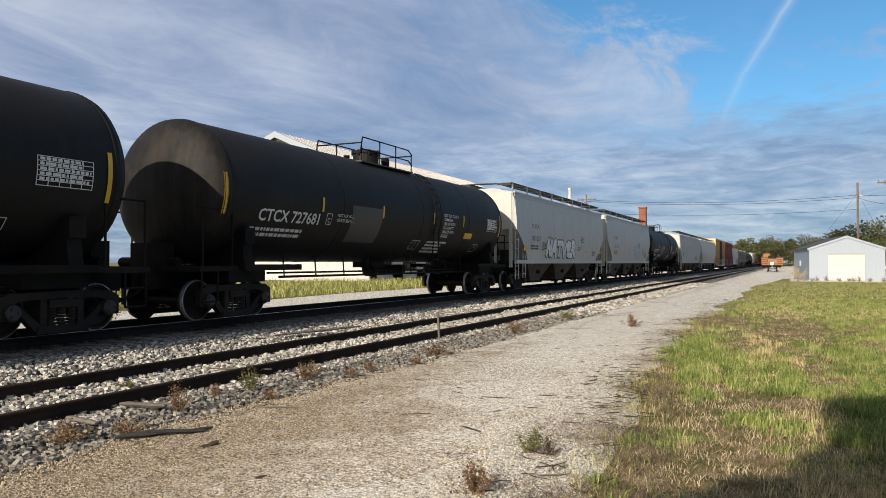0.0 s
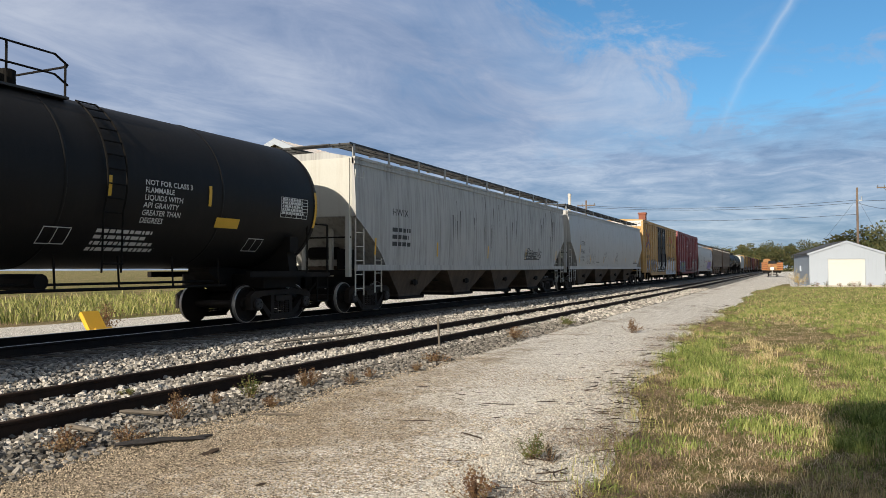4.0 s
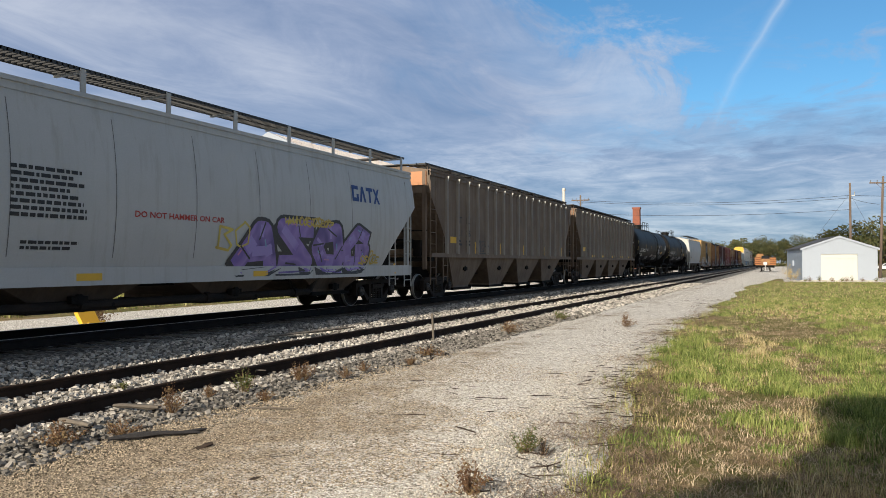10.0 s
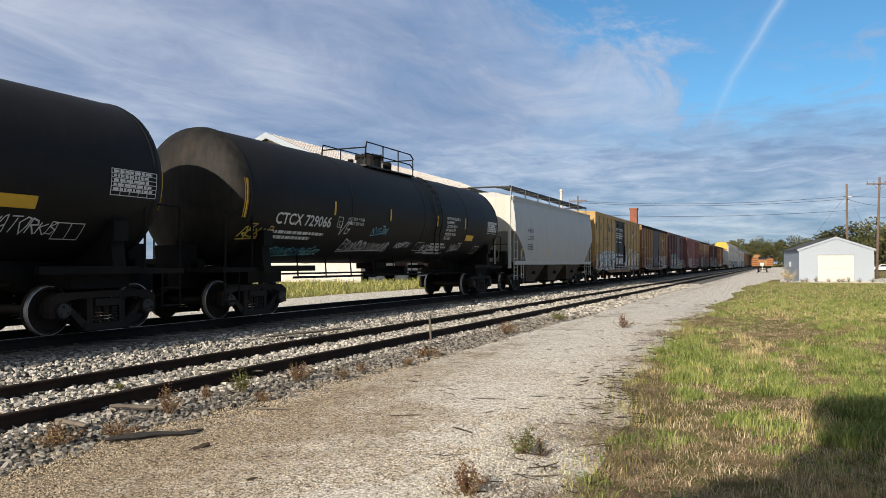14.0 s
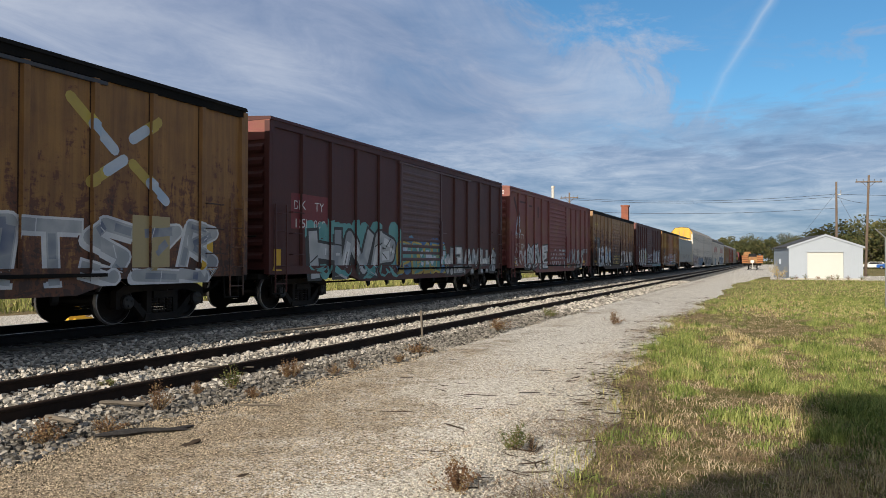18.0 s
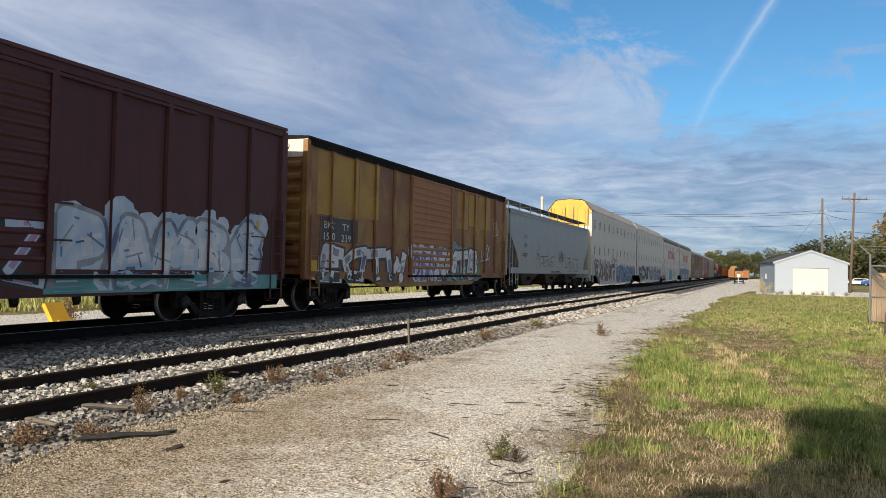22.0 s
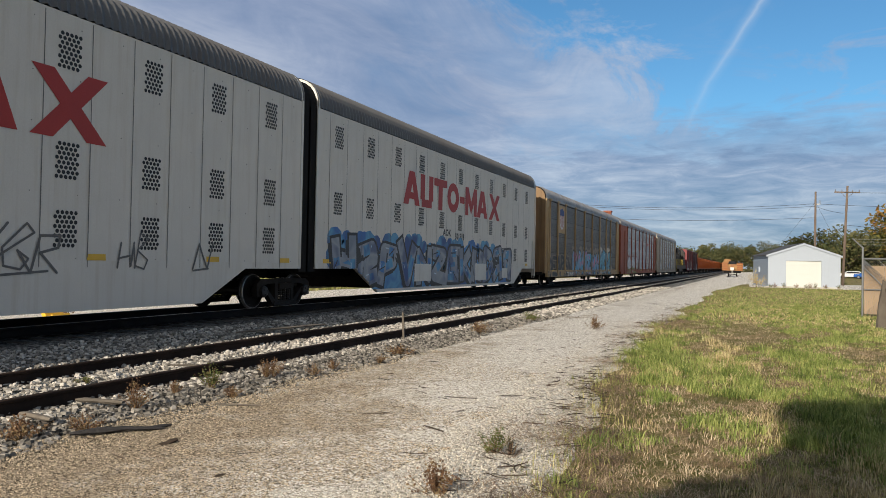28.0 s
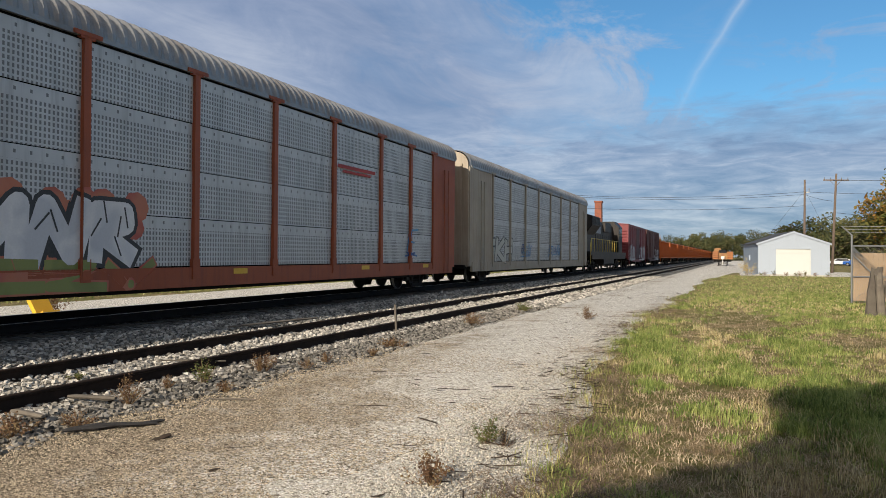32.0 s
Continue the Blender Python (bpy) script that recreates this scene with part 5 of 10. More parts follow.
    cuts = [d * (h - q) for d in (-1, 1) for q in (2.2, 2.4, 2.6, 2.8, 3.0, 3.2, 3.4, 3.6)]
    return car, Side(lambda y, z: X if z > 1.12 else X + 0.007, cuts, (0.5, 0.62, 0.74, 0.86, 0.98, 1.12), low), U


def panel_rack(lead, trail, label, post_paint, sheet, roof_mat, stations=None, bay=2.8, first=0.95, cap_paint=None, door_paint=None):
    """A car carrier with rows of perforated sheets between posts, ridged roof and end doors with ladders."""
    car, h = car_root("autorack_car", label, lead, trail)
    X, z0, ze = 1.50, 0.72, 4.90
    U = lambda u: -h + u
    arc = [(X * math.copysign(abs(math.cos(a)) ** 0.46, math.cos(a)), ze + 0.70 * math.sin(a) ** 0.9) for a in [math.pi * k / 16 for k in range(17)]]
    rings = []
    n = int(2 * h / 0.07)
    for k in range(n + 1):
        y = -h + 2 * h * k / n
        e = 0.0 if k % 4 < 2 else 0.04
        rings.append([(x * (1 + e / X), y, z + e) for x, z in arc])
    part("roof", Form().loft(rings, closed=False), roof_mat, car)
    # black filler behind the sheets stands for the shade within
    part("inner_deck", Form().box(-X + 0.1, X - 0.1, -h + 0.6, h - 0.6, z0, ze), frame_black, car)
    posts = [U(first)]
    while posts[-1] + bay < h - first + 0.2:
        posts.append(posts[-1] + bay)
    posts[-1] = h - first
    lead_w, trail_w = first, first
    if stations:
        posts = [U(q) for q in stations]
        lead_w, trail_w = stations[0], 2 * h - stations[-1]
    spans, ycuts = [], []
    for s in (-1, 1):
        for a, b in zip(posts, posts[1:]):
            for i in range(4):
                za = z0 + 0.2 + i * (ze - z0 - 0.28) / 4
                zb = z0 + 0.2 + (i + 1) * (ze - z0 - 0.28) / 4
                off = 0.0 if i % 2 else 0.012
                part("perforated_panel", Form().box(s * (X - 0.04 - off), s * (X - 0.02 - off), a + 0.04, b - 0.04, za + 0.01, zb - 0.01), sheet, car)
        pf = Form().prism([(X - 0.04, z0), (X + 0.055, z0), (X + 0.045, ze - 0.1), (X + 0.045, ze), (X - 0.04, ze)], "y", -0.075, 0.075).box(X - 0.03, X + 0.05, -0.16, 0.16, ze - 0.07, ze + 0.03)
        pf.box(X - 0.03, X + 0.062, -0.30, 0.30, ze - 0.03, ze + 0.045).box(X - 0.03, X + 0.05, -0.11, 0.11, z0 - 0.05, z0 + 0.35)
        pf.v = [(s * a, b, c) for a, b, c in pf.v]
        me = pf.mesh("side_post", post_paint)
        for y in posts:
            part("side_post", me, None, car, at=pose(0, y, 0))
        part("side_sill", Form().prism([(-h + 0.4, z0 - 0.22), (h - 0.4, z0 - 0.22), (h - 0.4, z0 + 0.18), (-h + 0.4, z0 + 0.18)], "x", s * (X - 0.08), s * (X + 0.03)), post_paint, car)
        part("eave_rail", Form().box(s * (X - 0.05), s * (X + 0.035), -h + 0.3, h - 0.3, ze - 0.04, ze + 0.05), roof_mat, car)
        for d in (-1, 1):
            wide = lead_w if d < 0 else trail_w
            y = d * (h - wide / 2)
            part("end_panel", Form().box(s * (X - 0.06), s * X, y - wide / 2 + 0.1, y + wide / 2 - 0.1, z0, ze), post_paint, car)
            ladder(car, s * (X + 0.07), y - 0.2, 0.5, ze - 0.5, 0.42, material=post_paint)
    for y in posts:
        spans.append((y - 0.075, y + 0.075))
        ycuts += [y - 0.075, y + 0.075]
    for d in (-1, 1):
        y = d * h
        f = Form().loft([[(x * 0.97, y - d * q, z - 0.03) for x, z in [(X, 0.75)] + arc + [(-X, 0.75)]] for q in (0.0, 0.2)])
        door = part("end_door", f, door_paint or post_paint, car, "folding end doors")
        f = Form()
        for x in (-1.15, -0.6, 0.0, 0.6, 1.15):
            f.box(x - 0.05, x + 0.05, y - 0.03, y + d * 0.06, 0.8, 5.0)
        part("door_rib", f, door_paint or post_paint, door)
        if cap_paint:
            part("end_cap", Form().loft([[(x * 0.99, y + d * q, z - 0.015) for x, z in arc] for q in (-0.12, 0.012)]), cap_paint, car, "pale bare-metal arch over the end doors")
        f = Form().box(-1.35, 1.35, y - 0.1, y + 0.15, 0.62, 0.78).box(-0.4, 0.4, y - d * 3, y, 0.6, 0.95)
        part("end_platform", f, frame_black, car)
    part("centre_sill", Form().box(-0.4, 0.4, -h, h, 0.45, 0.75).box(-1.35, 1.35, -h + 3.6, h - 3.6, 0.42, 0.6), frame_black, car)
    truck(car, -h + 2.9)
    truck(car, h - 2.9)
    couplers(car, h + 0.1)

    def at(y, z):
        if z < z0 + 0.18:
            return X + 0.032
        for a, b in spans:
            if a <= y <= b:
                return X + 0.056
        return X - 0.018

    return car, Side(at, ycuts, (z0 + 0.18,)), U


# ---- ground ----
def ground_material():
    m = bpy.data.materials.new("grass_and_soil")
    m.use_nodes = True
    n = Net(m.node_tree)
    at = n.add("ShaderNodeTexCoord").outputs["Object"]
    broad = n.noise(n.scaled(at, (1.0, 0.5, 1.0)), 0.5, 4.0, 0.6)
    mid = n.noise(at, 4.0, 5.0, 0.7)
    fine = n.noise(at, 45.0, 4.0, 0.75)
    green = n.mix(mid, (0.15, 0.155, 0.055), (0.36, 0.35, 0.13))
    straw = n.mix(mid, (0.27, 0.19, 0.105), (0.62, 0.49, 0.29))
    f = n.calc("ADD", n.calc("MULTIPLY", broad, 0.55), n.calc("MULTIPLY", mid, 0.45))
    col = n.mix(n.ramp(f, [(0.47, 0.0), (0.57, 1.0)]), green, straw)
    col = n.mix(n.ramp(fine, [(0.38, 0.95), (0.62, 0.1)]), col, n.mix(1.0, col, (0.48, 0.43, 0.36), "MULTIPLY"))
    bs = n.add("ShaderNodeBsdfPrincipled", {"Base Color": col, "Roughness": 0.95, "Specular IOR Level": 0.1})
    n.put(bs.inputs["Normal"], n.add("ShaderNodeBump", {"Strength": 1.0, "Distance": 0.06, "Height": n.calc("ADD", fine, mid)}).outputs[0])
    n.add("ShaderNodeOutputMaterial", {"Surface": bs.outputs[0]})
    return m


def stone_material(name, dark, low, mean, pale, cell, tint, tint_at, bump=1.0, distance=0.03, band=None, gaps=0.6):
    """Crushed stone: chips of many shades with dark gaps, broad patches of earth, and a trodden band of earth beside the track."""
    m = bpy.data.materials.new(name)
    m.use_nodes = True
    n = Net(m.node_tree)
    at = n.add("ShaderNodeTexCoord").outputs["Object"]
    wavy = n.add("ShaderNodeVectorMath", {0: at, 1: n.scaled(n.add("ShaderNodeTexNoise", {"Vector": at, "Scale": 60.0}).outputs["Color"], (0.012, 0.012, 0.012))})
    vor = n.add("ShaderNodeTexVoronoi", {"Vector": wavy.outputs[0], "Scale": cell, "Randomness": 1.0})
    fine = n.add("ShaderNodeTexVoronoi", {"Vector": at, "Scale": cell * 2.3})
    tone = n.add("ShaderNodeSeparateColor", {0: vor.outputs["Color"]}).outputs[0]
    tone2 = n.add("ShaderNodeSeparateColor", {0: fine.outputs["Color"]}).outputs[1]
    both = n.calc("ADD", n.calc("MULTIPLY", tone, 0.65), n.calc("MULTIPLY", tone2, 0.35))
    col = n.ramp(both, [(0.13, dark), (0.29, low), (0.50, mean), (0.78, pale)])
    # gaps are darkened in the colour, for dirt and small shadows between chips
    gap = n.ramp(n.calc("ADD", vor.outputs["Distance"], n.calc("MULTIPLY", n.noise(at, cell * 0.25, 3.0), 0.3)), [(0.58, 0.0), (0.78, 1.0)])
    col = n.mix(n.calc("MULTIPLY", gap, gaps), col, dark)
    patch = n.calc("ADD", n.calc("MULTIPLY", n.noise(at, 0.5, 5.0, 0.65, 0.6), 0.6), n.calc("MULTIPLY", n.noise(at, 4.0, 5.0, 0.7), 0.4))
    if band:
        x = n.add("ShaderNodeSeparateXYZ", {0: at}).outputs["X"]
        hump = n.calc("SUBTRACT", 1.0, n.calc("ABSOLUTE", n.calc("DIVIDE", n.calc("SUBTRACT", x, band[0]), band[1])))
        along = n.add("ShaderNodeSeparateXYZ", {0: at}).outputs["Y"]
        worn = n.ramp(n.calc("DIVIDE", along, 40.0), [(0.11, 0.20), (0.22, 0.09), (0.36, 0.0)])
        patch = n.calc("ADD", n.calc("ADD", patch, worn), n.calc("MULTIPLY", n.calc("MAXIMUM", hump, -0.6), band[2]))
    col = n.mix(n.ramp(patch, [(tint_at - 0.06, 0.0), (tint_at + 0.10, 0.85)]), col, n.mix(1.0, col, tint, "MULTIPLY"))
    bs = n.add("ShaderNodeBsdfPrincipled", {"Base Color": col, "Roughness": 0.92, "Specular IOR Level": 0.2})
    hgt = n.calc("SUBTRACT", n.calc("MULTIPLY", both, 1.1), n.calc("ADD", vor.outputs["Distance"], n.calc("MULTIPLY", fine.outputs["Distance"], 0.4)))
    n.put(bs.inputs["Normal"], n.add("ShaderNodeBump", {"Strength": bump, "Distance": distance, "Height": hgt}).outputs[0])
    n.add("ShaderNodeOutputMaterial", {"Surface": bs.outputs[0]})
    return m


soil_mat = ground_material()
ballast_mat = stone_material("ballast_stone", (0.020, 0.018, 0.016), (0.09, 0.085, 0.078), (0.23, 0.215, 0.195), (0.47, 0.45, 0.41), 19.0, (0.62, 0.50, 0.38), 0.60, 1.0, 0.04)
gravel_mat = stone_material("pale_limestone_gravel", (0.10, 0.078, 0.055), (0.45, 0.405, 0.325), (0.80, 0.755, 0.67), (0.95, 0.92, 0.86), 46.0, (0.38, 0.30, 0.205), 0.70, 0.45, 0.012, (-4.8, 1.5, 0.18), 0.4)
chip_mat = surface("limestone_chips", (0.43, 0.40, 0.355), 0.9, vary=0.2, per_island=0.7, bump=0.3, fine=70, gloss=0.2)
shoulder_mat = surface("grimy_grey_chips", (0.215, 0.198, 0.173), 0.9, vary=0.2, per_island=0.85, bump=0.3, fine=70, gloss=0.2)
pebble_mat = surface("gravel_pebbles", (0.52, 0.475, 0.40), 0.9, vary=0.15, per_island=0.5, bump=0.2, gloss=0.2)
earth_pebble = surface("earthy_pebbles", (0.36, 0.295, 0.21), 0.9, vary=0.15, per_island=0.85, bump=0.2, gloss=0.2)
rail_rust = surface("rusty_rail_steel", (0.026, 0.017, 0.013), 0.8, gloss=0.15, vary=0.3, dirt=(0.045, 0.027, 0.018), dirt_at=0.55, scale=3, bump=0.3)
rail_dark = surface("dark_rail_steel", (0.014, 0.0125, 0.012), 0.8, gloss=0.15, vary=0.3, dirt=(0.025, 0.019, 0.015), dirt_at=0.55, scale=3, bump=0.3)
charred = surface("blackened_timber", (0.030, 0.027, 0.026), 0.8, vary=0.3, dirt=(0.09, 0.08, 0.075), dirt_at=0.58, scale=6, fine=80, bump=0.6)
old_wood = surface("weathered_timber", (0.17, 0.145, 0.115), 0.9, vary=0.3, dirt=(0.07, 0.055, 0.045), dirt_at=0.55, scale=4, fine=80, bump=0.5, per_object=0.3)


def wob(y, k=1.0, s=0.0):
    return k * (0.30 * np.sin(y * 0.55 + s) + 0.18 * np.sin(y * 1.7 + 2 * s) + 0.10 * np.sin(y * 4.3 + s))


def grass_edge(y):
    """x at which the gravel way gives over to grass."""
    return -2.1 + 0.85 * np.exp(-((y - 6.3) / 4.2) ** 2) + wob(y, 0.45)


def build_ground():
    f = Form()
    xs = [-3000, -300, -60, -18, -15, -13.6, -10.2, -5, 0, 10, 40, 300, 3000]
    ys = [-3000, -300, -40, -5, 3, 10, 20, 40, 80, 160, 400, 3000]
    k = 0
    for y in ys:
        for x in xs:
            f.v.append((x, y, -0.02))
    w = len(xs)
    for j in range(len(ys) - 1):
        for i in range(w - 1):
            f.f.append((j * w + i, j * w + i + 1, (j + 1) * w + i + 1, (j + 1) * w + i))
    setting("ground", f, soil_mat, "level ground of patchy green and straw-coloured grass")
    # the gravel way between siding and grass
    f = Form()
    rows = [-20 + 0.35 * k for k in range(160)] + [36 + 2.5 * k for k in range(130)]
    for y in rows:
        r = grass_edge(y) if y < 60 else -1.6 + min(1.0, (y - 60) / 40) * 2.2
        if y > 60:
            r += 4.0 * min(1.0, max(0.0, (y - 82) / 12))
        for t in (0, 0.15, 0.4, 0.7, 1.0):
            x = -5.6 + t * (r + 5.6)
            z = 0.012 - (0.03 if t in (0, 1.0) else 0)
            f.v.append((x, y, z))
    for j in range(len(rows) - 1):
        for i in range(4):
            f.f.append((j * 5 + i, j * 5 + i + 1, (j + 1) * 5 + i + 1, (j + 1) * 5 + i))
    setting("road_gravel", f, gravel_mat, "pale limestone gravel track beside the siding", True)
    # gravel apron in front of the shed and a strip beyond the running line
    f = Form()
    f.poly([(0.2, 69.6, 0.004), (9.5, 69.6, 0.004), (40, 75, 0.004), (40, 92, 0.004), (0.2, 92, 0.004)])
    setting("pavement_apron", f, gravel_mat, "pale gravel apron round the shed")
    f = Form()
    n = 60
    for k in range(n + 1):
        y = -30 + k * 9.0
        f.v += [(-20.5 + wob(y, 1.6), y, 0.0), (-14.0, y, 0.02)]
    f.f += [(2 * k, 2 * k + 1, 2 * k + 3, 2 * k + 2) for k in range(n)]
    setting("road_beyond", f, gravel_mat, "gravel strip beyond the running line")


def bed_z(x):
    """Height of the ballast across both tracks."""
    pts = [(-14.6, 0.0), (-13.9, 0.18), (-9.85, 0.19), (-8.8, 0.01), (-6.3, -0.012), (-5.7, 0.0), (-5.25, -0.01)]
    for (a, za), (b, zb) in zip(pts, pts[1:]):
        if a <= x <= b:
            return za + (zb - za) * (x - a) / (b - a)
    return -0.03


def build_ballast():
    f = Form()
    xs = [-14.8, -14.6, -13.9, -13.0, -12.6, -11.86, -11.1, -10.7, -9.85] + [-9.6 + 0.16 * k for k in range(28)]
    ys = [-20 + 2 * k for k in range(11)] + [2.2 + 0.16 * k for k in range(120)] + [22 + 3 * k for k in range(160)]
    rng = random.Random(8)
    for y in ys:
        for x in xs:
            near = 2 < y < 24 and x > -9.9
            f.v.append((x + (rng.uniform(-0.06, 0.06) if near else 0), y, bed_z(x) + (rng.uniform(-0.022, 0.022) if near else 0)))
    w = len(xs)
    for j in range(len(ys) - 1):
        for i in range(w - 1):
            f.f.append((j * w + i, j * w + i + 1, (j + 1) * w + i + 1, (j + 1) * w + i))
    setting("track_ballast", f, ballast_mat, "grey-white crushed stone ballast under both tracks")


def rail(name, x, top, y0, y1, material, shine=None):
    z = top - 0.17
    prof = [(-0.07, z), (0.07, z), (0.065, z + 0.014), (0.012, z + 0.03), (0.010, z + 0.125), (0.036, z + 0.14), (0.037, z + 0.163), (0.028, z + 0.17), (-0.028, z + 0.17), (-0.037, z + 0.163), (-0.036, z + 0.14), (-0.010, z + 0.125), (-0.012, z + 0.03), (-0.065, z + 0.014)]
    f = Form().prism([(x + a, b) for a, b in prof], "y", y0, y1)
    ob = setting(name, f, material, "steel rail on the " + ("running line, bright on top" if shine else "disused siding, rusted dark all over"))
    if shine:
        part("running_surface", Form().box(x - 0.024, x + 0.024, y0, y1, top, top + 0.003), shine, ob, "polished band on the rail top")
    return ob


def scatter_stones(name, label, material, seed, count, xr, yr, size, zof, keep=None, chip=False, crowd=1.35):
    """Many loose stones as one mesh: jittered, flattened lumps of eight corners."""
    rng = np.random.default_rng(seed)
    x, y = rng.uniform(*xr, count), rng.uniform(0, 1, count) ** crowd * (yr[1] - yr[0]) + yr[0]
    if keep is not None:
        ok = keep(x, y, rng)
        x, y = x[ok], y[ok]
    n = len(x)
    s = rng.uniform(size[0], size[1], n)
    base = np.array([(-1, -1, -1), (1, -1, -1), (1, 1, -1), (-1, 1, -1), (-1, -1, 1), (1, -1, 1), (1, 1, 1), (-1, 1, 1)], float)
    v = base[None] * rng.uniform(0.45, 1.05, (n, 8, 3)) * np.array((1.0, 0.85, 0.62)) * s[:, None, None]
    a = rng.uniform(0, 6.283, n)
    b = rng.uniform(-0.6, 0.6, n)
    ca, sa, cb, sb = np.cos(a), np.sin(a), np.cos(b), np.sin(b)
    vx, vy, vz = v[..., 0].copy(), v[..., 1].copy(), v[..., 2].copy()
    vx, vz = vx * cb[:, None] - vz * sb[:, None], vx * sb[:, None] + vz * cb[:, None]
    vx, vy = vx * ca[:, None] - vy * sa[:, None], vx * sa[:, None] + vy * ca[:, None]
    z = np.array([zof(p) for p in x]) + s * (0.25 if chip else rng.uniform(-0.25, 1.1, n))
    co = np.stack([vx + x[:, None], vy + y[:, None], vz + z[:, None]], -1).reshape(-1, 3)
    if chip:
        # small chips: four corners in the ground and one on top
        co = co.reshape(-1, 8, 3)
        co = np.concatenate([co[:, :4], co[:, 4:].mean(1, keepdims=True) + rng.normal(0, 0.3, (n, 1, 3)) * (s * np.array([[1.0], [1.0], [0.3]])).T[:, None, :]], 1).reshape(-1, 3)
        tris = np.array([(0, 1, 4), (1, 2, 4), (2, 3, 4), (3, 0, 4)])
        faces = (tris[None] + 5 * np.arange(n)[:, None, None]).reshape(-1, 3)
        return stone_mesh(name, label, material, co, faces)
    quads = np.array([(4, 5, 6, 7), (0, 1, 5, 4), (1, 2, 6, 5), (2, 3, 7, 6), (3, 0, 4, 7)])
    faces = (quads[None] + 8 * np.arange(n)[:, None, None]).reshape(-1, 4)
    return stone_mesh(name, label, material, co, faces)


def stone_mesh(name, label, material, co, faces):
    me = bpy.data.meshes.new(name)
    me.vertices.add(len(co))
    me.vertices.foreach_set("co", co.ravel())
    me.loops.add(faces.size)
    me.loops.foreach_set("vertex_index", faces.ravel())
    me.polygons.add(len(faces))
    me.polygons.foreach_set("loop_start", np.arange(len(faces)) * faces.shape[1])
    me.update(calc_edges=True)
    me.shade_flat()
    me.materials.append(material)
    return tagged(new(name, me), label, "stones", kind="stuff")


def blades(name, label, material, seed, count, place, height, width, lean=0.5, lift=-0.03):
    """Grass as one mesh of thin bent blades; place(rng, n) gives x and y."""
    rng = np.random.default_rng(seed)
    x, y, k = place(rng, count)
    n = len(x)
    h = rng.uniform(height[0], height[1], n) * k
    w = rng.uniform(width[0], width[1], n)
    a, b = rng.uniform(0, 6.283, n), rng.uniform(0, 6.283, n)
    d = rng.uniform(0.1, lean, n) * h
    px, py = np.cos(a) * w / 2, np.sin(a) * w / 2
    qx, qy = np.cos(b) * d, np.sin(b) * d
    z0 = np.zeros(n) + lift
    h = h + max(0.0, lift)
    rise = h * 0.6 if lift < 0 else h * 0.95
    pts = np.stack([np.stack([x - px, y - py, z0], -1), np.stack([x + px, y + py, z0], -1),
                    np.stack([x + px * 0.8 + qx * 0.35, y + py * 0.8 + qy * 0.35, rise], -1), np.stack([x - px * 0.8 + qx * 0.35, y - py * 0.8 + qy * 0.35, rise], -1),
                    np.stack([x + qx, y + qy, h * rng.uniform(0.7, 1.0, n)], -1)], 1)
    co = pts.reshape(-1, 3)
    base = 5 * np.arange(n)[:, None]
    loops = np.concatenate([base + np.array([0, 1, 2, 3]), base + np.array([3, 2, 4])], 1).ravel()
    me = bpy.data.meshes.new(name)
    me.vertices.add(len(co))
    me.vertices.foreach_set("co", co.ravel())
    me.loops.add(len(loops))
    me.loops.foreach_set("vertex_index", loops)
    me.polygons.add(2 * n)
    starts = (7 * np.arange(n)[:, None] + np.array([0, 4])).ravel()
    me.polygons.foreach_set("loop_start", starts)
    me.update(calc_edges=True)
    me.materials.append(material)
    return tagged(new(name, me), label, "grass", kind="stuff")


def leaf_material(name, a, b, c, through=0.25, clump=0.5):
    m = bpy.data.materials.new(name)
    m.use_nodes = True
    n = Net(m.node_tree)
    rnd = n.add("ShaderNodeNewGeometry").outputs["Random Per Island"]
    at = n.add("ShaderNodeTexCoord").outputs["Object"]
    col = n.ramp(n.calc("ADD", n.calc("MULTIPLY", rnd, 0.45), n.calc("MULTIPLY", n.ramp(n.noise(at, clump, 3.0), [(0.32, 0.0), (0.68, 1.0)]), 0.55)), [(0.2, a), (0.5, b), (0.8, c)])
    bs = n.add("ShaderNodeBsdfPrincipled", {"Base Color": col, "Roughness": 0.7})
    tr = n.add("ShaderNodeBsdfTranslucent", {"Color": col})
    mx = n.add("ShaderNodeMixShader", {0: through, 1: bs.outputs[0], 2: tr.outputs[0]})
    n.add("ShaderNodeOutputMaterial", {"Surface": mx.outputs[0]})
    return m


green_blade = leaf_material("green_grass_blades", (0.10, 0.125, 0.03), (0.29, 0.31, 0.08), (0.58, 0.52, 0.21), 0.25, 2.0)
lush_blade = leaf_material("lush_grass_blades", (0.08, 0.12, 0.025), (0.23, 0.295, 0.065), (0.46, 0.48, 0.16), 0.3, 2.0)
straw_blade = leaf_material("dry_straw_blades", (0.34, 0.25, 0.11), (0.58, 0.46, 0.23), (0.74, 0.63, 0.36), 0.2, 4.0)
dead_blade = leaf_material("brown_thatch", (0.17, 0.115, 0.065), (0.44, 0.325, 0.20), (0.72, 0.58, 0.39), 0.1, 3.0)
litter_blade = leaf_material("dark_dead_stalks", (0.08, 0.05, 0.03), (0.19, 0.125, 0.075), (0.36, 0.255, 0.155), 0.0, 3.0)
tree_green = leaf_material("green_leaves", (0.03, 0.055, 0.012), (0.06, 0.095, 0.02), (0.11, 0.13, 0.03))
tree_autumn = leaf_material("turning_leaves", (0.07, 0.10, 0.02), (0.16, 0.14, 0.025), (0.30, 0.15, 0.03))
weed_green = leaf_material("weed_leaves", (0.05, 0.075, 0.015), (0.11, 0.13, 0.03), (0.20, 0.18, 0.05))
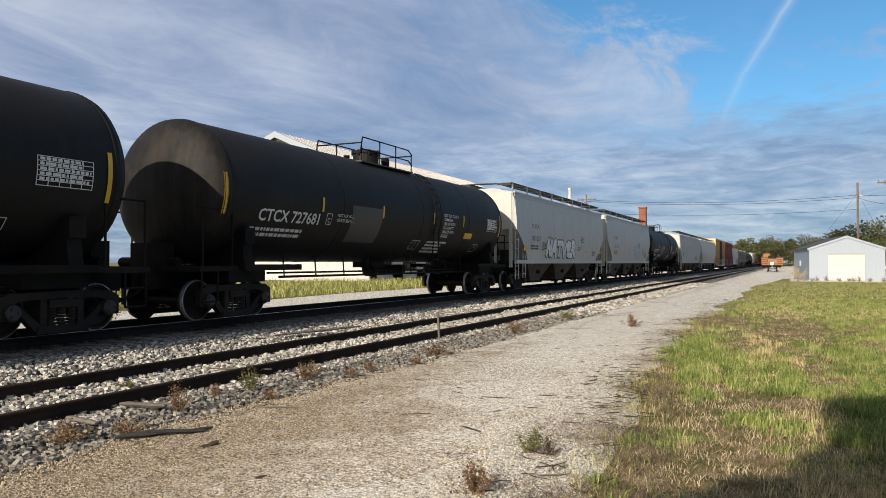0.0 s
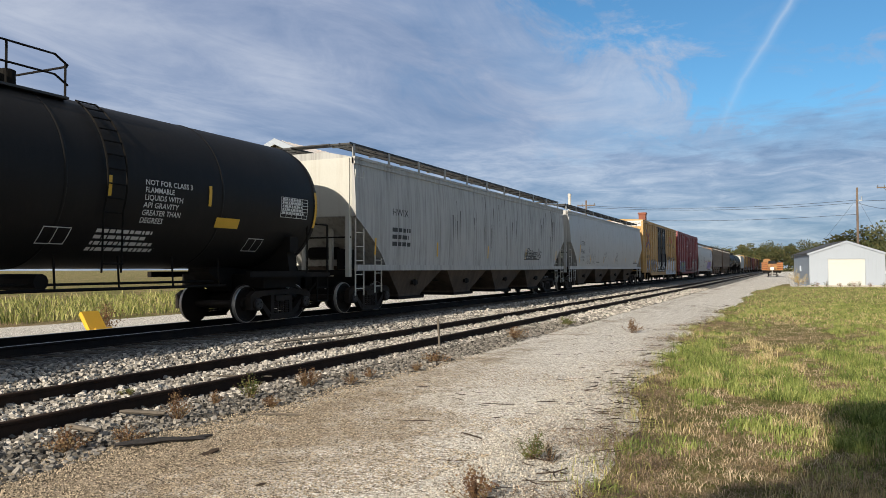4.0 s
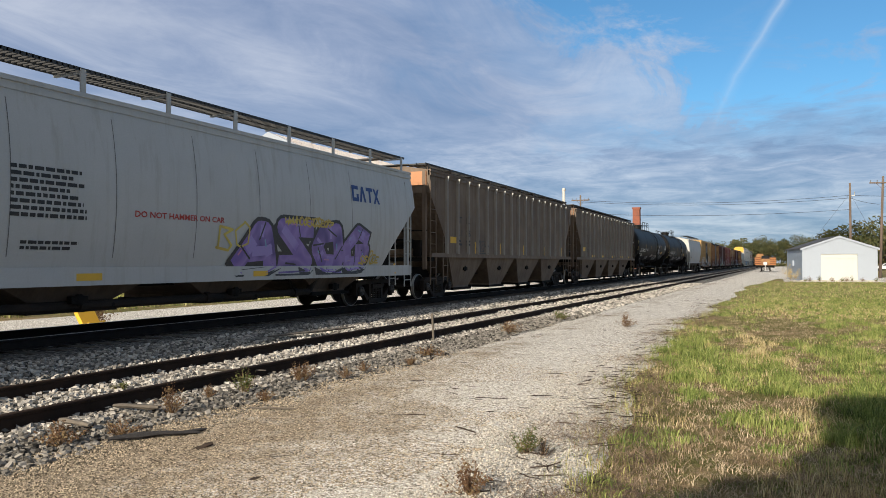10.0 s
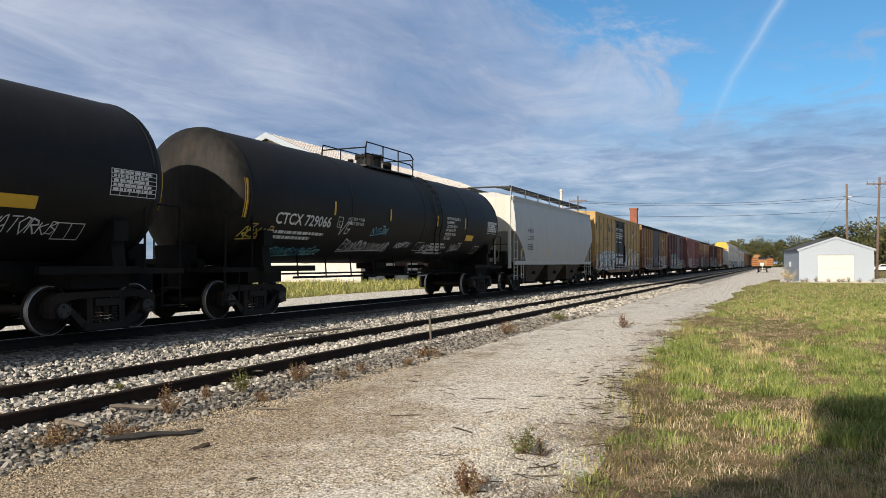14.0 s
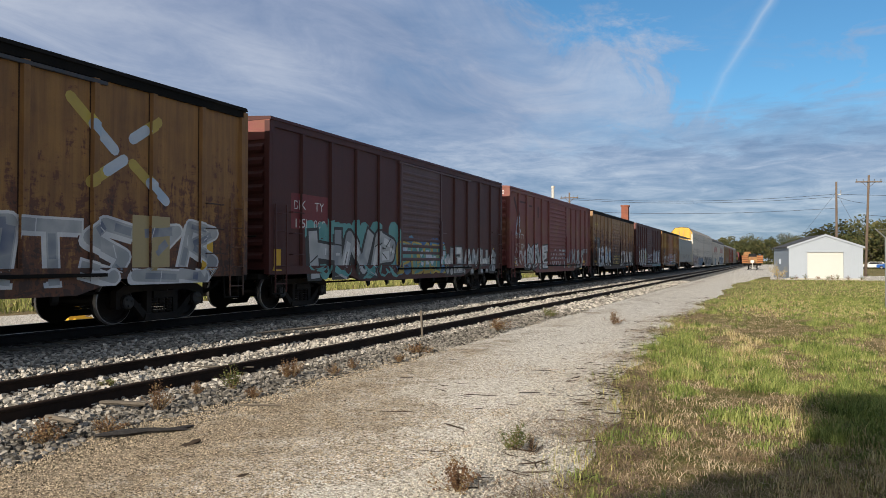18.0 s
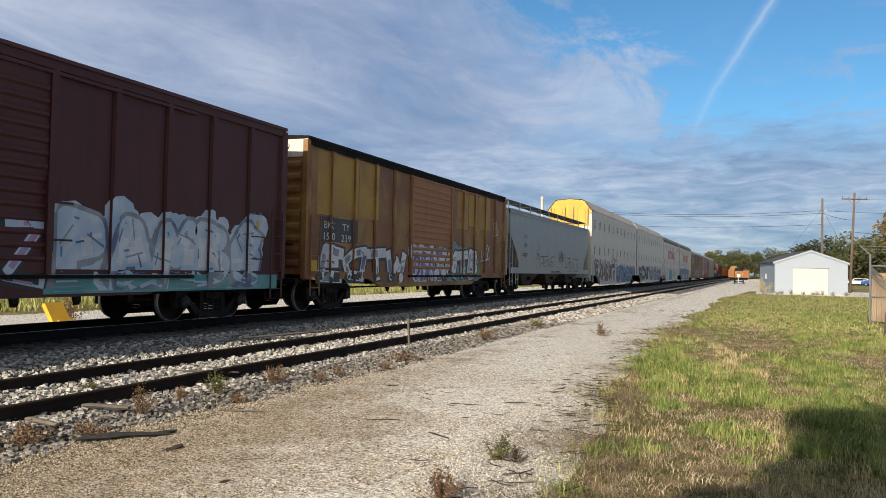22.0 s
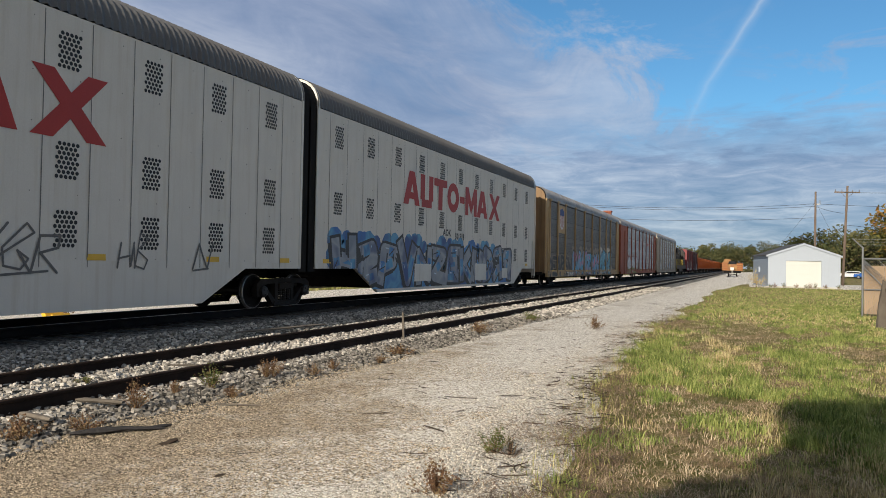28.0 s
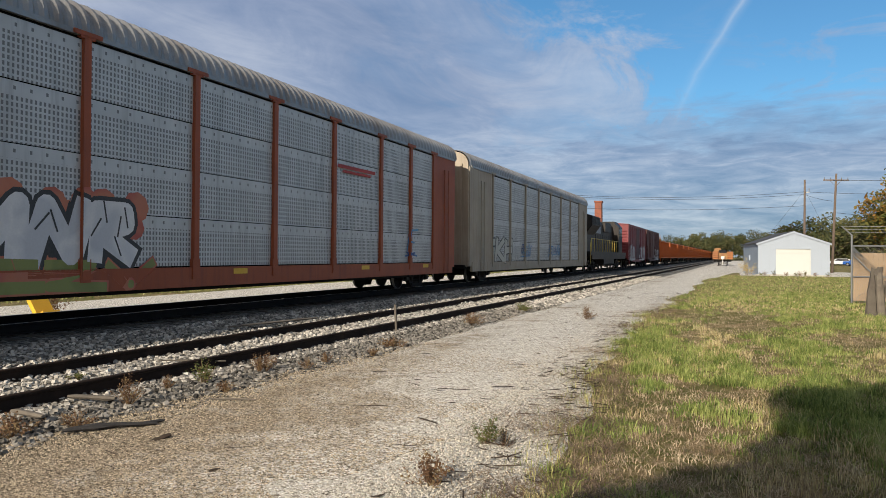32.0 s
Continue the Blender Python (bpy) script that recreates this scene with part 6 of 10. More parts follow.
weed_rust = leaf_material("rusty_dry_weed", (0.10, 0.048, 0.024), (0.19, 0.105, 0.05), (0.29, 0.21, 0.10), 0.25, 9.0)
dead_dark = leaf_material("dead_dark_leaves", (0.012, 0.012, 0.010), (0.03, 0.028, 0.022), (0.07, 0.06, 0.045), 0.1, 9.0)
twig_wood = surface("dead_twig_bark", (0.055, 0.040, 0.030), 0.9, vary=0.3, per_island=0.6, gloss=0.2)
far_green = leaf_material("far_tree_leaves", (0.045, 0.06, 0.02), (0.085, 0.095, 0.03), (0.15, 0.125, 0.045))
bark = surface("grey_bark", (0.10, 0.08, 0.06), 0.95, vary=0.3, fine=30, bump=0.6)


GRAIN = np.random.default_rng(5).uniform(0, 1, (64, 64))


def patch_noise(x, y, s):
    """Smooth random patches between 0 and 1."""
    out, amp = 0.0, 0.0
    for k, a in ((1.0, 1.0), (2.3, 0.6), (5.1, 0.35)):
        u, v = x * s * k + 7.3 * k, y * s * k + 3.1 * k
        i, j = np.floor(u).astype(int), np.floor(v).astype(int)
        fu, fv = u - i, v - j
        fu, fv = fu * fu * (3 - 2 * fu), fv * fv * (3 - 2 * fv)
        g = lambda p, q: GRAIN[(i + p) % 64, (j + q) % 64]
        out = out + a * ((g(0, 0) * (1 - fu) + g(1, 0) * fu) * (1 - fv) + (g(0, 1) * (1 - fu) + g(1, 1) * fu) * fv)
        amp += a
    return np.clip((out / amp - 0.5) * 2.2 + 0.5, 0, 1)


def humps(x, y, spots):
    """Sum of soft patches (x, y, half width, half length, weight)."""
    return sum(w * np.exp(-((x - a) / rx) ** 2 - ((y - b) / ry) ** 2) for a, b, rx, ry, w in spots)


BROWN = [(-0.45, 9.2, 0.6, 1.1, 1.0), (-0.55, 6.3, 0.45, 0.7, 0.9), (-0.1, 21.0, 0.9, 2.4, 1.0), (-1.5, 8.8, 0.5, 1.2, 0.5), (-2.0, 12.5, 0.4, 1.5, 0.6), (1.9, 16, 0.9, 1.0, 0.6)]
LUSH = [(-1.35, 13.0, 0.55, 1.8, 1.0), (-1.6, 16.0, 0.45, 1.8, 0.8), (-1.05, 6.9, 0.3, 0.55, 0.9), (-0.15, 6.1, 0.35, 0.6, 0.7), (0.8, 15.3, 0.7, 1.2, 0.7), (0.9, 9.4, 0.6, 0.9, 0.5), (-0.95, 5.2, 0.35, 0.4, 0.6)]
STRAW = [(0.3, 8.3, 0.6, 0.7, 0.9), (-0.95, 7.8, 0.35, 0.5, 0.8), (-0.6, 11.5, 0.7, 0.9, 0.8), (0.2, 13.2, 0.7, 0.8, 0.6), (-0.4, 7.2, 0.5, 0.4, 0.4)]


def cover_of(kind, x, y):
    """How thickly one kind of growth covers a spot."""
    lush = 1.9 * patch_noise(x, y * 0.45, 0.8) * patch_noise(x + 5, y * 0.6, 2.6) - 0.40 + 0.42 * np.clip((x - 0.1 - 0.02 * y) / 0.8, 0, 1) + humps(x, y, LUSH) - 0.9 * humps(x, y, BROWN)
    dry = 1.9 * patch_noise(x + 31, y * 0.45 + 17, 0.9) * patch_noise(x + 9, y * 0.6, 2.4) - 0.44 + humps(x, y, STRAW) - 1.0 * humps(x, y, BROWN)
    return {"lush": lush, "dry": dry, "mat": 0.75 - 0.5 * lush + humps(x, y, BROWN), "all": 0.34 + 0.8 * lush - 1.1 * humps(x, y, BROWN) - 0.25 * humps(x, y, STRAW)}[kind]


def meadow(kind, near, far, power, tuft=9, spread=0.07, out=0.15):
    """Tufts of blades on the verge, as thick as the cover of their kind."""
    def place(rng, n):
        m = n // tuft
        y = near + (far - near) * rng.uniform(0, 1, m) ** power
        edge = grass_edge(y)
        x = edge - out * np.abs(rng.normal(0, 1, m)) + rng.uniform(0, 1, m) * (0.40 * y + 2.2)
        c = np.clip(cover_of(kind, x, y), 0, 1)
        ok = rng.uniform(0, 1, m) < c
        x, y, c = x[ok], y[ok], c[ok]
        k = rng.uniform(0.4, 1.0, len(x)) * (0.55 + 0.6 * c)
        x, y, k = np.repeat(x, tuft), np.repeat(y, tuft), np.repeat(k, tuft)
        return x + rng.normal(0, spread, len(x)), y + rng.normal(0, spread, len(x)), k * rng.uniform(0.5, 1.1, len(x))
    return place


def litter_place(rng, n):
    m = n // 5
    y = 4.4 + 26 * rng.uniform(0, 1, m) ** 1.25
    x = grass_edge(y) - np.abs(rng.normal(0, 0.55, m)) + 0.4
    p = patch_noise(x, y * 0.8, 1.3)
    ok = rng.uniform(0, 1, m) < np.clip(3.2 * p - 1.35, 0.02, 1)
    x, y = np.repeat(x[ok], 5), np.repeat(y[ok], 5)
    return x + rng.normal(0, 0.10, len(x)), y + rng.normal(0, 0.10, len(x)), rng.uniform(0.6, 1.4, len(x))


def twigs(name, label, material, seed, count, length, thick, loose=0.5):
    """Dead twigs strewn on the gravel, thickest along the grass, as one mesh of thin bent rods."""
    rng = np.random.default_rng(seed)
    y = 4.3 + 30 * rng.uniform(0, 1, count) ** 1.3
    edge = grass_edge(y)
    x = np.where(rng.uniform(0, 1, count) < loose, rng.uniform(-4.9, edge), edge - np.abs(rng.normal(0, 0.35, count)) + 0.1)
    p = patch_noise(x + 11, y * 0.7, 1.1)
    ok = rng.uniform(0, 1, count) < np.clip(1.8 * p - 0.3, 0.05, 1)
    x, y = x[ok], y[ok]
    n = len(x)
    half = rng.uniform(*length, n) * rng.uniform(0.3, 1.0, n) / 2
    th = rng.uniform(*thick, n)
    a = rng.normal(0.2, 0.75, n)
    ux, uy = np.cos(a), np.sin(a)
    kink = rng.normal(0, 0.12, n) * half
    rings = []
    for t, w in ((-1.0, 0.6), (0.0, 1.0), (1.0, 0.5)):
        cx, cy = x + ux * half * t - uy * kink * (t == 0), y + uy * half * t + ux * kink * (t == 0)
        cz = 0.016 + th * 0.4 + np.abs(rng.normal(0, 0.006, n)) * (t != 0)
        rings.append(np.stack([np.stack([cx - uy * th * w * p, cy + ux * th * w * p, cz + th * w * q], -1) for p, q in ((-0.6, -0.4), (0.6, -0.4), (0.0, 0.6))], 1))
    co = np.concatenate(rings, 1).reshape(-1, 3)
    quads = np.array([(r * 3 + k, r * 3 + (k + 1) % 3, r * 3 + 3 + (k + 1) % 3, r * 3 + 3 + k) for r in (0, 1) for k in range(3)])
    faces = (quads[None] + 9 * np.arange(n)[:, None, None]).reshape(-1, 4)
    ob = stone_mesh(name, label, material, co, faces)
    return tagged(ob, label, "litter", kind="stuff")


def build_verge():
    blades("thatch", "flattened brown thatch between the tufts", dead_blade, 5, 95000, meadow("mat", 3.6, 32, 1.8, 10, 0.10, 0.08), (0.015, 0.05), (0.003, 0.007), 8.0)
    blades("short_grass", "short green grass of the verge", green_blade, 2, 170000, meadow("all", 3.8, 38, 1.6, 10, 0.07, 0.0), (0.02, 0.075), (0.004, 0.010), 1.7)
    blades("lush_grass", "lush green grass in tufts on the verge", lush_blade, 3, 330000, meadow("lush", 3.6, 38, 1.7, 30, 0.06, 0.1), (0.05, 0.21), (0.005, 0.012), 1.3)
    blades("dry_grass", "straw-coloured dry grass standing in tufts", straw_blade, 4, 130000, meadow("dry", 3.6, 36, 1.7, 16, 0.05, 0.1), (0.06, 0.22), (0.003, 0.007), 1.2)
    blades("stalk_litter", "dark brown stalks strewn along the edge of the gravel", litter_blade, 9, 42000, litter_place, (0.012, 0.026), (0.003, 0.008), 11.0, 0.014)
    twigs("twig_litter", "dark dead twigs strewn over the gravel", twig_wood, 31, 1100, (0.08, 0.36), (0.004, 0.012), 0.16)

    def rim_place(rng, n):
        y = 4 + 26 * rng.uniform(0, 1, n) ** 1.5
        x = grass_edge(y) + rng.normal(0, 0.18, n)
        return x, y, 0.5 + rng.uniform(0, 1, n)
    blades("rim_tufts", "scattered green blades at the gravel's edge", green_blade, 10, 2500, rim_place, (0.04, 0.10), (0.004, 0.008), 0.9)

    def far_place(rng, n):
        y = 24 + 46 * rng.uniform(0, 1, n)
        e = np.where(y < 60, grass_edge(y), -1.6 + (y - 60) / 18)
        return e + rng.uniform(0, 1, n) ** 0.8 * (0.42 * y + 2), y, 0.6 + 0.8 * patch_noise(e + 3 * rng.uniform(0, 1, n), y, 0.4)
    blades("far_grass", "mown green grass before the shed", lush_blade, 6, 32000, far_place, (0.025, 0.07), (0.022, 0.05), 2.6)
    blades("far_dry_grass", "dry tufts in the mown grass before the shed", straw_blade, 8, 22000, far_place, (0.02, 0.07), (0.010, 0.022), 1.6)

    def behind(rng, n):
        y = 12 + 60 * rng.uniform(0, 1, n)
        x = -21 - rng.uniform(0, 1, n) ** 1.3 * 16
        return x, y, 1 + rng.uniform(0, 1, n) * 1.2
    blades("tall_weeds", "rough green and straw weeds beyond the running line", green_blade, 7, 14000, behind, (0.08, 0.30), (0.02, 0.05), 1.2)


def weed(name, label, x, y, r, h, leaf, seed, dark=False, z=0.0):
    """A low weed: stems that fan out and many small leaves."""
    rng = random.Random(seed)
    w = thing(name, label, "weed", at=pose(x, y, z))
    f, g = Form(), Form()
    for k in range(26):
        a, t = rng.uniform(0, 6.28), rng.uniform(0.1, 1)
        tip = Vector((math.cos(a) * r * t, math.sin(a) * r * t, h * rng.uniform(0.5, 1.0) * (1.15 - 0.5 * t)))
        f.rod((tip.x * 0.1, tip.y * 0.1, -0.02), tip, 0.003, 4, 0.0015)
        for i in range(16):
            p = tip * rng.uniform(0.3, 1.02) + Vector((rng.uniform(-1, 1), rng.uniform(-1, 1), rng.uniform(-1, 1))) * r * 0.13
            s = r * rng.uniform(0.03, 0.075)
            u = Vector((rng.uniform(-1, 1), rng.uniform(-1, 1), rng.uniform(-1, 1))).normalized() * s
            v = u.orthogonal().normalized() * s * 0.5
            g.poly([p - u, p + v, p + u, p - v])
    tagged(part("stem", f, weed_rust, w), kind="stuff")
    tagged(part("leaf", g, leaf, w), kind="stuff")
    return w


def stick(name, label, x, y, z, length, thick, turn, tilt=0, seed=1, material=None):
    rng = random.Random(seed)
    f = Form()
    n = 6
    rings = []
    for k in range(n + 1):
        t = k / n
        c = rng.uniform(0.75, 1.0) * (1 if 0 < k < n else 0.55)
        rings.append([((t - 0.5) * length, (rng.uniform(-0.1, 0.1) + math.cos(a)) * thick * c, (0.6 * math.sin(a) + rng.uniform(-0.1, 0.1)) * thick * c + thick * 0.5) for a in [i * 1.0472 for i in range(6)]])
    f.loft(rings)
    ob = new(name, f.mesh(name, material or old_wood))
    ob.matrix_basis = pose(x, y, z, 0, tilt, turn)
    return tagged(ob, label, "debris")


def tree(name, label, x, y, h, r, leaf, seed, leaves=2600, trunk=0.45, size=0.3, low=0.3):
    """A tapered trunk that forks into limbs, and a crown of many small leaf clusters with gaps."""
    rng = random.Random(seed)
    t = thing(name, label, "tree", at=pose(x, y, 0))
    f = Form()
    tr = h * 0.028
    f.rod((0, 0, -0.1), (0.02 * h, 0, h * trunk), tr, 9, tr * 0.65)
    ends = []
    for k in range(9):
        a = k * 2.4 + rng.uniform(-0.4, 0.4)
        p0 = Vector((0.01 * h, 0, h * (trunk * rng.uniform(0.55, 1.0))))
        p1 = p0 + Vector((math.cos(a) * r * 0.55, math.sin(a) * r * 0.55, h * rng.uniform(0.12, 0.3)))
        f.rod(p0, p1, tr * 0.4, 6, tr * 0.2)
        for j in range(3):
            p2 = p1 + Vector((rng.uniform(-1, 1), rng.uniform(-1, 1), rng.uniform(0.0, 1.0))) * r * 0.4
            f.rod(p1, p2, tr * 0.2, 5, tr * 0.07)
            ends.append(p2)
    part("trunk", f, bark, t)
    g = Form()
    lumps = []
    for k in range(26):
        a, u = rng.uniform(0, 6.28), rng.uniform(0, 1) ** 0.6
        zz = rng.uniform(low, 0.95)
        w = math.sin(math.pi * min(1, (zz - low) / (1.0 - low) * 0.85 + 0.12)) ** 0.7
        lumps.append((Vector((math.cos(a) * r * u * w * 0.82, math.sin(a) * r * u * w * 0.82, h * zz)), r * rng.uniform(0.2, 0.36)))
    for p in ends:
        lumps.append((p, r * rng.uniform(0.16, 0.26)))
    for k in range(leaves):
        c, q = lumps[rng.randrange(len(lumps))]
        d = Vector((rng.gauss(0, 1), rng.gauss(0, 1), rng.gauss(0, 0.8)))
        p = c + d.normalized() * q * rng.uniform(0.55, 1.1)
        s = size * rng.uniform(0.5, 1.2)
        u = Vector((rng.gauss(0, 1), rng.gauss(0, 1), rng.gauss(0, 1))).normalized() * s
        v = u.orthogonal().normalized() * s * rng.uniform(0.4, 0.8)
        g.poly([p - u, p + v * 0.9 - u * 0.1, p + u, p - v])
    part("crown", g, leaf, t)
    return t


# ---- buildings and street furniture ----
shed_white = surface("white_steel_siding", (0.39, 0.44, 0.51), 0.45, vary=0.04, bump=0.02)
shed_door = surface("white_roller_door", (0.60, 0.61, 0.58), 0.5, vary=0.04, bump=0.02)
# blue-grey version of the white siding, with the side wall's shade in its colour
shed_shade_tint = surface("shaded_siding_tint", (0.33, 0.40, 0.49), 0.5, vary=0.06)
footing = surface("pale_concrete", (0.55, 0.52, 0.46), 0.85, vary=0.15, dirt=(0.36, 0.32, 0.26), dirt_at=0.58)
roof_dark = surface("dark_shingle_roof", (0.07, 0.07, 0.075), 0.8)
roof_pale = surface("pale_metal_roof", (0.60, 0.56, 0.52), 0.45, vary=0.1, dirt=(0.42, 0.26, 0.17), dirt_at=0.62, streak=0.3)
wall_white = surface("white_painted_wall", (0.62, 0.60, 0.56), 0.7, vary=0.1, dirt=(0.40, 0.34, 0.28), dirt_at=0.62, streak=0.5)
brick_red = surface("red_brick", (0.30, 0.10, 0.06), 0.85, vary=0.25, fine=20, dirt=(0.16, 0.07, 0.05))
pole_wood = surface("creosoted_pole_wood", (0.14, 0.10, 0.075), 0.9, vary=0.3, dirt=(0.24, 0.19, 0.15), dirt_at=0.55, streak=0.7, fine=60, bump=0.4)
wire_mat = surface("black_cable", (0.03, 0.03, 0.032), 0.6, bump=0)
galv = surface("galvanised_steel", (0.33, 0.34, 0.35), 0.45, metal=0.7, bump=0.05)
tan_screen = surface("tan_privacy_screen", (0.40, 0.29, 0.19), 0.85, vary=0.15, fine=25)
mow_orange = surface("orange_machine_paint", (0.40, 0.145, 0.035), 0.6, dirt=(0.18, 0.08, 0.04), dirt_at=0.58)
car_white = surface("white_car_paint", (0.72, 0.73, 0.75), 0.25, bump=0)
car_blue = surface("blue_car_paint", (0.03, 0.12, 0.42), 0.25, bump=0)
rubber = surface("tyre_rubber", (0.02, 0.02, 0.02), 0.85)


def shed():
    b = thing("storage_shed", "small white metal shed with a closed white roller door", "shed", at=pose(1.72, 72.0, 0, 0, 0, 7.5))
    w, d, e, a = 5.85, 8.6, 2.85, 3.88
    f = Form()
    # front wall with the door's opening, side and back walls
    f.prism([(0, 0), (1.48, 0), (1.48, 2.36), (4.33, 2.36), (4.33, 0), (w, 0), (w, e), (w / 2, a - 0.05), (0, e)], "y", 0, 0.12)
    part("front_wall", f, shed_white, b)
    part("side_wall", Form().box(0, 0.12, 0.12, d, 0, e), shed_shade_tint, b, "metal side wall tinted blue-grey for shade")
    part("side_wall", Form().box(w - 0.12, w, 0.12, d, 0, e), shed_white, b)
    part("back_wall", Form().prism([(0, 0), (w, 0), (w, e), (w / 2, a - 0.05), (0, e)], "y", d, d + 0.12), shed_white, b)
    door = part("roller_door", Form().box(1.48, 4.33, 0.07, 0.1, 0, 2.36), shed_door, b, "closed white roller door")
    for k in range(6):
        part("door_panel", Form().box(1.5, 4.31, 0.055, 0.07, 0.003 + k * 0.393, 0.389 + k * 0.393), shed_door, door)
    f = Form().box(1.40, 1.48, -0.03, 0.02, 0, 2.44).box(4.33, 4.41, -0.03, 0.02, 0, 2.44).box(1.48, 4.33, -0.03, 0.02, 2.36, 2.44)
    part("door_trim", f, shed_white, b)
    for s in (0, 1):
        x0, x1 = (-0.15, w / 2) if s == 0 else (w / 2, w + 0.15)
        z0, z1 = (e - 0.05, a) if s == 0 else (a, e - 0.05)
        part("roof", Form().prism([(x0, z0), (x1, z1), (x1, z1 + 0.08), (x0, z0 + 0.08)], "y", 0.0, d + 0.2), roof_dark, b, "dark shingled roof slope")
        part("fascia", Form().prism([(x0, z0 - 0.12), (x1, z1 - 0.12), (x1, z1 + 0.05), (x0, z0 + 0.05)], "y", -0.09, -0.01), shed_white, b)
    # ribs of the siding
    f = Form()
    for k in range(19):
        x = 0.06 + k * 0.302
        if 1.35 < x < 4.45:
            f.box(x - 0.012, x + 0.012, -0.015, 0.0, 2.46, e + min(x, w - x) * 0.34 - 0.1)
        else:
            f.box(x - 0.012, x + 0.012, -0.015, 0.0, 0.0, e + min(x, w - x) * 0.34 - 0.1)
    part("siding_rib", f, shed_white, b)
    part("footing", Form().box(-0.25, w + 0.2, -0.25, -0.02, -0.05, 0.10), footing, b, "pale concrete footing")
    part("meter_box", Form().box(-0.12, 0.0, 4.5, 4.9, 1.3, 1.8), shed_white, b, "small white box on the side wall")


def warehouse():
    """A large hall with a pale gabled metal roof beyond the running line, its ridge along the rails."""
    b = thing("warehouse", "large pale metal hall with a sunlit gabled roof and white walls", "building", at=pose(-42, 55, 0))
    hw, d, e, a = 9.5, 44.0, 9.2, 13.3
    f = Form()
    f.prism([(-hw, 0), (hw, 0), (hw, e), (0, a - 0.3), (-hw, e)], "y", 0, 0.3)
    part("gable_wall", f, wall_white, b)
    part("gable_wall", Form().prism([(-hw, 0), (hw, 0), (hw, e), (0, a - 0.3), (-hw, e)], "y", d - 0.3, d), wall_white, b)
    for s in (-1, 1):
        f = Form()
        x0, x1 = sorted((s * hw, s * (hw - 0.3)))
        f.box(x0, x1, 0.3, d - 0.3, 3.1, e)
        n = 9
        for k in range(n + 1):
            y = 0.3 + k * (d - 0.6) / n
            f.box(x0, x1, max(0.3, y - 1.0), min(d - 0.3, y + 1.0), 0, 3.1)
        f.box(x0, x1, 0.3, d - 0.3, 0, 0.9)
        part("side_wall", f, wall_white, b)
        part("window_strip", Form().box(x0 + 0.1, x1 - 0.1, 0.4, d - 0.4, 0.9, 3.1), window_dark, b, "dark window openings")
        part("roof", Form().prism([(s * (hw + 0.7), e - 0.35), (0, a), (0, a + 0.15), (s * (hw + 0.7), e - 0.2)], "y", -0.7, d + 0.7), roof_pale, b, "pale metal roof slope with rust stains")
        f = Form()
        for k in range(46):
            y = -0.6 + k * 1.0
            f.prism([(s * (hw + 0.7), e - 0.2), (0, a + 0.15), (0, a + 0.19), (s * (hw + 0.7), e - 0.16)], "y", y, y + 0.06)
        part("roof_rib", f, roof_pale, b)
        part("barge_board", Form().prism([(s * (hw + 0.75), e - 0.7), (0, a - 0.35), (0, a + 0.2), (s * (hw + 0.75), e - 0.15)], "y", -0.78, -0.7), shed_white, b, "white barge board")
    part("gable_vent", Form().box(-1.5, 1.5, -0.05, 0.05, 10.2, 11.4), window_dark, b)


def low_building(name, label, x, y, w, d, h, wall, roofm, windows=4):
    b = thing(name, label, "building", at=pose(x, y, 0))
    part("wall", Form().box(0, w, 0, d, 0, h), wall, b)
    part("roof", Form().prism([(-0.4, h), (w + 0.4, h), (w + 0.4, h + 0.15), (w / 2, h + 0.9), (-0.4, h + 0.15)], "y", -0.4, d + 0.4), roofm, b)
    for k in range(windows):
        a = w * (k + 0.3) / windows
        part("window", Form().box(a, a + w / windows * 0.45, -0.05, 0.05, h * 0.35, h * 0.75), window_dark, b)


def pole(x, y, h, arm=True, lean=0.0, r=0.15):
    p = thing("utility_pole", "weathered wooden utility pole" + (" with a crossarm and insulators" if arm else " with a bracket"), "utility pole", "poles of the power line", pose(x, y, 0, 0, lean, 0))
    part("pole", Form().rod((0, 0, -0.3), (0, 0, h), r, 10, r * 0.7), pole_wood, p, smooth=True)
    if arm:
        part("crossarm", Form().box(-1.2, 1.2, -0.06, 0.06, h - 0.75, h - 0.62).rod((-0.6, 0.08, h - 0.7), (0, 0.08, h - 1.3), 0.02).rod((0.6, 0.08, h - 0.7), (0, 0.08, h - 1.3), 0.02), pole_wood, p)
        for q in (-1.1, -0.5, 0.5, 1.1):
            part("insulator", Form().lathe([(h - 0.62, 0.03), (h - 0.55, 0.05), (h - 0.5, 0.03), (h - 0.44, 0.05), (h - 0.4, 0.02)], "z", (q, 0, 0), 8), galv, p)
    else:
        part("bracket", Form().box(-0.05, 0.5, -0.05, 0.05, h - 1.5, h - 1.4).rod((0.45, 0, h - 1.45), (0.45, 0, h - 1.0), 0.05), galv, p)
    return p


def cable(a, b, sag, r=0.02):
    a, b = Vector(a), Vector(b)
    way = (b - a).normalized()
    u = way.cross(Vector((0, 0, 1))).normalized() * r
    v = way.cross(u).normalized() * r
    rings = []
    for k in range(17):
        p = a.lerp(b, k / 16) - Vector((0, 0, sag * 4 * (k / 16) * (1 - k / 16)))
        rings.append([tuple(p + u * math.cos(q) + v * math.sin(q)) for q in (0, 1.257, 2.513, 3.77, 5.027)])
    f = Form().loft(rings)
    return tagged(new("power_cable", f.mesh("power_cable", wire_mat)), "black overhead cable sagging between poles", "cable", "overhead cables")


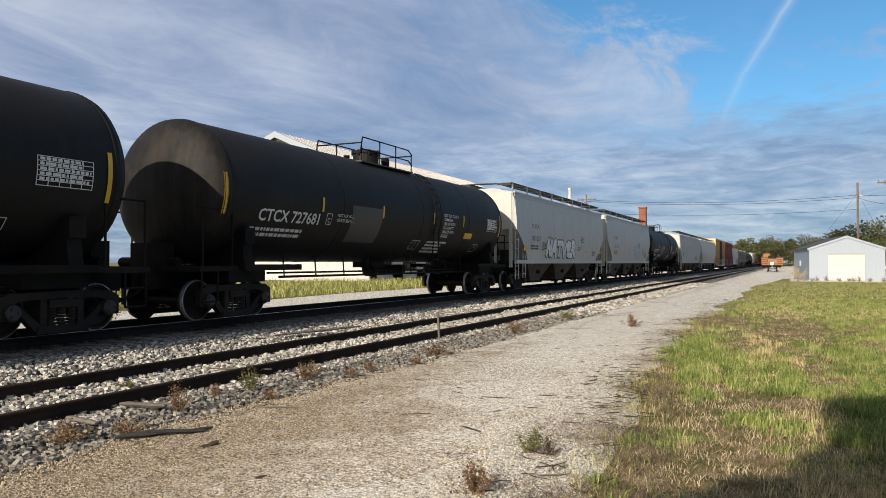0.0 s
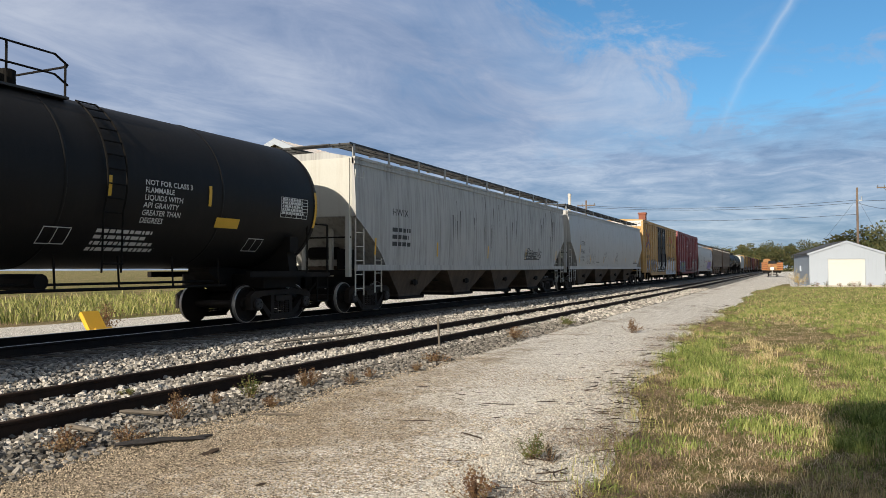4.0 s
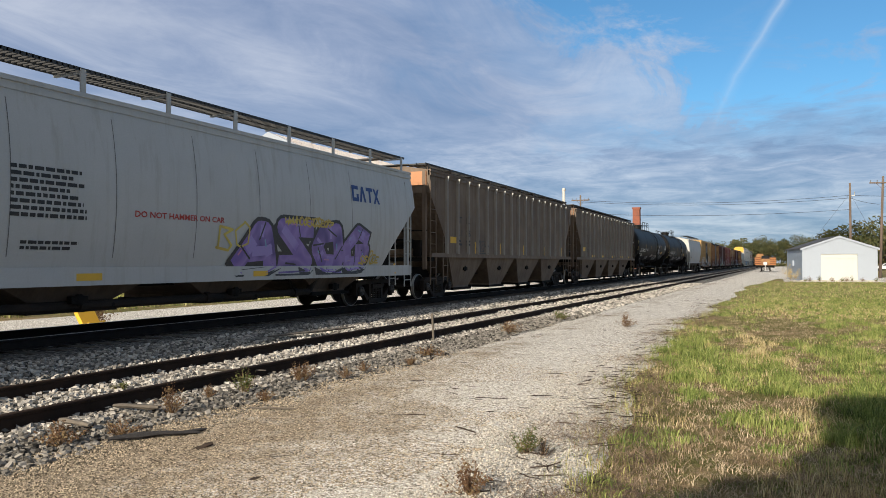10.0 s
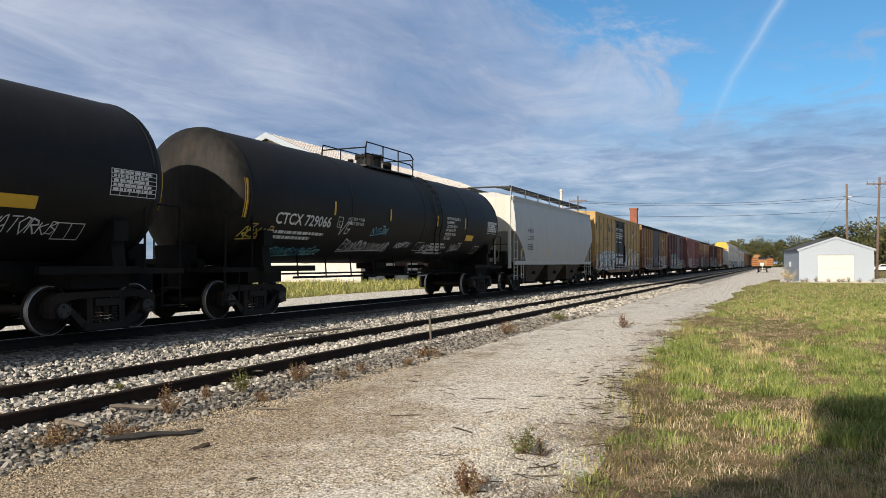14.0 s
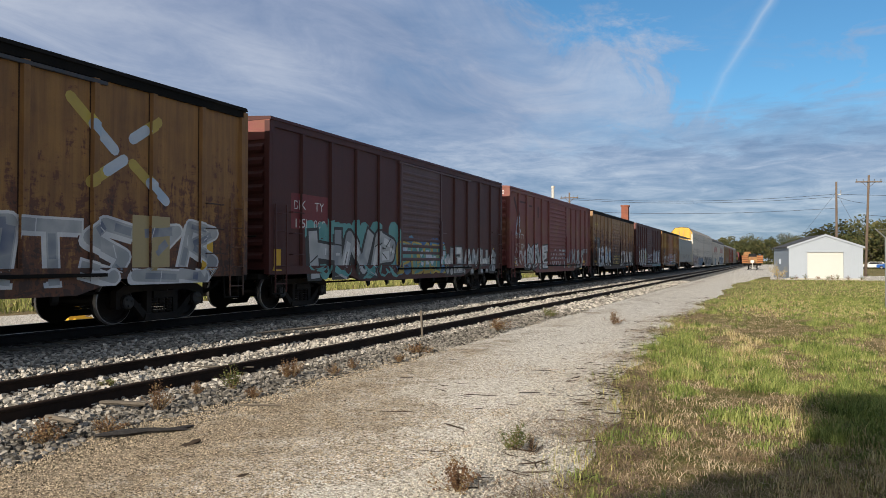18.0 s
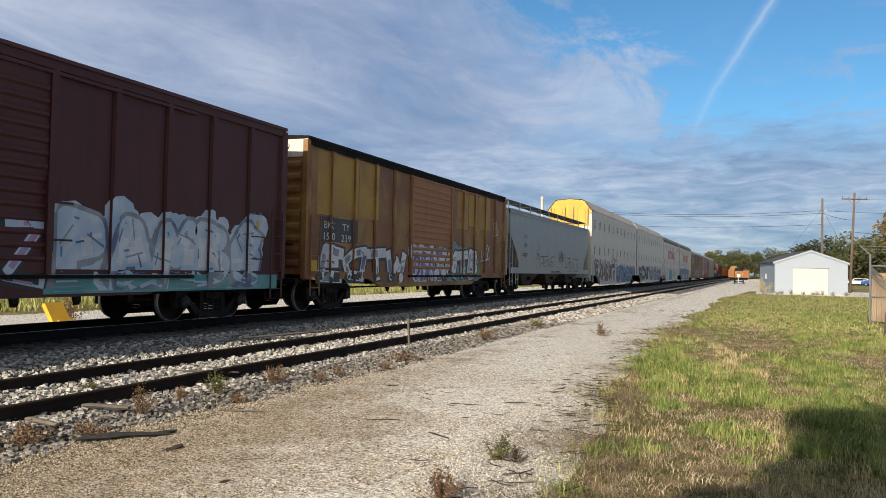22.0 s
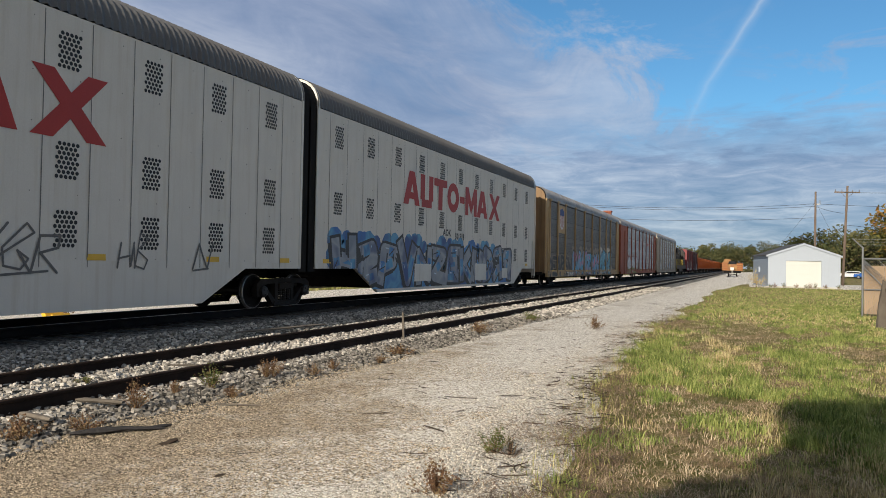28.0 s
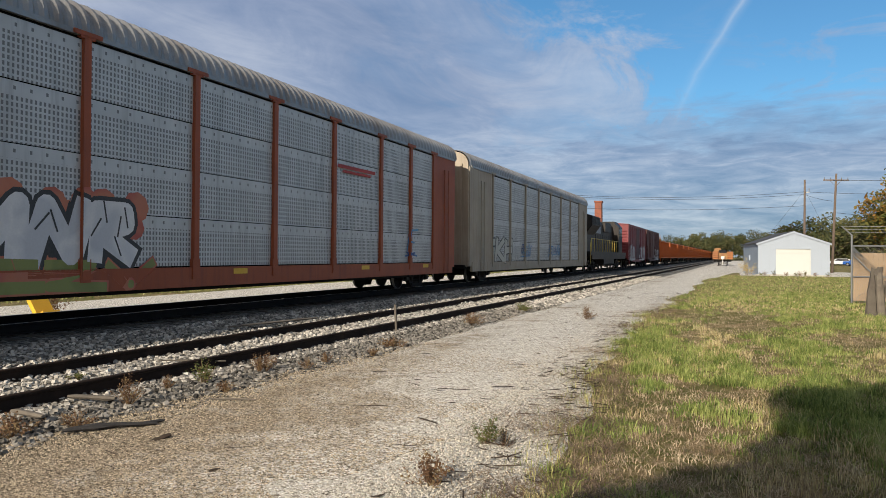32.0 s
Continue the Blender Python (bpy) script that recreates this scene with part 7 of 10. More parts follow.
def chimney():
    c = thing("brick_chimney", "tall square red brick chimney stack", "chimney", at=pose(-31.5, 182, 0))
    f = Form().loft([[(-s, -s, z), (s, -s, z), (s, s, z), (-s, s, z)] for s, z in ((0.95, 0), (0.8, 14.2), (0.8, 14.6))])
    part("shaft", f, brick_red, c)
    part("cap", Form().box(-0.95, 0.95, -0.95, 0.95, 14.6, 15.0), brick_red, c)


def vent_pipe():
    c = thing("vent_pipe", "slim white pipe mast", "pipe", at=pose(-32.6, 120, 0))
    part("pipe", Form().rod((0, 0, 0), (0, 0, 14.0), 0.24, 10), wall_white, c)
    part("collar", Form().rod((0, 0, 13.6), (0, 0, 13.9), 0.3, 10), wall_white, c)


def fence():
    p = thing("chain_link_fence", "chain-link fence with a tan privacy screen and wire outriggers", "fence", at=pose(3.72, 29.4, 0))
    for k, x in enumerate((0.0, 1.55, 3.1, 5.6)):
        q = part("post", Form().rod((x, 0, -0.1), (x, 0, 2.42), 0.033, 8), galv, p)
        part("outrigger", Form().rod((x, 0, 2.4), (x - 0.32, 0, 2.72), 0.025, 6), galv, q)
    part("rail", Form().rod((0, 0, 2.02), (5.6, 0, 2.02), 0.03, 6).rod((0, 0, 0.95), (5.6, 0, 0.95), 0.025, 6).rod((0, 0, 1.75), (1.5, 0, 0.1), 0.022, 6), galv, p)
    f = Form()
    for k in range(70):
        x = k * 0.08
        f.rod((x, 0.01, 0.05), (min(5.6, x + 1.98), 0.01, 2.03), 0.004, 3)
        f.rod((x, -0.01, 0.05), (max(0.0, x - 1.98), -0.01, 2.03), 0.004, 3)
    part("mesh", f, galv, p)
    f = Form()
    for z, s in ((2.5, 0.1), (2.6, 0.2), (2.7, 0.3)):
        f.rod((-s, 0, z), (5.6 - s, 0, z), 0.006, 4)
    part("barbed_wire", f, galv, p)
    f = Form()
    for k in range(36):
        f.box(0.05 + k * 0.154, 0.198 + k * 0.154, 0.03 + 0.008 * (k % 2), 0.05 + 0.008 * (k % 2), 0.1, 1.78)
    part("privacy_slat", f, tan_screen, p, "tan privacy slats")


def timber_posts():
    for k, (x, y, h, lean, t) in enumerate(((3.50, 23.7, 1.32, 5, 0.20), (3.72, 23.5, 1.12, -5, 0.13), (3.92, 23.4, 0.95, -8, 0.12))):
        rng = random.Random(60 + k)
        f = Form()
        rings = []
        for z in (-0.1, 0.3, 0.7, 1.0, 1.25, 1.45):
            zz = z * h / 1.45
            rings.append([(t * rng.uniform(0.8, 1.1) * math.cos(a) * (1 - 0.18 * (z > 1.2)), t * 0.6 * rng.uniform(0.8, 1.1) * math.sin(a), zz + (rng.uniform(-0.12, 0.12) if z > 1.4 else 0)) for a in [i * 0.6283 for i in range(10)]])
        f.loft(rings)
        ob = new("timber_post", f.mesh("timber_post", old_wood))
        ob.matrix_basis = pose(x, y, 0, 0, lean, 20 * k)
        tagged(ob, "split and weathered grey timber post leaning by the fence", "post", "old timber posts")


def machine():
    """Orange track machine parked on the end of a stub."""
    m = thing("track_machine", "parked orange track-maintenance machine with a white board", "rail vehicle", at=pose(-2.5, 145, 0))
    part("underframe", Form().box(-1.3, 1.3, 0, 7, 0.75, 1.1), frame_black, m)
    part("side_panel", Form().box(-1.75, -0.75, 0.4, 5, 1.2, 2.65), mow_orange, m, "orange slatted side panel")
    part("side_panel", Form().box(0.75, 1.75, 0.4, 5, 1.2, 2.6), mow_orange, m, "orange slatted side panel")
    part("hood", Form().prism([(-1.7, 2.6), (-0.3, 2.6), (-0.45, 3.3), (-1.5, 3.3)], "y", 5.2, 7.5), boxcar_gold, m, "tan engine hood")
    part("deck_box", Form().box(-0.75, 0.75, 1.2, 5, 1.1, 2.35).box(-0.5, 0.5, 0.6, 1.2, 1.1, 1.7), boxcar_orange, m, "rusty brown machinery housing")
    slat = Form().box(-0.46, 0.46, 0.34, 0.4, 0, 0.06).mesh("slat", frame_black)
    for x in (-1.25, 1.25):
        for z in (1.45, 1.8, 2.15, 2.5):
            part("slat", slat, None, m, at=pose(x, 0, z))
    part("bumper", Form().box(-1.5, 1.5, -0.1, 0.3, 0.75, 1.15), frame_black, m)
    cab = part("cab", Form().prism([(-0.7, 1.1), (0.7, 1.1), (0.65, 2.9), (-0.65, 2.9)], "y", 2.2, 4.4), frame_black, m)
    part("cab_window", Form().box(-0.5, 0.5, 2.16, 2.2, 2.1, 2.9), window_dark, cab)
    part("board", Form().box(-0.3, 0.3, -0.2, -0.16, 1.25, 1.75).rod((0, -0.15, 0.1), (0, -0.15, 1.3), 0.05), white_panel, m, "white target board")
    for y in (1.2, 5.6):
        f = Form()
        for s in (-0.72, 0.72):
            f.lathe([(s - 0.07, 0.36), (s + 0.07, 0.36)], "x", (0, y, 0.48), 16)
        f.rod((-0.7, y, 0.48), (0.7, y, 0.48), 0.07, 8)
        part("wheelset", f, wheel_steel, m)
    for x in (-0.72, 0.72):
        rail("stub_rail", -2.5 + x, 0.12, 138, 175, rail_rust)


def parked_car(x, y, turn, paint, label, van=False):
    c = thing("parked_car", label, "car", "cars parked behind the shed", pose(x, y, 0, 0, 0, turn))
    hgt = 1.9 if van else 1.45
    part("body", Form().prism([(-2.3, 0.35), (2.3, 0.35), (2.35, 0.75), (2.2, 0.95), (1.2, 1.0), (0.6, hgt), (-1.5 if not van else -2.2, hgt), (-2.2, 1.0), (-2.35, 0.8)], "x", -0.88, 0.88), paint, c)
    part("window", Form().prism([(1.0, 1.02), (0.5, hgt - 0.08), (-1.4, hgt - 0.08), (-1.9, 1.02)], "x", -0.9, 0.9), window_dark, c)
    for yy in (-1.45, 1.45):
        for s in (-1, 1):
            w = part("wheel", Form().lathe([(s * 0.7, 0.33), (s * 0.9, 0.33)], "x", (0, yy, 0.33), 16), rubber, c)
            part("rim", Form().lathe([(s * 0.9, 0.2), (s * 0.92, 0.18)], "x", (0, yy, 0.33), 12), galv, w)


def stake():
    s = thing("marker_stake", "thin weathered wooden stake beside the siding", "stake", at=pose(-6.46, 13.73, 0, 1.5, -2.5, 0))
    part("stake", Form().prism([(-0.02, -0.1), (0.02, -0.1), (0.02, 0.56), (0, 0.60), (-0.02, 0.56)], "y", -0.015, 0.015), old_wood, s)


def marker():
    m = thing("yellow_marker", "bent yellow plate marker on the ground beyond the running line", "marker", at=pose(-16.1, 13.6, 0, 0, -35, 0))
    part("plate", Form().box(-0.06, 0.06, -0.26, 0.26, 0.0, 0.62), safety_yellow, m)
    part("foot", Form().box(-0.25, 0.25, -0.25, 0.25, -0.1, 0.0), safety_yellow, m)


def build_setting():
    build_ground()
    build_ballast()
    for k, x in enumerate((-0.752, 0.752)):
        rail("rail_running_line", MAIN_X + x, MAIN_Z, -60, 700, rail_dark, bright_steel)
        rail("rail_siding", SIDE_X + x, SIDE_Z, -40, 300, rail_rust)
    # sleepers, half buried in the siding, showing on the running line
    tie = Form()
    tie.loft([[(-1.28, -0.11, z), (1.28, -0.11, z), (1.28, 0.11, z), (-1.28, 0.11, z)] for z in (-0.16, 0.0)])
    me = tie.mesh("sleeper", old_wood)
    rng = random.Random(12)
    sid = tagged(new("siding_sleepers"), "weathered timber sleepers half buried in the ballast of the siding", "sleepers", kind="structure")
    for k in range(90):
        part("sleeper", me, None, sid, at=pose(SIDE_X + rng.uniform(-0.06, 0.06), -2 + k * 0.56, 0.012 + rng.uniform(-0.012, 0.006), 0, 0, rng.uniform(-2, 2)))
    run = tagged(new("running_line_sleepers"), "dark timber sleepers of the running line", "sleepers", kind="structure")
    for k in range(110):
        part("sleeper", me, None, run, at=pose(MAIN_X, -4 + k * 0.52, 0.202, 0, 0, rng.uniform(-1, 1)))


build_setting()
scatter_stones("ballast_stones", "loose pale crushed stones on the ballast", chip_mat, 1, 31000, (-9.9, -6.3), (2.6, 26), (0.014, 0.038), bed_z)
scatter_stones("shoulder_stones", "grey crushed stones of many sizes at the ballast's foot", shoulder_mat, 4, 19000, (-6.75, -5.0), (2.6, 24), (0.010, 0.034), bed_z, lambda x, y, rng: x < -5.35 + wob(y, 0.5, 1.0))
scatter_stones("far_ballast_stones", "loose pale crushed stones on the ballast further off", chip_mat, 2, 9000, (-10.0, -5.4), (22, 60), (0.03, 0.06), bed_z)
def earthy(x, y):
    """Where the gravel is trodden into brown earth."""
    return 1.2 * patch_noise(x, y, 0.7) + 0.95 - 0.42 * (x + 5.4) - 0.09 * (y - 6) > 0.55


def on_gravel(x, y, rng):
    return (x < grass_edge(y) - 0.1) & (rng.uniform(0, 1, len(x)) < np.clip(1.1 - y / 15, 0.12, 1))


scatter_stones("gravel_pebbles", "small pale stones on the gravel track", pebble_mat, 3, 260000, (-5.7, -0.9), (2.0, 22), (0.005, 0.0125), lambda x: 0.011, lambda x, y, rng: on_gravel(x, y, rng) & ~earthy(x, y), True, 2.0)
scatter_stones("earthy_pebbles", "small brown dirt-covered stones on the gravel track", earth_pebble, 13, 300000, (-5.7, -0.9), (2.0, 22), (0.005, 0.013), lambda x: 0.011, lambda x, y, rng: on_gravel(x, y, rng) & earthy(x, y), True, 2.0)
build_verge()


def build_things():
    shed()
    warehouse()
    chimney()
    vent_pipe()
    pole(7.2, 95, 10.6, False)
    pole(9.3, 88, 10.5, True, 2.0)
    pole(-24, 96.6, 10.6, True)
    for a, b, s in (((-24, 96.6, 9.9), (7.2, 95, 9.2), 0.6), ((-24, 96.6, 9.7), (7.2, 95, 8.9), 0.6), ((-24, 96.6, 8.2), (7.2, 95, 7.6), 0.5), ((7.2, 95, 9.2), (40, 93, 9.6), 0.8), ((7.2, 95, 8.9), (9.3, 88, 7.6), 0.1), ((9.3, 88, 9.8), (40, 70, 9.8), 0.8), ((9.3, 88, 6.4), (30, 84, 5.4), 0.5)):
        cable(a, b, s)
    cable((7.2, 95, 9.4), (0.5, 95, 0.2), 0.0, 0.012)
    cable((7.2, 95, 9.4), (10.5, 93, 2.0), 0.0, 0.012)
    fence()
    timber_posts()
    machine()
    low_building("low_building", "long low white building with a grey roof", 17, 196, 45, 9, 4.2, wall_white, roof_dark)
    low_building("low_building", "low brick-coloured building beyond the field", -75, 100, 40, 10, 4.2, wall_white, roof_dark, 7)
    parked_car(19.3, 170, 90, car_white, "white parked car behind the shed")
    parked_car(21.9, 166, 70, car_blue, "blue parked car behind the shed")
    parked_car(26.4, 170, 95, car_white, "white parked van behind the shed", True)
    stake()
    marker()
    weed("weed_tuft", "dry brown weeds round the yellow marker", -16.7, 14.3, 0.55, 0.75, weed_rust, 90)
    weed("weed_clump", "low bushy green weed on the gravel", -1.97, 6.0, 0.20, 0.24, weed_green, 1)
    weed("dead_clump", "dark dead prickly clump beside the green weed", -1.80, 5.95, 0.115, 0.17, dead_dark, 2)
    weed("weed_tuft", "dry rust-coloured tuft of weed", -3.5, 18.6, 0.32, 0.38, weed_rust, 2)
    weed("weed_tuft", "dry reddish weed at the grass edge", -1.95, 4.75, 0.24, 0.26, weed_rust, 3)
    weed("weed_tuft", "yellow-green weed in the ballast", -6.05, 7.35, 0.24, 0.30, weed_green, 4, z=0.02)
    weed("weed_tuft", "dry red weed in the ballast", -5.9, 8.4, 0.2, 0.32, weed_rust, 5, z=0.02)
    weed("weed_tuft", "dry red weed in the ballast", -5.9, 6.0, 0.2, 0.30, weed_rust, 6, z=0.02)
    weed("weed_tuft", "low red-brown weed in the ballast", -5.75, 4.55, 0.26, 0.2, weed_rust, 7, z=0.02)
    weed("weed_tuft", "low red-brown weed in the ballast", -5.5, 5.0, 0.2, 0.18, weed_rust, 8, z=0.02)
    weed("weed_tuft", "thin dry weed by the siding", -5.5, 11.5, 0.3, 0.2, weed_rust, 9)
    weed("weed_tuft", "thin dry weed by the siding", -5.6, 16.0, 0.35, 0.3, weed_rust, 10)
    weed("weed_tuft", "yellow-green weed by the siding", -5.7, 20.5, 0.35, 0.3, weed_green, 11)
    weed("weed_tuft", "yellow weed at the shed's corner", 0.85, 71.6, 1.0, 1.5, straw_blade, 12)
    for k in range(9):
        weed("weed_tuft", "dry weed at the foot of the shed", 1.9 + k * 0.65 + 0.3 * math.sin(k * 5), 71.35 + 0.1 * k, 0.3, 0.35 + 0.25 * math.sin(k * 2.3) ** 2, weed_rust if k % 2 else weed_green, 60 + k)
    stick("driftwood", "dark piece of old timber on the gravel", -4.56, 5.0, 0.0, 0.19, 0.035, 60, -15, 3, twig_wood)
    stick("driftwood", "small dark piece of wood on the gravel", -3.55, 4.44, 0.0, 0.10, 0.024, 75, 0, 13, twig_wood)
    stick("timber_scrap", "splintered black sleeper piece in the ballast", -5.30, 5.0, 0.02, 0.52, 0.05, 55, 0, 4, charred)
    stick("timber_scrap", "splintered black sleeper piece in the ballast", -5.16, 5.16, 0.03, 0.62, 0.035, 50, 4, 14, charred)
    stick("timber_scrap", "dark splinter of timber in the ballast", -5.05, 5.38, 0.02, 0.30, 0.025, 62, 0, 5, charred)
    stick("timber_scrap", "grey splinter of timber in the ballast", -5.06, 6.6, 0.02, 0.5, 0.018, 20, 0, 15)
    stick("timber_scrap", "weathered grey board end beside the rail", -6.3, 5.9, 0.05, 0.55, 0.05, 12, 0, 16)
    stick("timber_scrap", "weathered grey board end beside the rail", -6.25, 5.1, 0.04, 0.5, 0.05, -8, 0, 17)
    stick("twig", "thin bent twig on the gravel", -2.75, 6.55, 0.012, 0.32, 0.012, -30, 0, 6, twig_wood)
    stick("twig", "thin twig on the gravel", -3.1, 8.2, 0.012, 0.4, 0.010, 10, 0, 7, twig_wood)
    stick("twig", "thin bent twig on the gravel", -3.55, 6.95, 0.012, 0.34, 0.010, 30, 0, 8, twig_wood)
    for k, (x, y, h) in enumerate(((-5.95, 8.35, 0.26), (-5.57, 9.44, 0.16), (-5.45, 7.0, 0.12), (-5.5, 8.8, 0.18), (-6.2, 6.9, 0.14), (-5.3, 10.4, 0.14))):
        weed("weed_tuft", "small dry reddish weed among the ballast stones", x, y, 0.13, h, weed_rust, 40 + k, z=0.02)
    weed("weed_tuft", "small fresh green weed between the siding rails", -7.6, 6.9, 0.16, 0.08, weed_green, 50, z=0.02)
    stick("plank", "grey plank lying on the ballast between the tracks", -9.0, 13.2, 0.14, 2.6, 0.05, 80, 0, 9)
    stick("sliver", "long pale sliver of timber between the siding rails", -7.0, 8.3, 0.09, 0.9, 0.03, 20, 0, 10)
    # trees: one close by beyond the fence, one behind that shades the verge, and the far line
    tree("maple_tree", "broad tree with leaves turning yellow and rust", 12.3, 64, 8.6, 4.3, tree_autumn, 1, 12000, 0.4, 0.17, 0.18)
    tree("maple_tree", "broad tree with leaves turning rust", 17, 80, 8.0, 4.5, tree_autumn, 2, 7000, 0.4, 0.2, 0.2)
    tree("shade_tree", "tree that shades the verge", -0.40, -9.3, 8.9, 1.75, tree_green, 3, 2100, 0.5, 0.3, 0.4)
    kinds = [tree("far_tree", "tree of the far green tree line", 0, 330, 13, 7.5, far_green, 20 + k, 4200, 0.35, 0.44, 0.08) for k in range(3)]
    rng = random.Random(77)
    spots = [(-60 + k * 6.2 + rng.uniform(-2, 2), 330 + rng.uniform(-30, 60)) for k in range(26)]
    spots += [(14 + k * 5.5, 190 + rng.uniform(-15, 15)) for k in range(7)] + [(-90 - k * 9, 230 + rng.uniform(-20, 30)) for k in range(7)]
    for k, (x, y) in enumerate(spots):
        if k < 3:
            kinds[k].matrix_basis = pose(x, y, 0)
        else:
            copy_thing(kinds[k % 3], pose(x, y, rng.uniform(-2.5, 0.0), 0, 0, rng.uniform(0, 360)))


build_things()


# ---- the train, from its passing cars to the far end ----
def plate_box(f, side, y, z, w=0.22, h=0.28, mark="C"):
    for q in (quad(y, z, y + w, z + 0.014), quad(y, z + h, y + w, z + h + 0.014), quad(y, z, y + 0.014, z + h), quad(y + w, z, y + w + 0.014, z + h)):
        lay(f, [q], side, 0.004)
    words(f, side, mark, y + 0.06, z + 0.06, 0.12)


def train_tanks():
    tank_car(-7.3, 9.7, "CTCX 727680", 11, "long black tank car with yellow reflective strips and white stencils")
    tank_car(11.35, 28.35, "CTCX 727681", 12, "long black tank car with a dull grey repainted patch", wide_panel=True)
    car, side, U = tank_car(64.1, 80.9, "CTCX 727721", 13, "long black tank car with a white tag low down", wide_panel=True)
    tags(car, side, 5, [(U(4.4), 1.75, 1.3, 0.22), (U(4.4), 1.48, 1.1, 0.18)], sp_white, 0.05)
    car, side, U = tank_car(223.7, 240.2, "CBTX 729473", 14, "long black tank car covered in white scribbled tags", seams=(1,))
    tags(car, side, 6, [(U(5.4), 1.55, 1.6, 0.25), (U(7.8), 1.75, 1.4, 0.22), (U(9.6), 1.5, 1.9, 0.3), (U(11.2), 2.0, 1.2, 0.3), (U(12.9), 1.7, 1.2, 0.25), (U(1.6), 1.45, 2.2, 0.18)], sp_white, 0.022)
    f = Form()
    for pts in ([(0.1, 3.55), (0.15, 3.05), (0.35, 3.2)], [(0.4, 3.3), (0.55, 3.5), (0.6, 3.15), (0.42, 3.25)], [(0.75, 3.55), (0.8, 3.1), (0.65, 3.35), (1.0, 3.4)], [(0.5, 3.0), (0.9, 2.95), (0.75, 2.7), (0.55, 2.85), (0.8, 3.1)], [(0.35, 2.75), (0.42, 2.45), (0.6, 2.7)], [(0.8, 2.6), (1.0, 2.3), (1.05, 2.62), (1.3, 2.55), (1.0, 2.72)]):
        for q in stroke([(0.02 + a * 0.86, z + 0.28) for a, z in pts], 0.075):
            f.poly([(x, -8.25 + 0.53 - 0.55 * math.sqrt(max(0.02, 1 - (x * x + (z - 2.74) ** 2) / 1.52 ** 2)), z) for x, z in q])
    part("graffiti", f, sp_white, car, "large white sprayed tag on the tank head")
    car, side, U = tank_car(241.7, 258.3, "CTCX 729066", 15, "long black tank car with pale scribbled tags along its side")
    tags(car, side, 7, [(U(4.8), 1.6, 2.6, 0.28), (U(7.8), 1.7, 0.9, 0.2), (U(9.6), 1.62, 1.5, 0.3), (U(11.9), 1.7, 0.9, 0.25), (U(4.3), 2.0, 0.5, 0.35)], sp_white, 0.026)
    tags(car, side, 8, [(U(1.6), 1.42, 2.4, 0.2), (U(6.0), 2.05, 0.9, 0.25)], sp_cyan, 0.024)
    tags(car, side, 9, [(U(0.5), 1.8, 1.1, 0.3)], sp_yellow, 0.03)


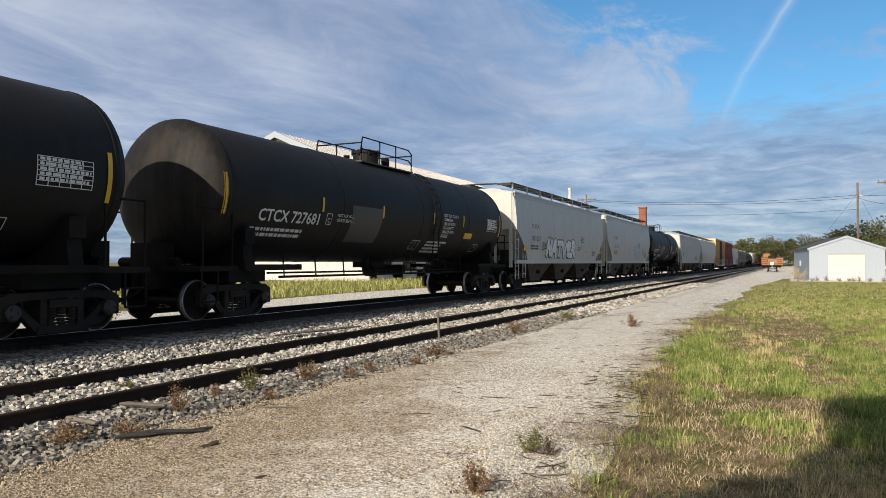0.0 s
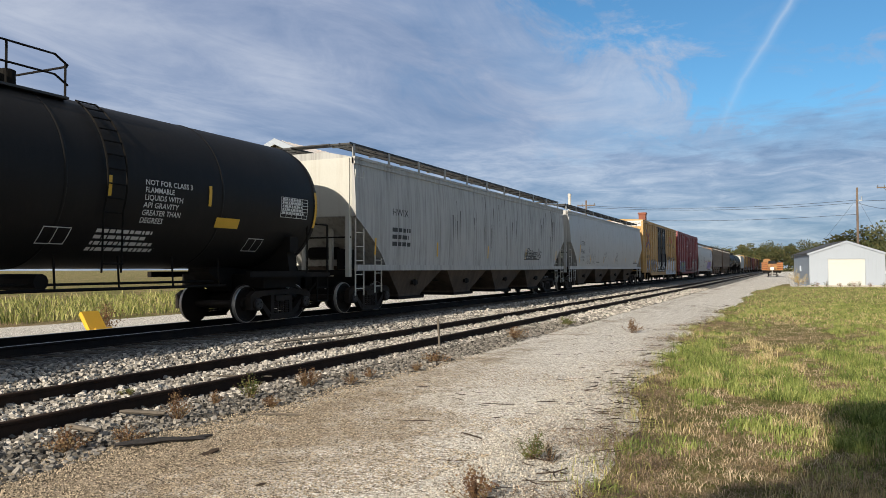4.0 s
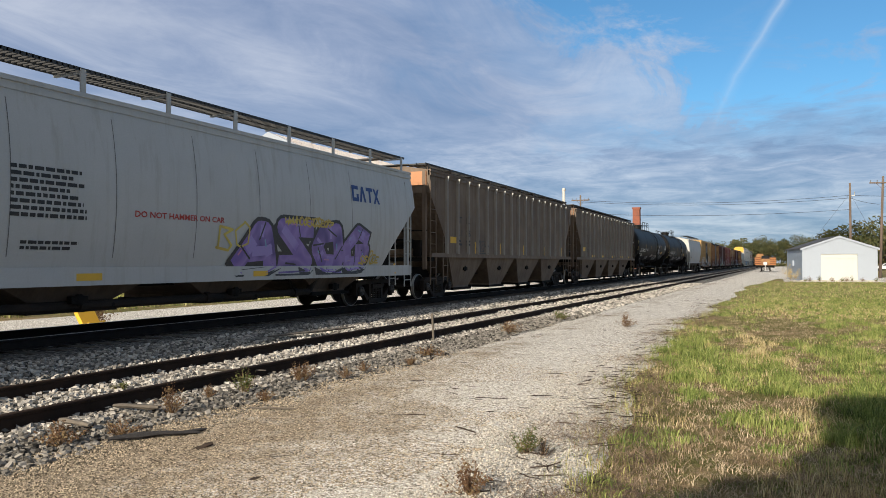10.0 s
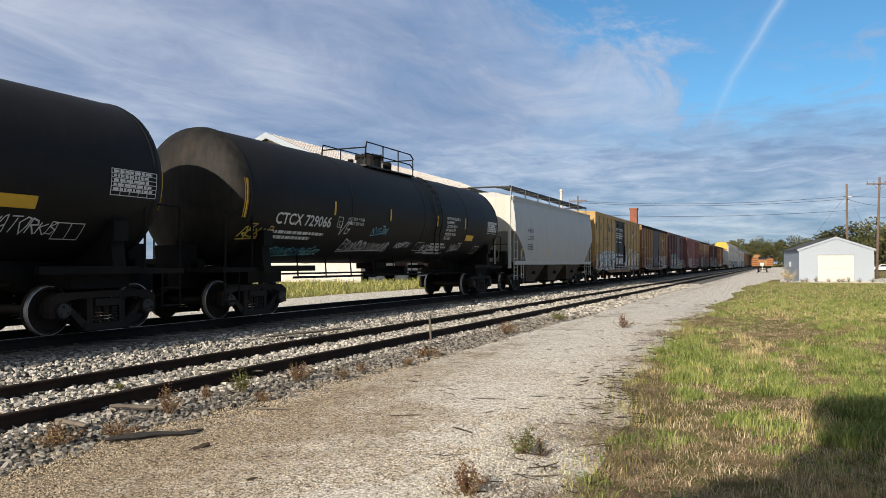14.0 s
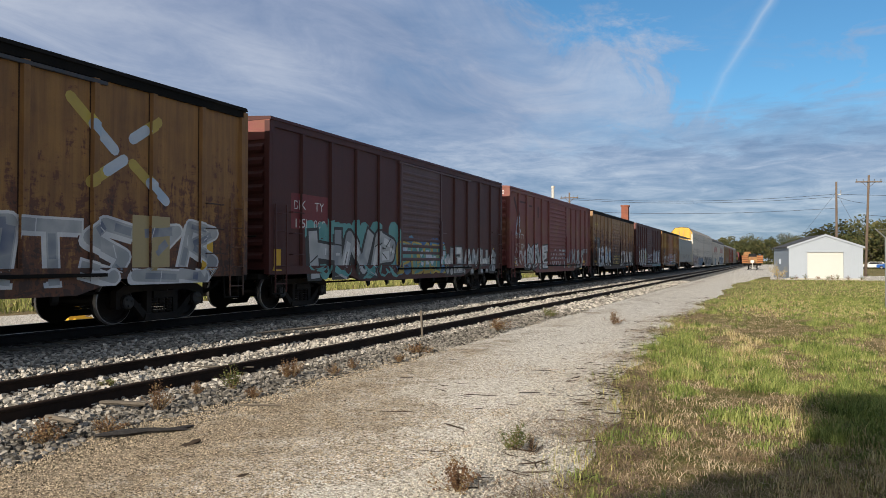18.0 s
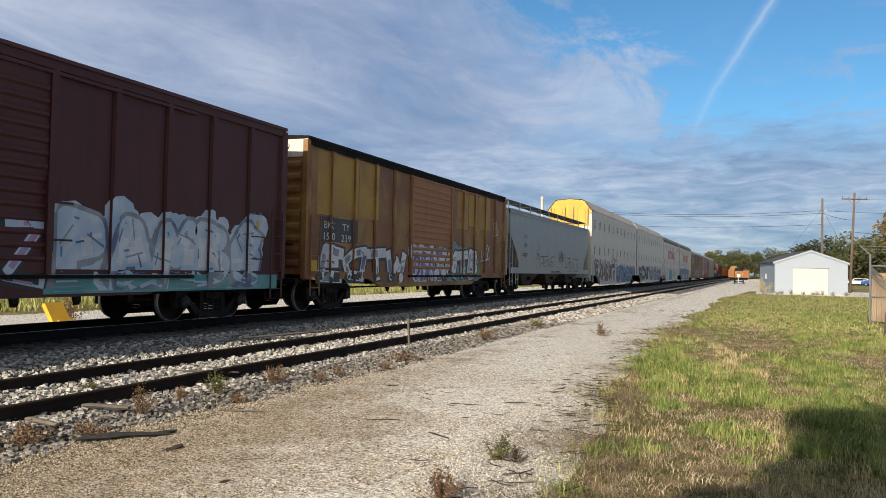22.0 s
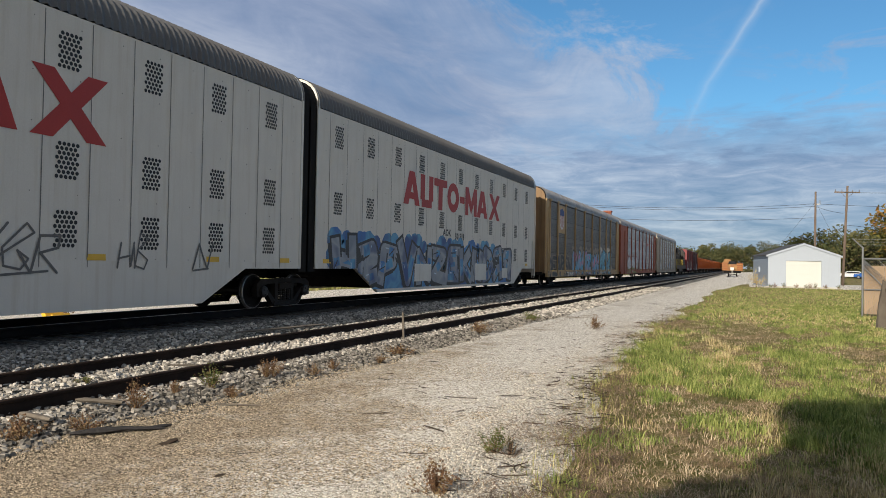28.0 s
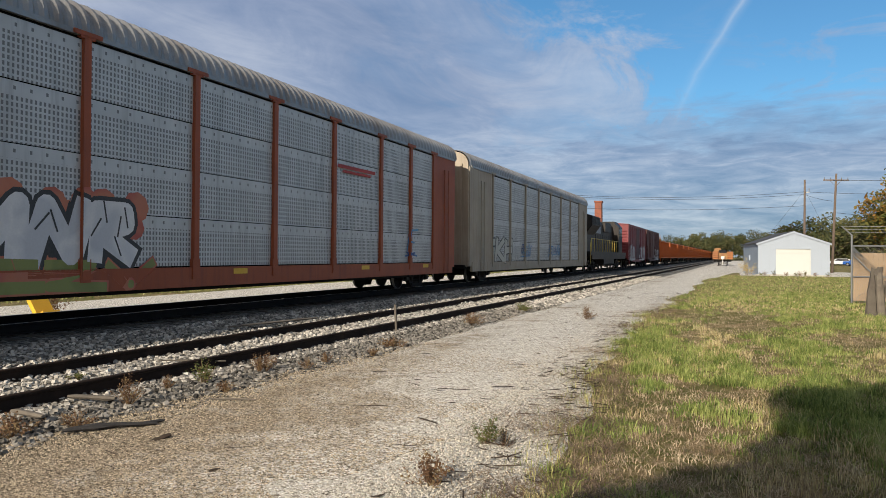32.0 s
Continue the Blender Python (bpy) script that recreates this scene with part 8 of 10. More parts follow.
def train_hoppers():
    # two light grey hoppers of one kind
    for lead, trail, number, word in ((29.45, 45.5, "851827", 1), (46.75, 62.6, "851776", 0)):
        car, side, U = hopper_car(lead, trail, "light grey covered hopper car with " + ("black and white sprayed letters" if word else "thin blue sprayed outlines"), grey_paint, end=pale_paint)
        f = Form()
        words(f, side, "FURX", U(2.05), 2.72, 0.22, 1.05)
        words(f, side, number, U(2.05), 2.18, 0.22, 1.25)
        small_print(f, side, U(1.9), 1.98, 1.4, 2, 0.07, seed=3)
        small_print(f, side, U(10.6), 2.6, 0.6, 4, 0.05, seed=4)
        small_print(f, side, U(13.2), 1.85, 0.8, 3, 0.06, seed=5)
        plate_box(f, side, U(4.6), 2.3)
        end_words(f, "FURX", -0.12, 3.76, 0.17, -8.05)
        end_words(f, number, -0.12, 3.44, 0.2, -8.05)
        part("lettering", f, black_ink, car, "black stencilled lettering")
        reflectors(car, side, [(U(1.0), 1.72, 0.6, 0.16), (U(3.7), 1.72, 0.5, 0.13), (U(8.2), 1.72, 0.5, 0.13), (U(11.6), 1.72, 0.5, 0.13), (U(14.6), 1.72, 0.6, 0.16)])
        seams(car, side, [U(2.0 + 1.75 * k) for k in range(8)], 1.34, 4.1)
        if word:
            graffiti(car, side, 20, U(4.3), U(9.55), 1.40, 2.45, sp_white, sp_black, word="NATVER", label="white sprayed letters with thick black outlines", weight=0.3)
            tags(car, side, 21, [(U(3.5), 1.85, 0.8, 0.3), (U(9.9), 1.85, 0.8, 0.25)], sp_black, 0.035)
        else:
            graffiti(car, side, 22, U(8.6), U(11.2), 1.45, 2.45, grey_paint, sp_blue, 3, label="hollow blue outlined letters", hollow=True, weight=0.22)
            tags(car, side, 22, [(U(12.0), 1.8, 1.0, 0.5)], sp_blue, 0.03)
            tags(car, side, 23, [(U(13.1), 1.75, 0.6, 0.3)], sp_black, 0.03)
    # a streaked older one
    car, side, U = hopper_car(82.15, 102.25, "streaked grey four-bay covered hopper car with rust runs", old_grey, end=pale_paint, bays=4, bulge=0.06)
    f = Form()
    words(f, side, "HWIX", U(2.0), 2.75, 0.22, 1.0)
    small_print(f, side, U(2.0), 2.4, 1.2, 3, 0.12, seed=6)
    small_print(f, side, U(14), 1.9, 1.8, 3, 0.07, seed=7)
    part("lettering", f, black_ink, car)
    reflectors(car, side, [(U(1.0), 1.6), (U(5), 1.6), (U(9.5), 1.6), (U(14), 1.6), (U(18.6), 1.6)])
    tags(car, side, 24, [(U(13.8), 1.65, 2.4, 0.4)], sp_black, 0.04)
    f = Form()
    rng = random.Random(4)
    for k in range(40):
        y = U(rng.uniform(6, 19.3))
        z1 = rng.uniform(2.6, 4.1)
        lay(f, [[(y, z1), (y + rng.uniform(0.02, 0.10), z1), (y + 0.03, z1 - rng.uniform(0.5, 1.6))]], side, 0.004)
    part("stain", f, seam_ink, car, "dark runs of grime")
    # a long smooth one with rounded sides
    car, side, U = hopper_car(103.3, 124.1, "long pale grey covered hopper car with rounded sides", grey_paint, eave=4.2, ridge=4.42, bays=4, bulge=0.14, board=4.62)
    f = Form()
    words(f, side, "STLX", U(2.2), 2.48, 0.24, 0.85)
    words(f, side, "9561", U(2.15), 2.03, 0.24, 0.78)
    words(f, side, "LD LMT 217300", U(2.1), 1.78, 0.09, 0.85)
    words(f, side, "LT WT   68700", U(2.1), 1.62, 0.09, 0.85)
    plate_box(f, side, U(3.9), 2.12)
    small_print(f, side, U(5.9), 1.6, 0.9, 1, 0.05, seed=8)
    small_print(f, side, U(17.5), 1.7, 1.6, 2, 0.06, seed=9)
    part("lettering", f, black_ink, car, "black stencilled lettering")
    seams(car, side, [U(2.0 + 1.42 * k) for k in range(13)], 1.34, 4.15)
    part("graffiti", words(Form(), side, "D.T.C", U(3.6), 1.5, 0.55, 2.0, 0.0052, 0.045), seam_ink, car, "grey outlined letters")
    part("graffiti", words(Form(), side, "D.T.C", U(3.6), 1.5, 0.55, 2.0, 0.0066, 0.012), grey_paint, car, "grey outlined letters")
    tags(car, side, 25, [(U(7.6), 1.65, 0.9, 0.5), (U(11.2), 1.7, 0.5, 0.5)], seam_ink, 0.035)
    tags(car, side, 26, [(U(11.0), 1.55, 0.7, 0.45)], sp_black, 0.03)
    reflectors(car, side, [(U(1.9), 1.5, 0.1, 1.0), (U(4.35), 1.55), (U(7.8), 1.55, 0.09, 0.36), (U(11.0), 1.6, 0.09, 0.3), (U(14.5), 1.6, 0.09, 0.3), (U(18.3), 1.6, 0.09, 0.3), (U(20.0), 1.5, 0.1, 1.0)])
    # low-silled grey one with purple letters
    car, side, U = hopper_car(164.3, 183.9, "pale grey covered hopper car with purple sprayed letters", grey_paint, sill=1.12, eave=3.95, ridge=4.2, bulge=0.16, bays=4, sill_h=0.28, notch=(1.9, 2.9), board=4.46, deep=0.45)
    f = Form()
    words(f, side, "GACX", U(3.2), 2.6, 0.22, 0.95)
    words(f, side, "62965", U(3.2), 2.15, 0.22, 0.95)
    small_print(f, side, U(6.4), 2.68, 1.4, 8, 0.06, seed=10)
    small_print(f, side, U(6.6), 1.55, 1.2, 2, 0.05, seed=11)
    small_print(f, side, U(3.2), 1.5, 1.1, 2, 0.05, seed=12)
    part("lettering", f, black_ink, car, "black stencilled lettering")
    part("lettering", words(Form(), side, "DO NOT HAMMER ON CAR", U(8.7), 2.02, 0.11, 2.3, heavy=0.03), red_ink, car, "red stencilled line")
    f = Form().rod((1.15, U(3.0), 0.50), (1.15, U(14.6), 0.50), 0.085, 10).rod((1.15, U(14.6), 0.50), (1.15, U(15.0), 0.95), 0.085, 10)
    for u in (5.0, 8.0, 11.0, 14.0):
        f.rod((1.15, U(u), 0.50), (0.9, U(u), 1.1), 0.04, 6).lathe([(U(u) - 0.06, 0.12), (U(u) + 0.06, 0.12)], "y", (1.15, 0, 0.50), 10)
    part("discharge_pipe", f, cast_steel, car, "long grimy discharge pipe under the bays")
    f = Form()
    for k, (w, kind) in enumerate(((0.36, 0), (0.36, 1), (0.36, 2), (0.36, 3))):
        y, z = U(15.95 + k * 0.37), 2.85
        if kind == 0:
            lay(f, [quad(y, z, y + 0.1, z + 0.42), quad(y, z, y + 0.33, z + 0.1), quad(y, z + 0.32, y + 0.33, z + 0.42), quad(y + 0.22, z, y + 0.33, z + 0.2)], side, 0.005)
        elif kind == 1:
            lay(f, [[(y, z), (y + 0.1, z), (y + 0.22, z + 0.42), (y + 0.12, z + 0.42)], [(y + 0.24, z), (y + 0.34, z), (y + 0.22, z + 0.42), (y + 0.12, z + 0.42)]], side, 0.005)
        elif kind == 2:
            lay(f, [quad(y, z + 0.32, y + 0.35, z + 0.42), quad(y + 0.13, z, y + 0.23, z + 0.32)], side, 0.005)
        else:
            lay(f, [[(y, z), (y + 0.1, z), (y + 0.35, z + 0.42), (y + 0.25, z + 0.42)], [(y + 0.25, z), (y + 0.35, z), (y + 0.1, z + 0.42), (y, z + 0.42)]], side, 0.0062)
    part("emblem", f, blue_ink, car, "blue block emblem")
    graffiti(car, side, 31, U(11.5), U(16.9), 0.92, 2.35, sp_purple, sp_black, 4, lights=sp_pink, second=sp_violet, label="purple sprayed letters", weight=0.36)
    tags(car, side, 32, [(U(10.8), 1.5, 1.0, 0.6), (U(13.0), 2.1, 2.0, 0.2), (U(16.4), 1.2, 1.0, 0.3)], sp_yellow, 0.05)
    reflectors(car, side, [(U(1.6), 0.9, 0.09, 0.3), (U(7.6), 0.92, 0.5, 0.12), (U(12.0), 0.92, 0.5, 0.12), (U(18.4), 0.9, 0.09, 0.3)])
    seams(car, side, [U(2.6 + 1.9 * k) for k in range(8)], 1.3, 3.8)
    # two brown ribbed ones
    for lead, trail, number, kind in ((185.2, 203.0, "5135", 0), (204.1, 222.2, "5225", 1)):
        car, side, U = hopper_car(lead, trail, "grimy brown ribbed covered hopper car with orange end panel", brown_grey, sill=1.52, eave=4.22, ridge=4.4, bulge=0.0, bays=4, notch=(1.5, 3.5), posts=17, post_paint=post_grey, board=4.50, deep=0.3, bay_mat=brown_grey, sill_h=0.12)
        f = Form()
        y0 = U(2.25 if kind == 0 else 2.45)
        words(f, side, "ST", y0, 2.62, 0.24, 0.45)
        words(f, side, "LX", y0 + 0.82, 2.62, 0.24, 0.42)
        words(f, side, number[:2], y0, 2.16, 0.24, 0.45)
        words(f, side, number[2:], y0 + 0.82, 2.16, 0.24, 0.42)
        small_print(f, side, y0, 2.02, 0.45, 2, 0.07, seed=14)
        small_print(f, side, y0 + 0.82, 2.02, 0.42, 2, 0.07, seed=15)
        end_words(f, "STLX", -0.3, 3.95, 0.2, -9.0)
        part("lettering", f, black_ink, car, "black stencilled lettering")
        part("patch_panel", Form().box(-0.6, 1.4, -9.08 if kind else -8.95, -8.9, 3.75, 4.2), orange_patch, car, "faded orange panel")
        reflectors(car, side, [(U(1.65), 1.9, 0.55, 0.22)] + [(U(q), 1.56, 0.09 if kind == 0 else 0.45, 0.42 if kind == 0 else 0.12) for q in (3.9, 6.6, 9.6, 12.6, 15.6)])
        if kind == 0:
            tags(car, side, 33, [(U(4.0), 1.6, 1.2, 0.5)], sp_black, 0.03)
    # short pale one
    car, side, U = hopper_car(259.8, 274.25, "short pale grey two-bay covered hopper car", grey_paint, eave=4.1, ridge=4.32, bays=3, bulge=0.13, end=pale_paint)
    f = Form()
    words(f, side, "ARBX", U(1.7), 2.62, 0.2, 0.9)
    words(f, side, "22009", U(1.7), 2.28, 0.2, 0.9)
    small_print(f, side, U(1.7), 2.1, 0.9, 3, 0.06, seed=16)
    end_words(f, "ARBX", -0.2, 3.75, 0.18, -7.25)
    part("lettering", f, black_ink, car)
    reflectors(car, side, [(U(0.9), 1.5, 0.09, 0.4), (U(5), 1.5), (U(9.5), 1.5), (U(13.2), 1.5)])
    # grey one behind the boxcars, with outlined tags
    car, side, U = hopper_car(394.55, 412.0, "pale blue-grey covered hopper car with outlined tags", blue_grey, sill=1.32, eave=4.02, ridge=4.25, bulge=0.03, bays=3, sill_h=0.26, notch=(1.6, 2.9), board=4.50, end=pale_paint, deep=0.5)
    f = Form()
    words(f, side, "SSPX", U(2.2), 2.78, 0.18, 0.62)
    words(f, side, "2084", U(2.2), 2.36, 0.18, 0.6)
    small_print(f, side, U(2.0), 2.05, 1.0, 2, 0.06, seed=17)
    small_print(f, side, U(7.5), 1.22, 2.6, 2, 0.05, seed=18)
    part("lettering", f, black_ink, car, "black stencilled lettering")
    tags(car, side, 34, [(U(4.4), 1.75, 0.7, 0.8), (U(9.2), 1.7, 1.3, 0.6)], sp_black, 0.045)
    graffiti(car, side, 35, U(5.2), U(8.3), 1.45, 2.05, blue_grey, sp_black, 4, label="hollow outlined letters", hollow=True, weight=0.2)
    graffiti(car, side, 36, U(10.9), U(14.2), 1.2, 2.05, blue_grey, sp_black, 3, label="hollow outlined letters", hollow=True, weight=0.2)
    reflectors(car, side, [(U(1.4), 1.4, 0.09, 0.7), (U(3.9), 1.35, 0.3, 0.1), (U(10.4), 1.75, 0.1, 0.4), (U(15.2), 1.75, 0.1, 0.75)])
    seams(car, side, [U(2.5 + 2.1 * k) for k in range(7)], 1.4, 3.95)


def train_boxcars():
    # tall tan one with black doors
    car, side, U = boxcar(125.15, 144.0, "tall yellow-tan boxcar with black plug doors and sprayed letters", boxcar_tan, top=5.06, posts=16, doors=((7.05, 9.35, door_black, "plug"), (9.35, 11.7, door_black, "plug")), cap=white_panel, cap_text="TBOX 662658")
    f = Form()
    words(f, side, "next", U(0.95), 3.92, 0.17, 0.55, heavy=0.04)
    words(f, side, "load", U(0.95), 3.70, 0.17, 0.55, heavy=0.04)
    words(f, side, "any", U(3.6), 3.86, 0.16, 0.42, heavy=0.04)
    words(f, side, "road", U(3.6), 3.62, 0.16, 0.52, heavy=0.04)
    words(f, side, "TB", U(0.85), 2.52, 0.2, 0.5, heavy=0.04)
    words(f, side, "OX", U(1.95), 2.50, 0.2, 0.45, heavy=0.04)
    words(f, side, "66", U(0.95), 2.05, 0.24, 0.45, heavy=0.04)
    words(f, side, "26", U(1.85), 2.05, 0.24, 0.45, heavy=0.04)
    words(f, side, "58", U(2.75), 2.05, 0.24, 0.45, heavy=0.04)
    plate_box(f, side, U(2.85), 2.45)
    words(f, side, "Railcar", U(13.1), 3.34, 0.29, 1.3, heavy=0.045)
    words(f, side, "Pooling", U(14.75), 3.30, 0.29, 1.2, heavy=0.045)
    words(f, side, "Experts", U(16.3), 3.26, 0.29, 1.25, heavy=0.045)
    part("lettering", f, black_ink, car, "black lettering")
    f = Form()
    small_print(f, side, U(7.6), 4.5, 0.9, 4, 0.08, seed=19)
    small_print(f, side, U(10.0), 4.5, 0.9, 3, 0.08, seed=20)
    part("lettering", f, white_ink, car)
    fb, fr = Form(), Form()
    lay(fb, stroke([(U(1.75), 4.32), (U(2.75), 3.55), (U(1.75), 2.95)], 0.17), side, 0.005)
    lay(fb, stroke([(U(2.55), 3.9), (U(2.78), 3.6), (U(3.25), 2.85)], 0.17), side, 0.006)
    lay(fr, stroke([(U(1.7), 3.98), (U(2.35), 3.62), (U(1.7), 3.15)], 0.15), side, 0.0055)
    lay(fr, stroke([(U(3.25), 4.05), (U(2.7), 3.7), (U(3.2), 3.15)], 0.15), side, 0.0055)
    part("emblem", fb, blue_ink, car, "blue crossed-bars emblem")
    part("emblem", fr, red_ink, car, "red crossed-bars emblem")
    f = Form()
    lay(f, [quad(U(14.35), 4.08, U(15.55), 4.2), quad(U(14.65), 3.6, U(14.8), 4.08), quad(U(15.2), 3.6, U(15.35), 4.08)], side, 0.005)
    lay(f, stroke([(U(15.6), 4.16), (U(16.35), 3.64)], 0.14), side, 0.005)
    lay(f, stroke([(U(16.35), 4.16), (U(15.6), 3.64)], 0.14), side, 0.0065)
    part("emblem", f, red_ink, car, "dark red block emblem")
    reflectors(car, side, [(U(0.8), 1.1, 0.12, 0.9), (U(3.4), 0.95, 0.1, 0.5), (U(6.0), 0.95, 0.1, 0.5), (U(12.3), 0.95, 0.1, 0.45), (U(15.0), 0.95, 0.1, 0.45), (U(18.2), 1.0, 0.1, 0.8)])
    graffiti(car, side, 41, U(2.0), U(6.2), 0.85, 2.0, sp_grey, sp_black, 4, second=sp_silver, label="grey sprayed letters with black outlines", weight=0.24)
    graffiti(car, side, 42, U(6.3), U(11.6), 0.85, 1.95, sp_white, sp_black, 5, second=sp_ice, lights=sp_yellow, label="white sprayed letters over the doors", weight=0.2)
    graffiti(car, side, 143, U(12.6), U(18.0), 1.75, 2.3, sp_black, sp_black, 4, back=sp_black, label="black sprayed ground above the pale letters")
    graffiti(car, side, 43, U(12.2), U(18.7), 0.62, 2.15, sp_ice, sp_white, 5, back=sp_ice, second=sp_white, lights=sp_cyan, label="tall ice-blue and white sprayed letters", weight=0.42, streaks=False, solid=0.8)
    tags(car, side, 44, [(U(0.1), 2.9, 0.5, 1.2), (U(17.7), 2.6, 0.8, 0.8), (U(12.8), 2.0, 0.6, 0.5)], sp_black, 0.04)
    # tall crimson one
    car, side, U = boxcar(145.4, 164.15, "tall crimson boxcar with colourful sprayed letters along the sill", boxcar_red, top=5.06, posts=12, doors=((6.7, 9.2, boxcar_red, "plug"), (9.2, 11.9, boxcar_red, "plug")), cap=white_panel, cap_text="NS 471340")
    f = Form()
    words(f, side, "NS", U(0.95), 2.3, 0.24, 0.5)
    words(f, side, "471", U(0.85), 1.78, 0.24, 0.7)
    words(f, side, "340", U(2.1), 1.78, 0.24, 0.7)
    words(f, side, "CLOSE AND LOCK", U(10.0), 4.5, 0.11, 1.1)
    words(f, side, "BOTH DOORS BEFORE", U(9.95), 4.33, 0.11, 1.25)
    words(f, side, "MOVING CAR", U(10.15), 4.16, 0.11, 0.8)
    words(f, side, "OPEN THIS DOOR FIRST", U(10.05), 2.68, 0.07, 1.1)
    words(f, side, "OPEN  CLOSE", U(10.35), 2.55, 0.07, 0.5)
    words(f, side, "SEAL", U(10.8), 1.8, 0.1, 0.4)
    small_print(f, side, U(0.8), 1.55, 0.6, 3, 0.07, seed=21)
    small_print(f, side, U(2.3), 1.5, 0.6, 3, 0.07, seed=22)
    small_print(f, side, U(14.6), 2.3, 1.2, 5, 0.07, seed=23)
    lay(f, [quad(U(11.0), 2.85, U(11.4), 2.97)], side, 0.005)
    part("lettering", f, white_ink, car, "white stencilled lettering")
    reflectors(car, side, [(U(0.12), 1.2, 0.13, 1.0), (U(9.6), 1.75, 0.13, 0.5), (U(3.4), 1.0, 0.1, 0.45), (U(6.0), 1.0, 0.1, 0.45), (U(12.9), 0.95, 0.1, 0.45), (U(15.6), 0.95, 0.1, 0.45), (U(18.4), 1.2, 0.13, 0.9)])
    graffiti(car, side, 45, U(2.0), U(6.7), 0.72, 1.95, sp_green, sp_black, 5, back=sp_purple, second=sp_blue, lights=sp_white, label="green and blue sprayed letters on a purple cloud", weight=0.3)
    graffiti(car, side, 46, U(12.1), U(17.6), 0.70, 2.15, sp_silver, sp_black, 8, back=sp_black, second=sp_red, lights=sp_white, label="grey, white and red sprayed letters on a black cloud", weight=0.22)
    tags(car, side, 48, [(U(0.5), 3.0, 0.4, 0.3), (U(1.0), 3.0, 0.8, 0.7), (U(7.3), 3.4, 1.2, 1.0), (U(16.4), 3.0, 1.2, 0.8)], sp_white, 0.03)
    for u in (3.6, 13.9):
        part("side_window", Form().box(1.50, 1.56, U(u), U(u) + 1.3, 4.52, 4.72), boxcar_red, car, "small hinged vent panel")
    # yellow and gold fifty-foot cars
    car, side, U = boxcar(275.4, 291.55, "faded yellow boxcar with a black door, covered in sprayed letters", boxcar_yellow, doors=((6.3, 9.6, door_black, "plug"),), cap=boxcar_yellow, posts=12)
    f = Form()
    for k, hgt in enumerate((0.5, 0.34, 0.5, 0.5, 0.5, 0.34, 0.34)):
        lay(f, [quad(U(0.3 + k * 0.82), 3.35, U(0.3 + k * 0.82) + (0.12 if k in (2, 3) else 0.34), 3.35 + hgt)], side, 0.004)
    words(f, side, "ABOX", U(2.9), 2.78, 0.24, 1.5)
    words(f, side, "33358", U(2.6), 2.4, 0.24, 1.8)
    words(f, side, "next", U(12.05), 3.50, 0.17, 0.5)
    words(f, side, "load", U(12.1), 3.28, 0.17, 0.5)
    words(f, side, "any", U(14.45), 3.42, 0.16, 0.4)
    words(f, side, "road", U(14.4), 3.2, 0.16, 0.48)
    part("lettering", f, black_ink, car, "black lettering")
    f = Form()
    lay(f, stroke([(U(13.1), 3.7), (U(13.75), 3.2)], 0.16), side, 0.005)
    part("emblem", f, blue_ink, car, "blue crossed-bars emblem")
    part("emblem", lay(Form(), stroke([(U(13.1), 3.25), (U(13.75), 3.65)], 0.16), side, 0.0065), white_ink, car, "white crossed-bars emblem")
    f = small_print(Form(), side, U(6.6), 3.7, 2.8, 7, 0.09, seed=24)
    part("lettering", f, white_ink, car)
    graffiti(car, side, 51, U(0.3), U(6.1), 0.75, 1.95, sp_white, sp_black, 4, back=sp_ice, second=sp_cyan, label="white and blue sprayed letters with black outlines", weight=0.3)
    graffiti(car, side, 52, U(6.4), U(11.3), 0.75, 2.0, sp_white, sp_black, 5, second=sp_ice, label="white sprayed letters with black outlines", weight=0.3)
    graffiti(car, side, 53, U(11.6), U(15.9), 0.72, 2.2, sp_cream, sp_umber, 4, back=sp_ice, second=sp_white, label="fat cream sprayed shapes with brown outlines", weight=0.42, streaks=False)
    tags(car, side, 54, [(U(10.4), 2.4, 1.0, 0.5), (U(11.9), 2.4, 0.7, 0.5), (U(13.2), 2.4, 0.7, 0.5)], sp_black, 0.04)
    reflectors(car, side, [(U(0.3), 1.0, 0.3, 0.6), (U(11.3), 0.95, 0.4, 0.7), (U(14.6), 0.9, 0.12, 0.5)])
    car, side, U = boxcar(292.65, 308.6, "rusty gold boxcar with a dark blue sliding door and sprayed letters", boxcar_gold, doors=((6.4, 9.5, door_blue, "slide"),), cap=yellow_end, posts=12, roof=frame_black)
    f = Form()
    words(f, side, "RD", U(0.65), 2.45, 0.2, 0.5)
    words(f, side, "OX", U(1.85), 2.45, 0.2, 0.45)
    words(f, side, "381", U(0.65), 2.1, 0.2, 0.6)
    words(f, side, "83", U(1.85), 2.1, 0.2, 0.45)
    part("lettering", f, white_ink, car)
    f, g = Form(), Form()
    for a, b, c, d in ((11.6, 3.85, 12.5, 3.1), (13.5, 3.75, 12.9, 3.35), (12.0, 2.5, 12.7, 2.95), (12.9, 2.9, 13.7, 2.3)):
        lay(f, stroke([(U(a), b), (U((a + c) / 2), (b + d) / 2)], 0.2), side, 0.005)
        lay(g, stroke([(U((a + c) / 2), (b + d) / 2), (U(c), d)], 0.2), side, 0.005)
    part("emblem", f, sp_yellow, car, "yellow arms of a crossed-bars emblem")
    part("emblem", g, sp_ice, car, "pale arms of a crossed-bars emblem")
    graffiti(car, side, 55, U(2.0), U(6.2), 0.75, 1.75, boxcar_gold, sp_white, 4, label="hollow white sprayed outlines", hollow=True, weight=0.3)
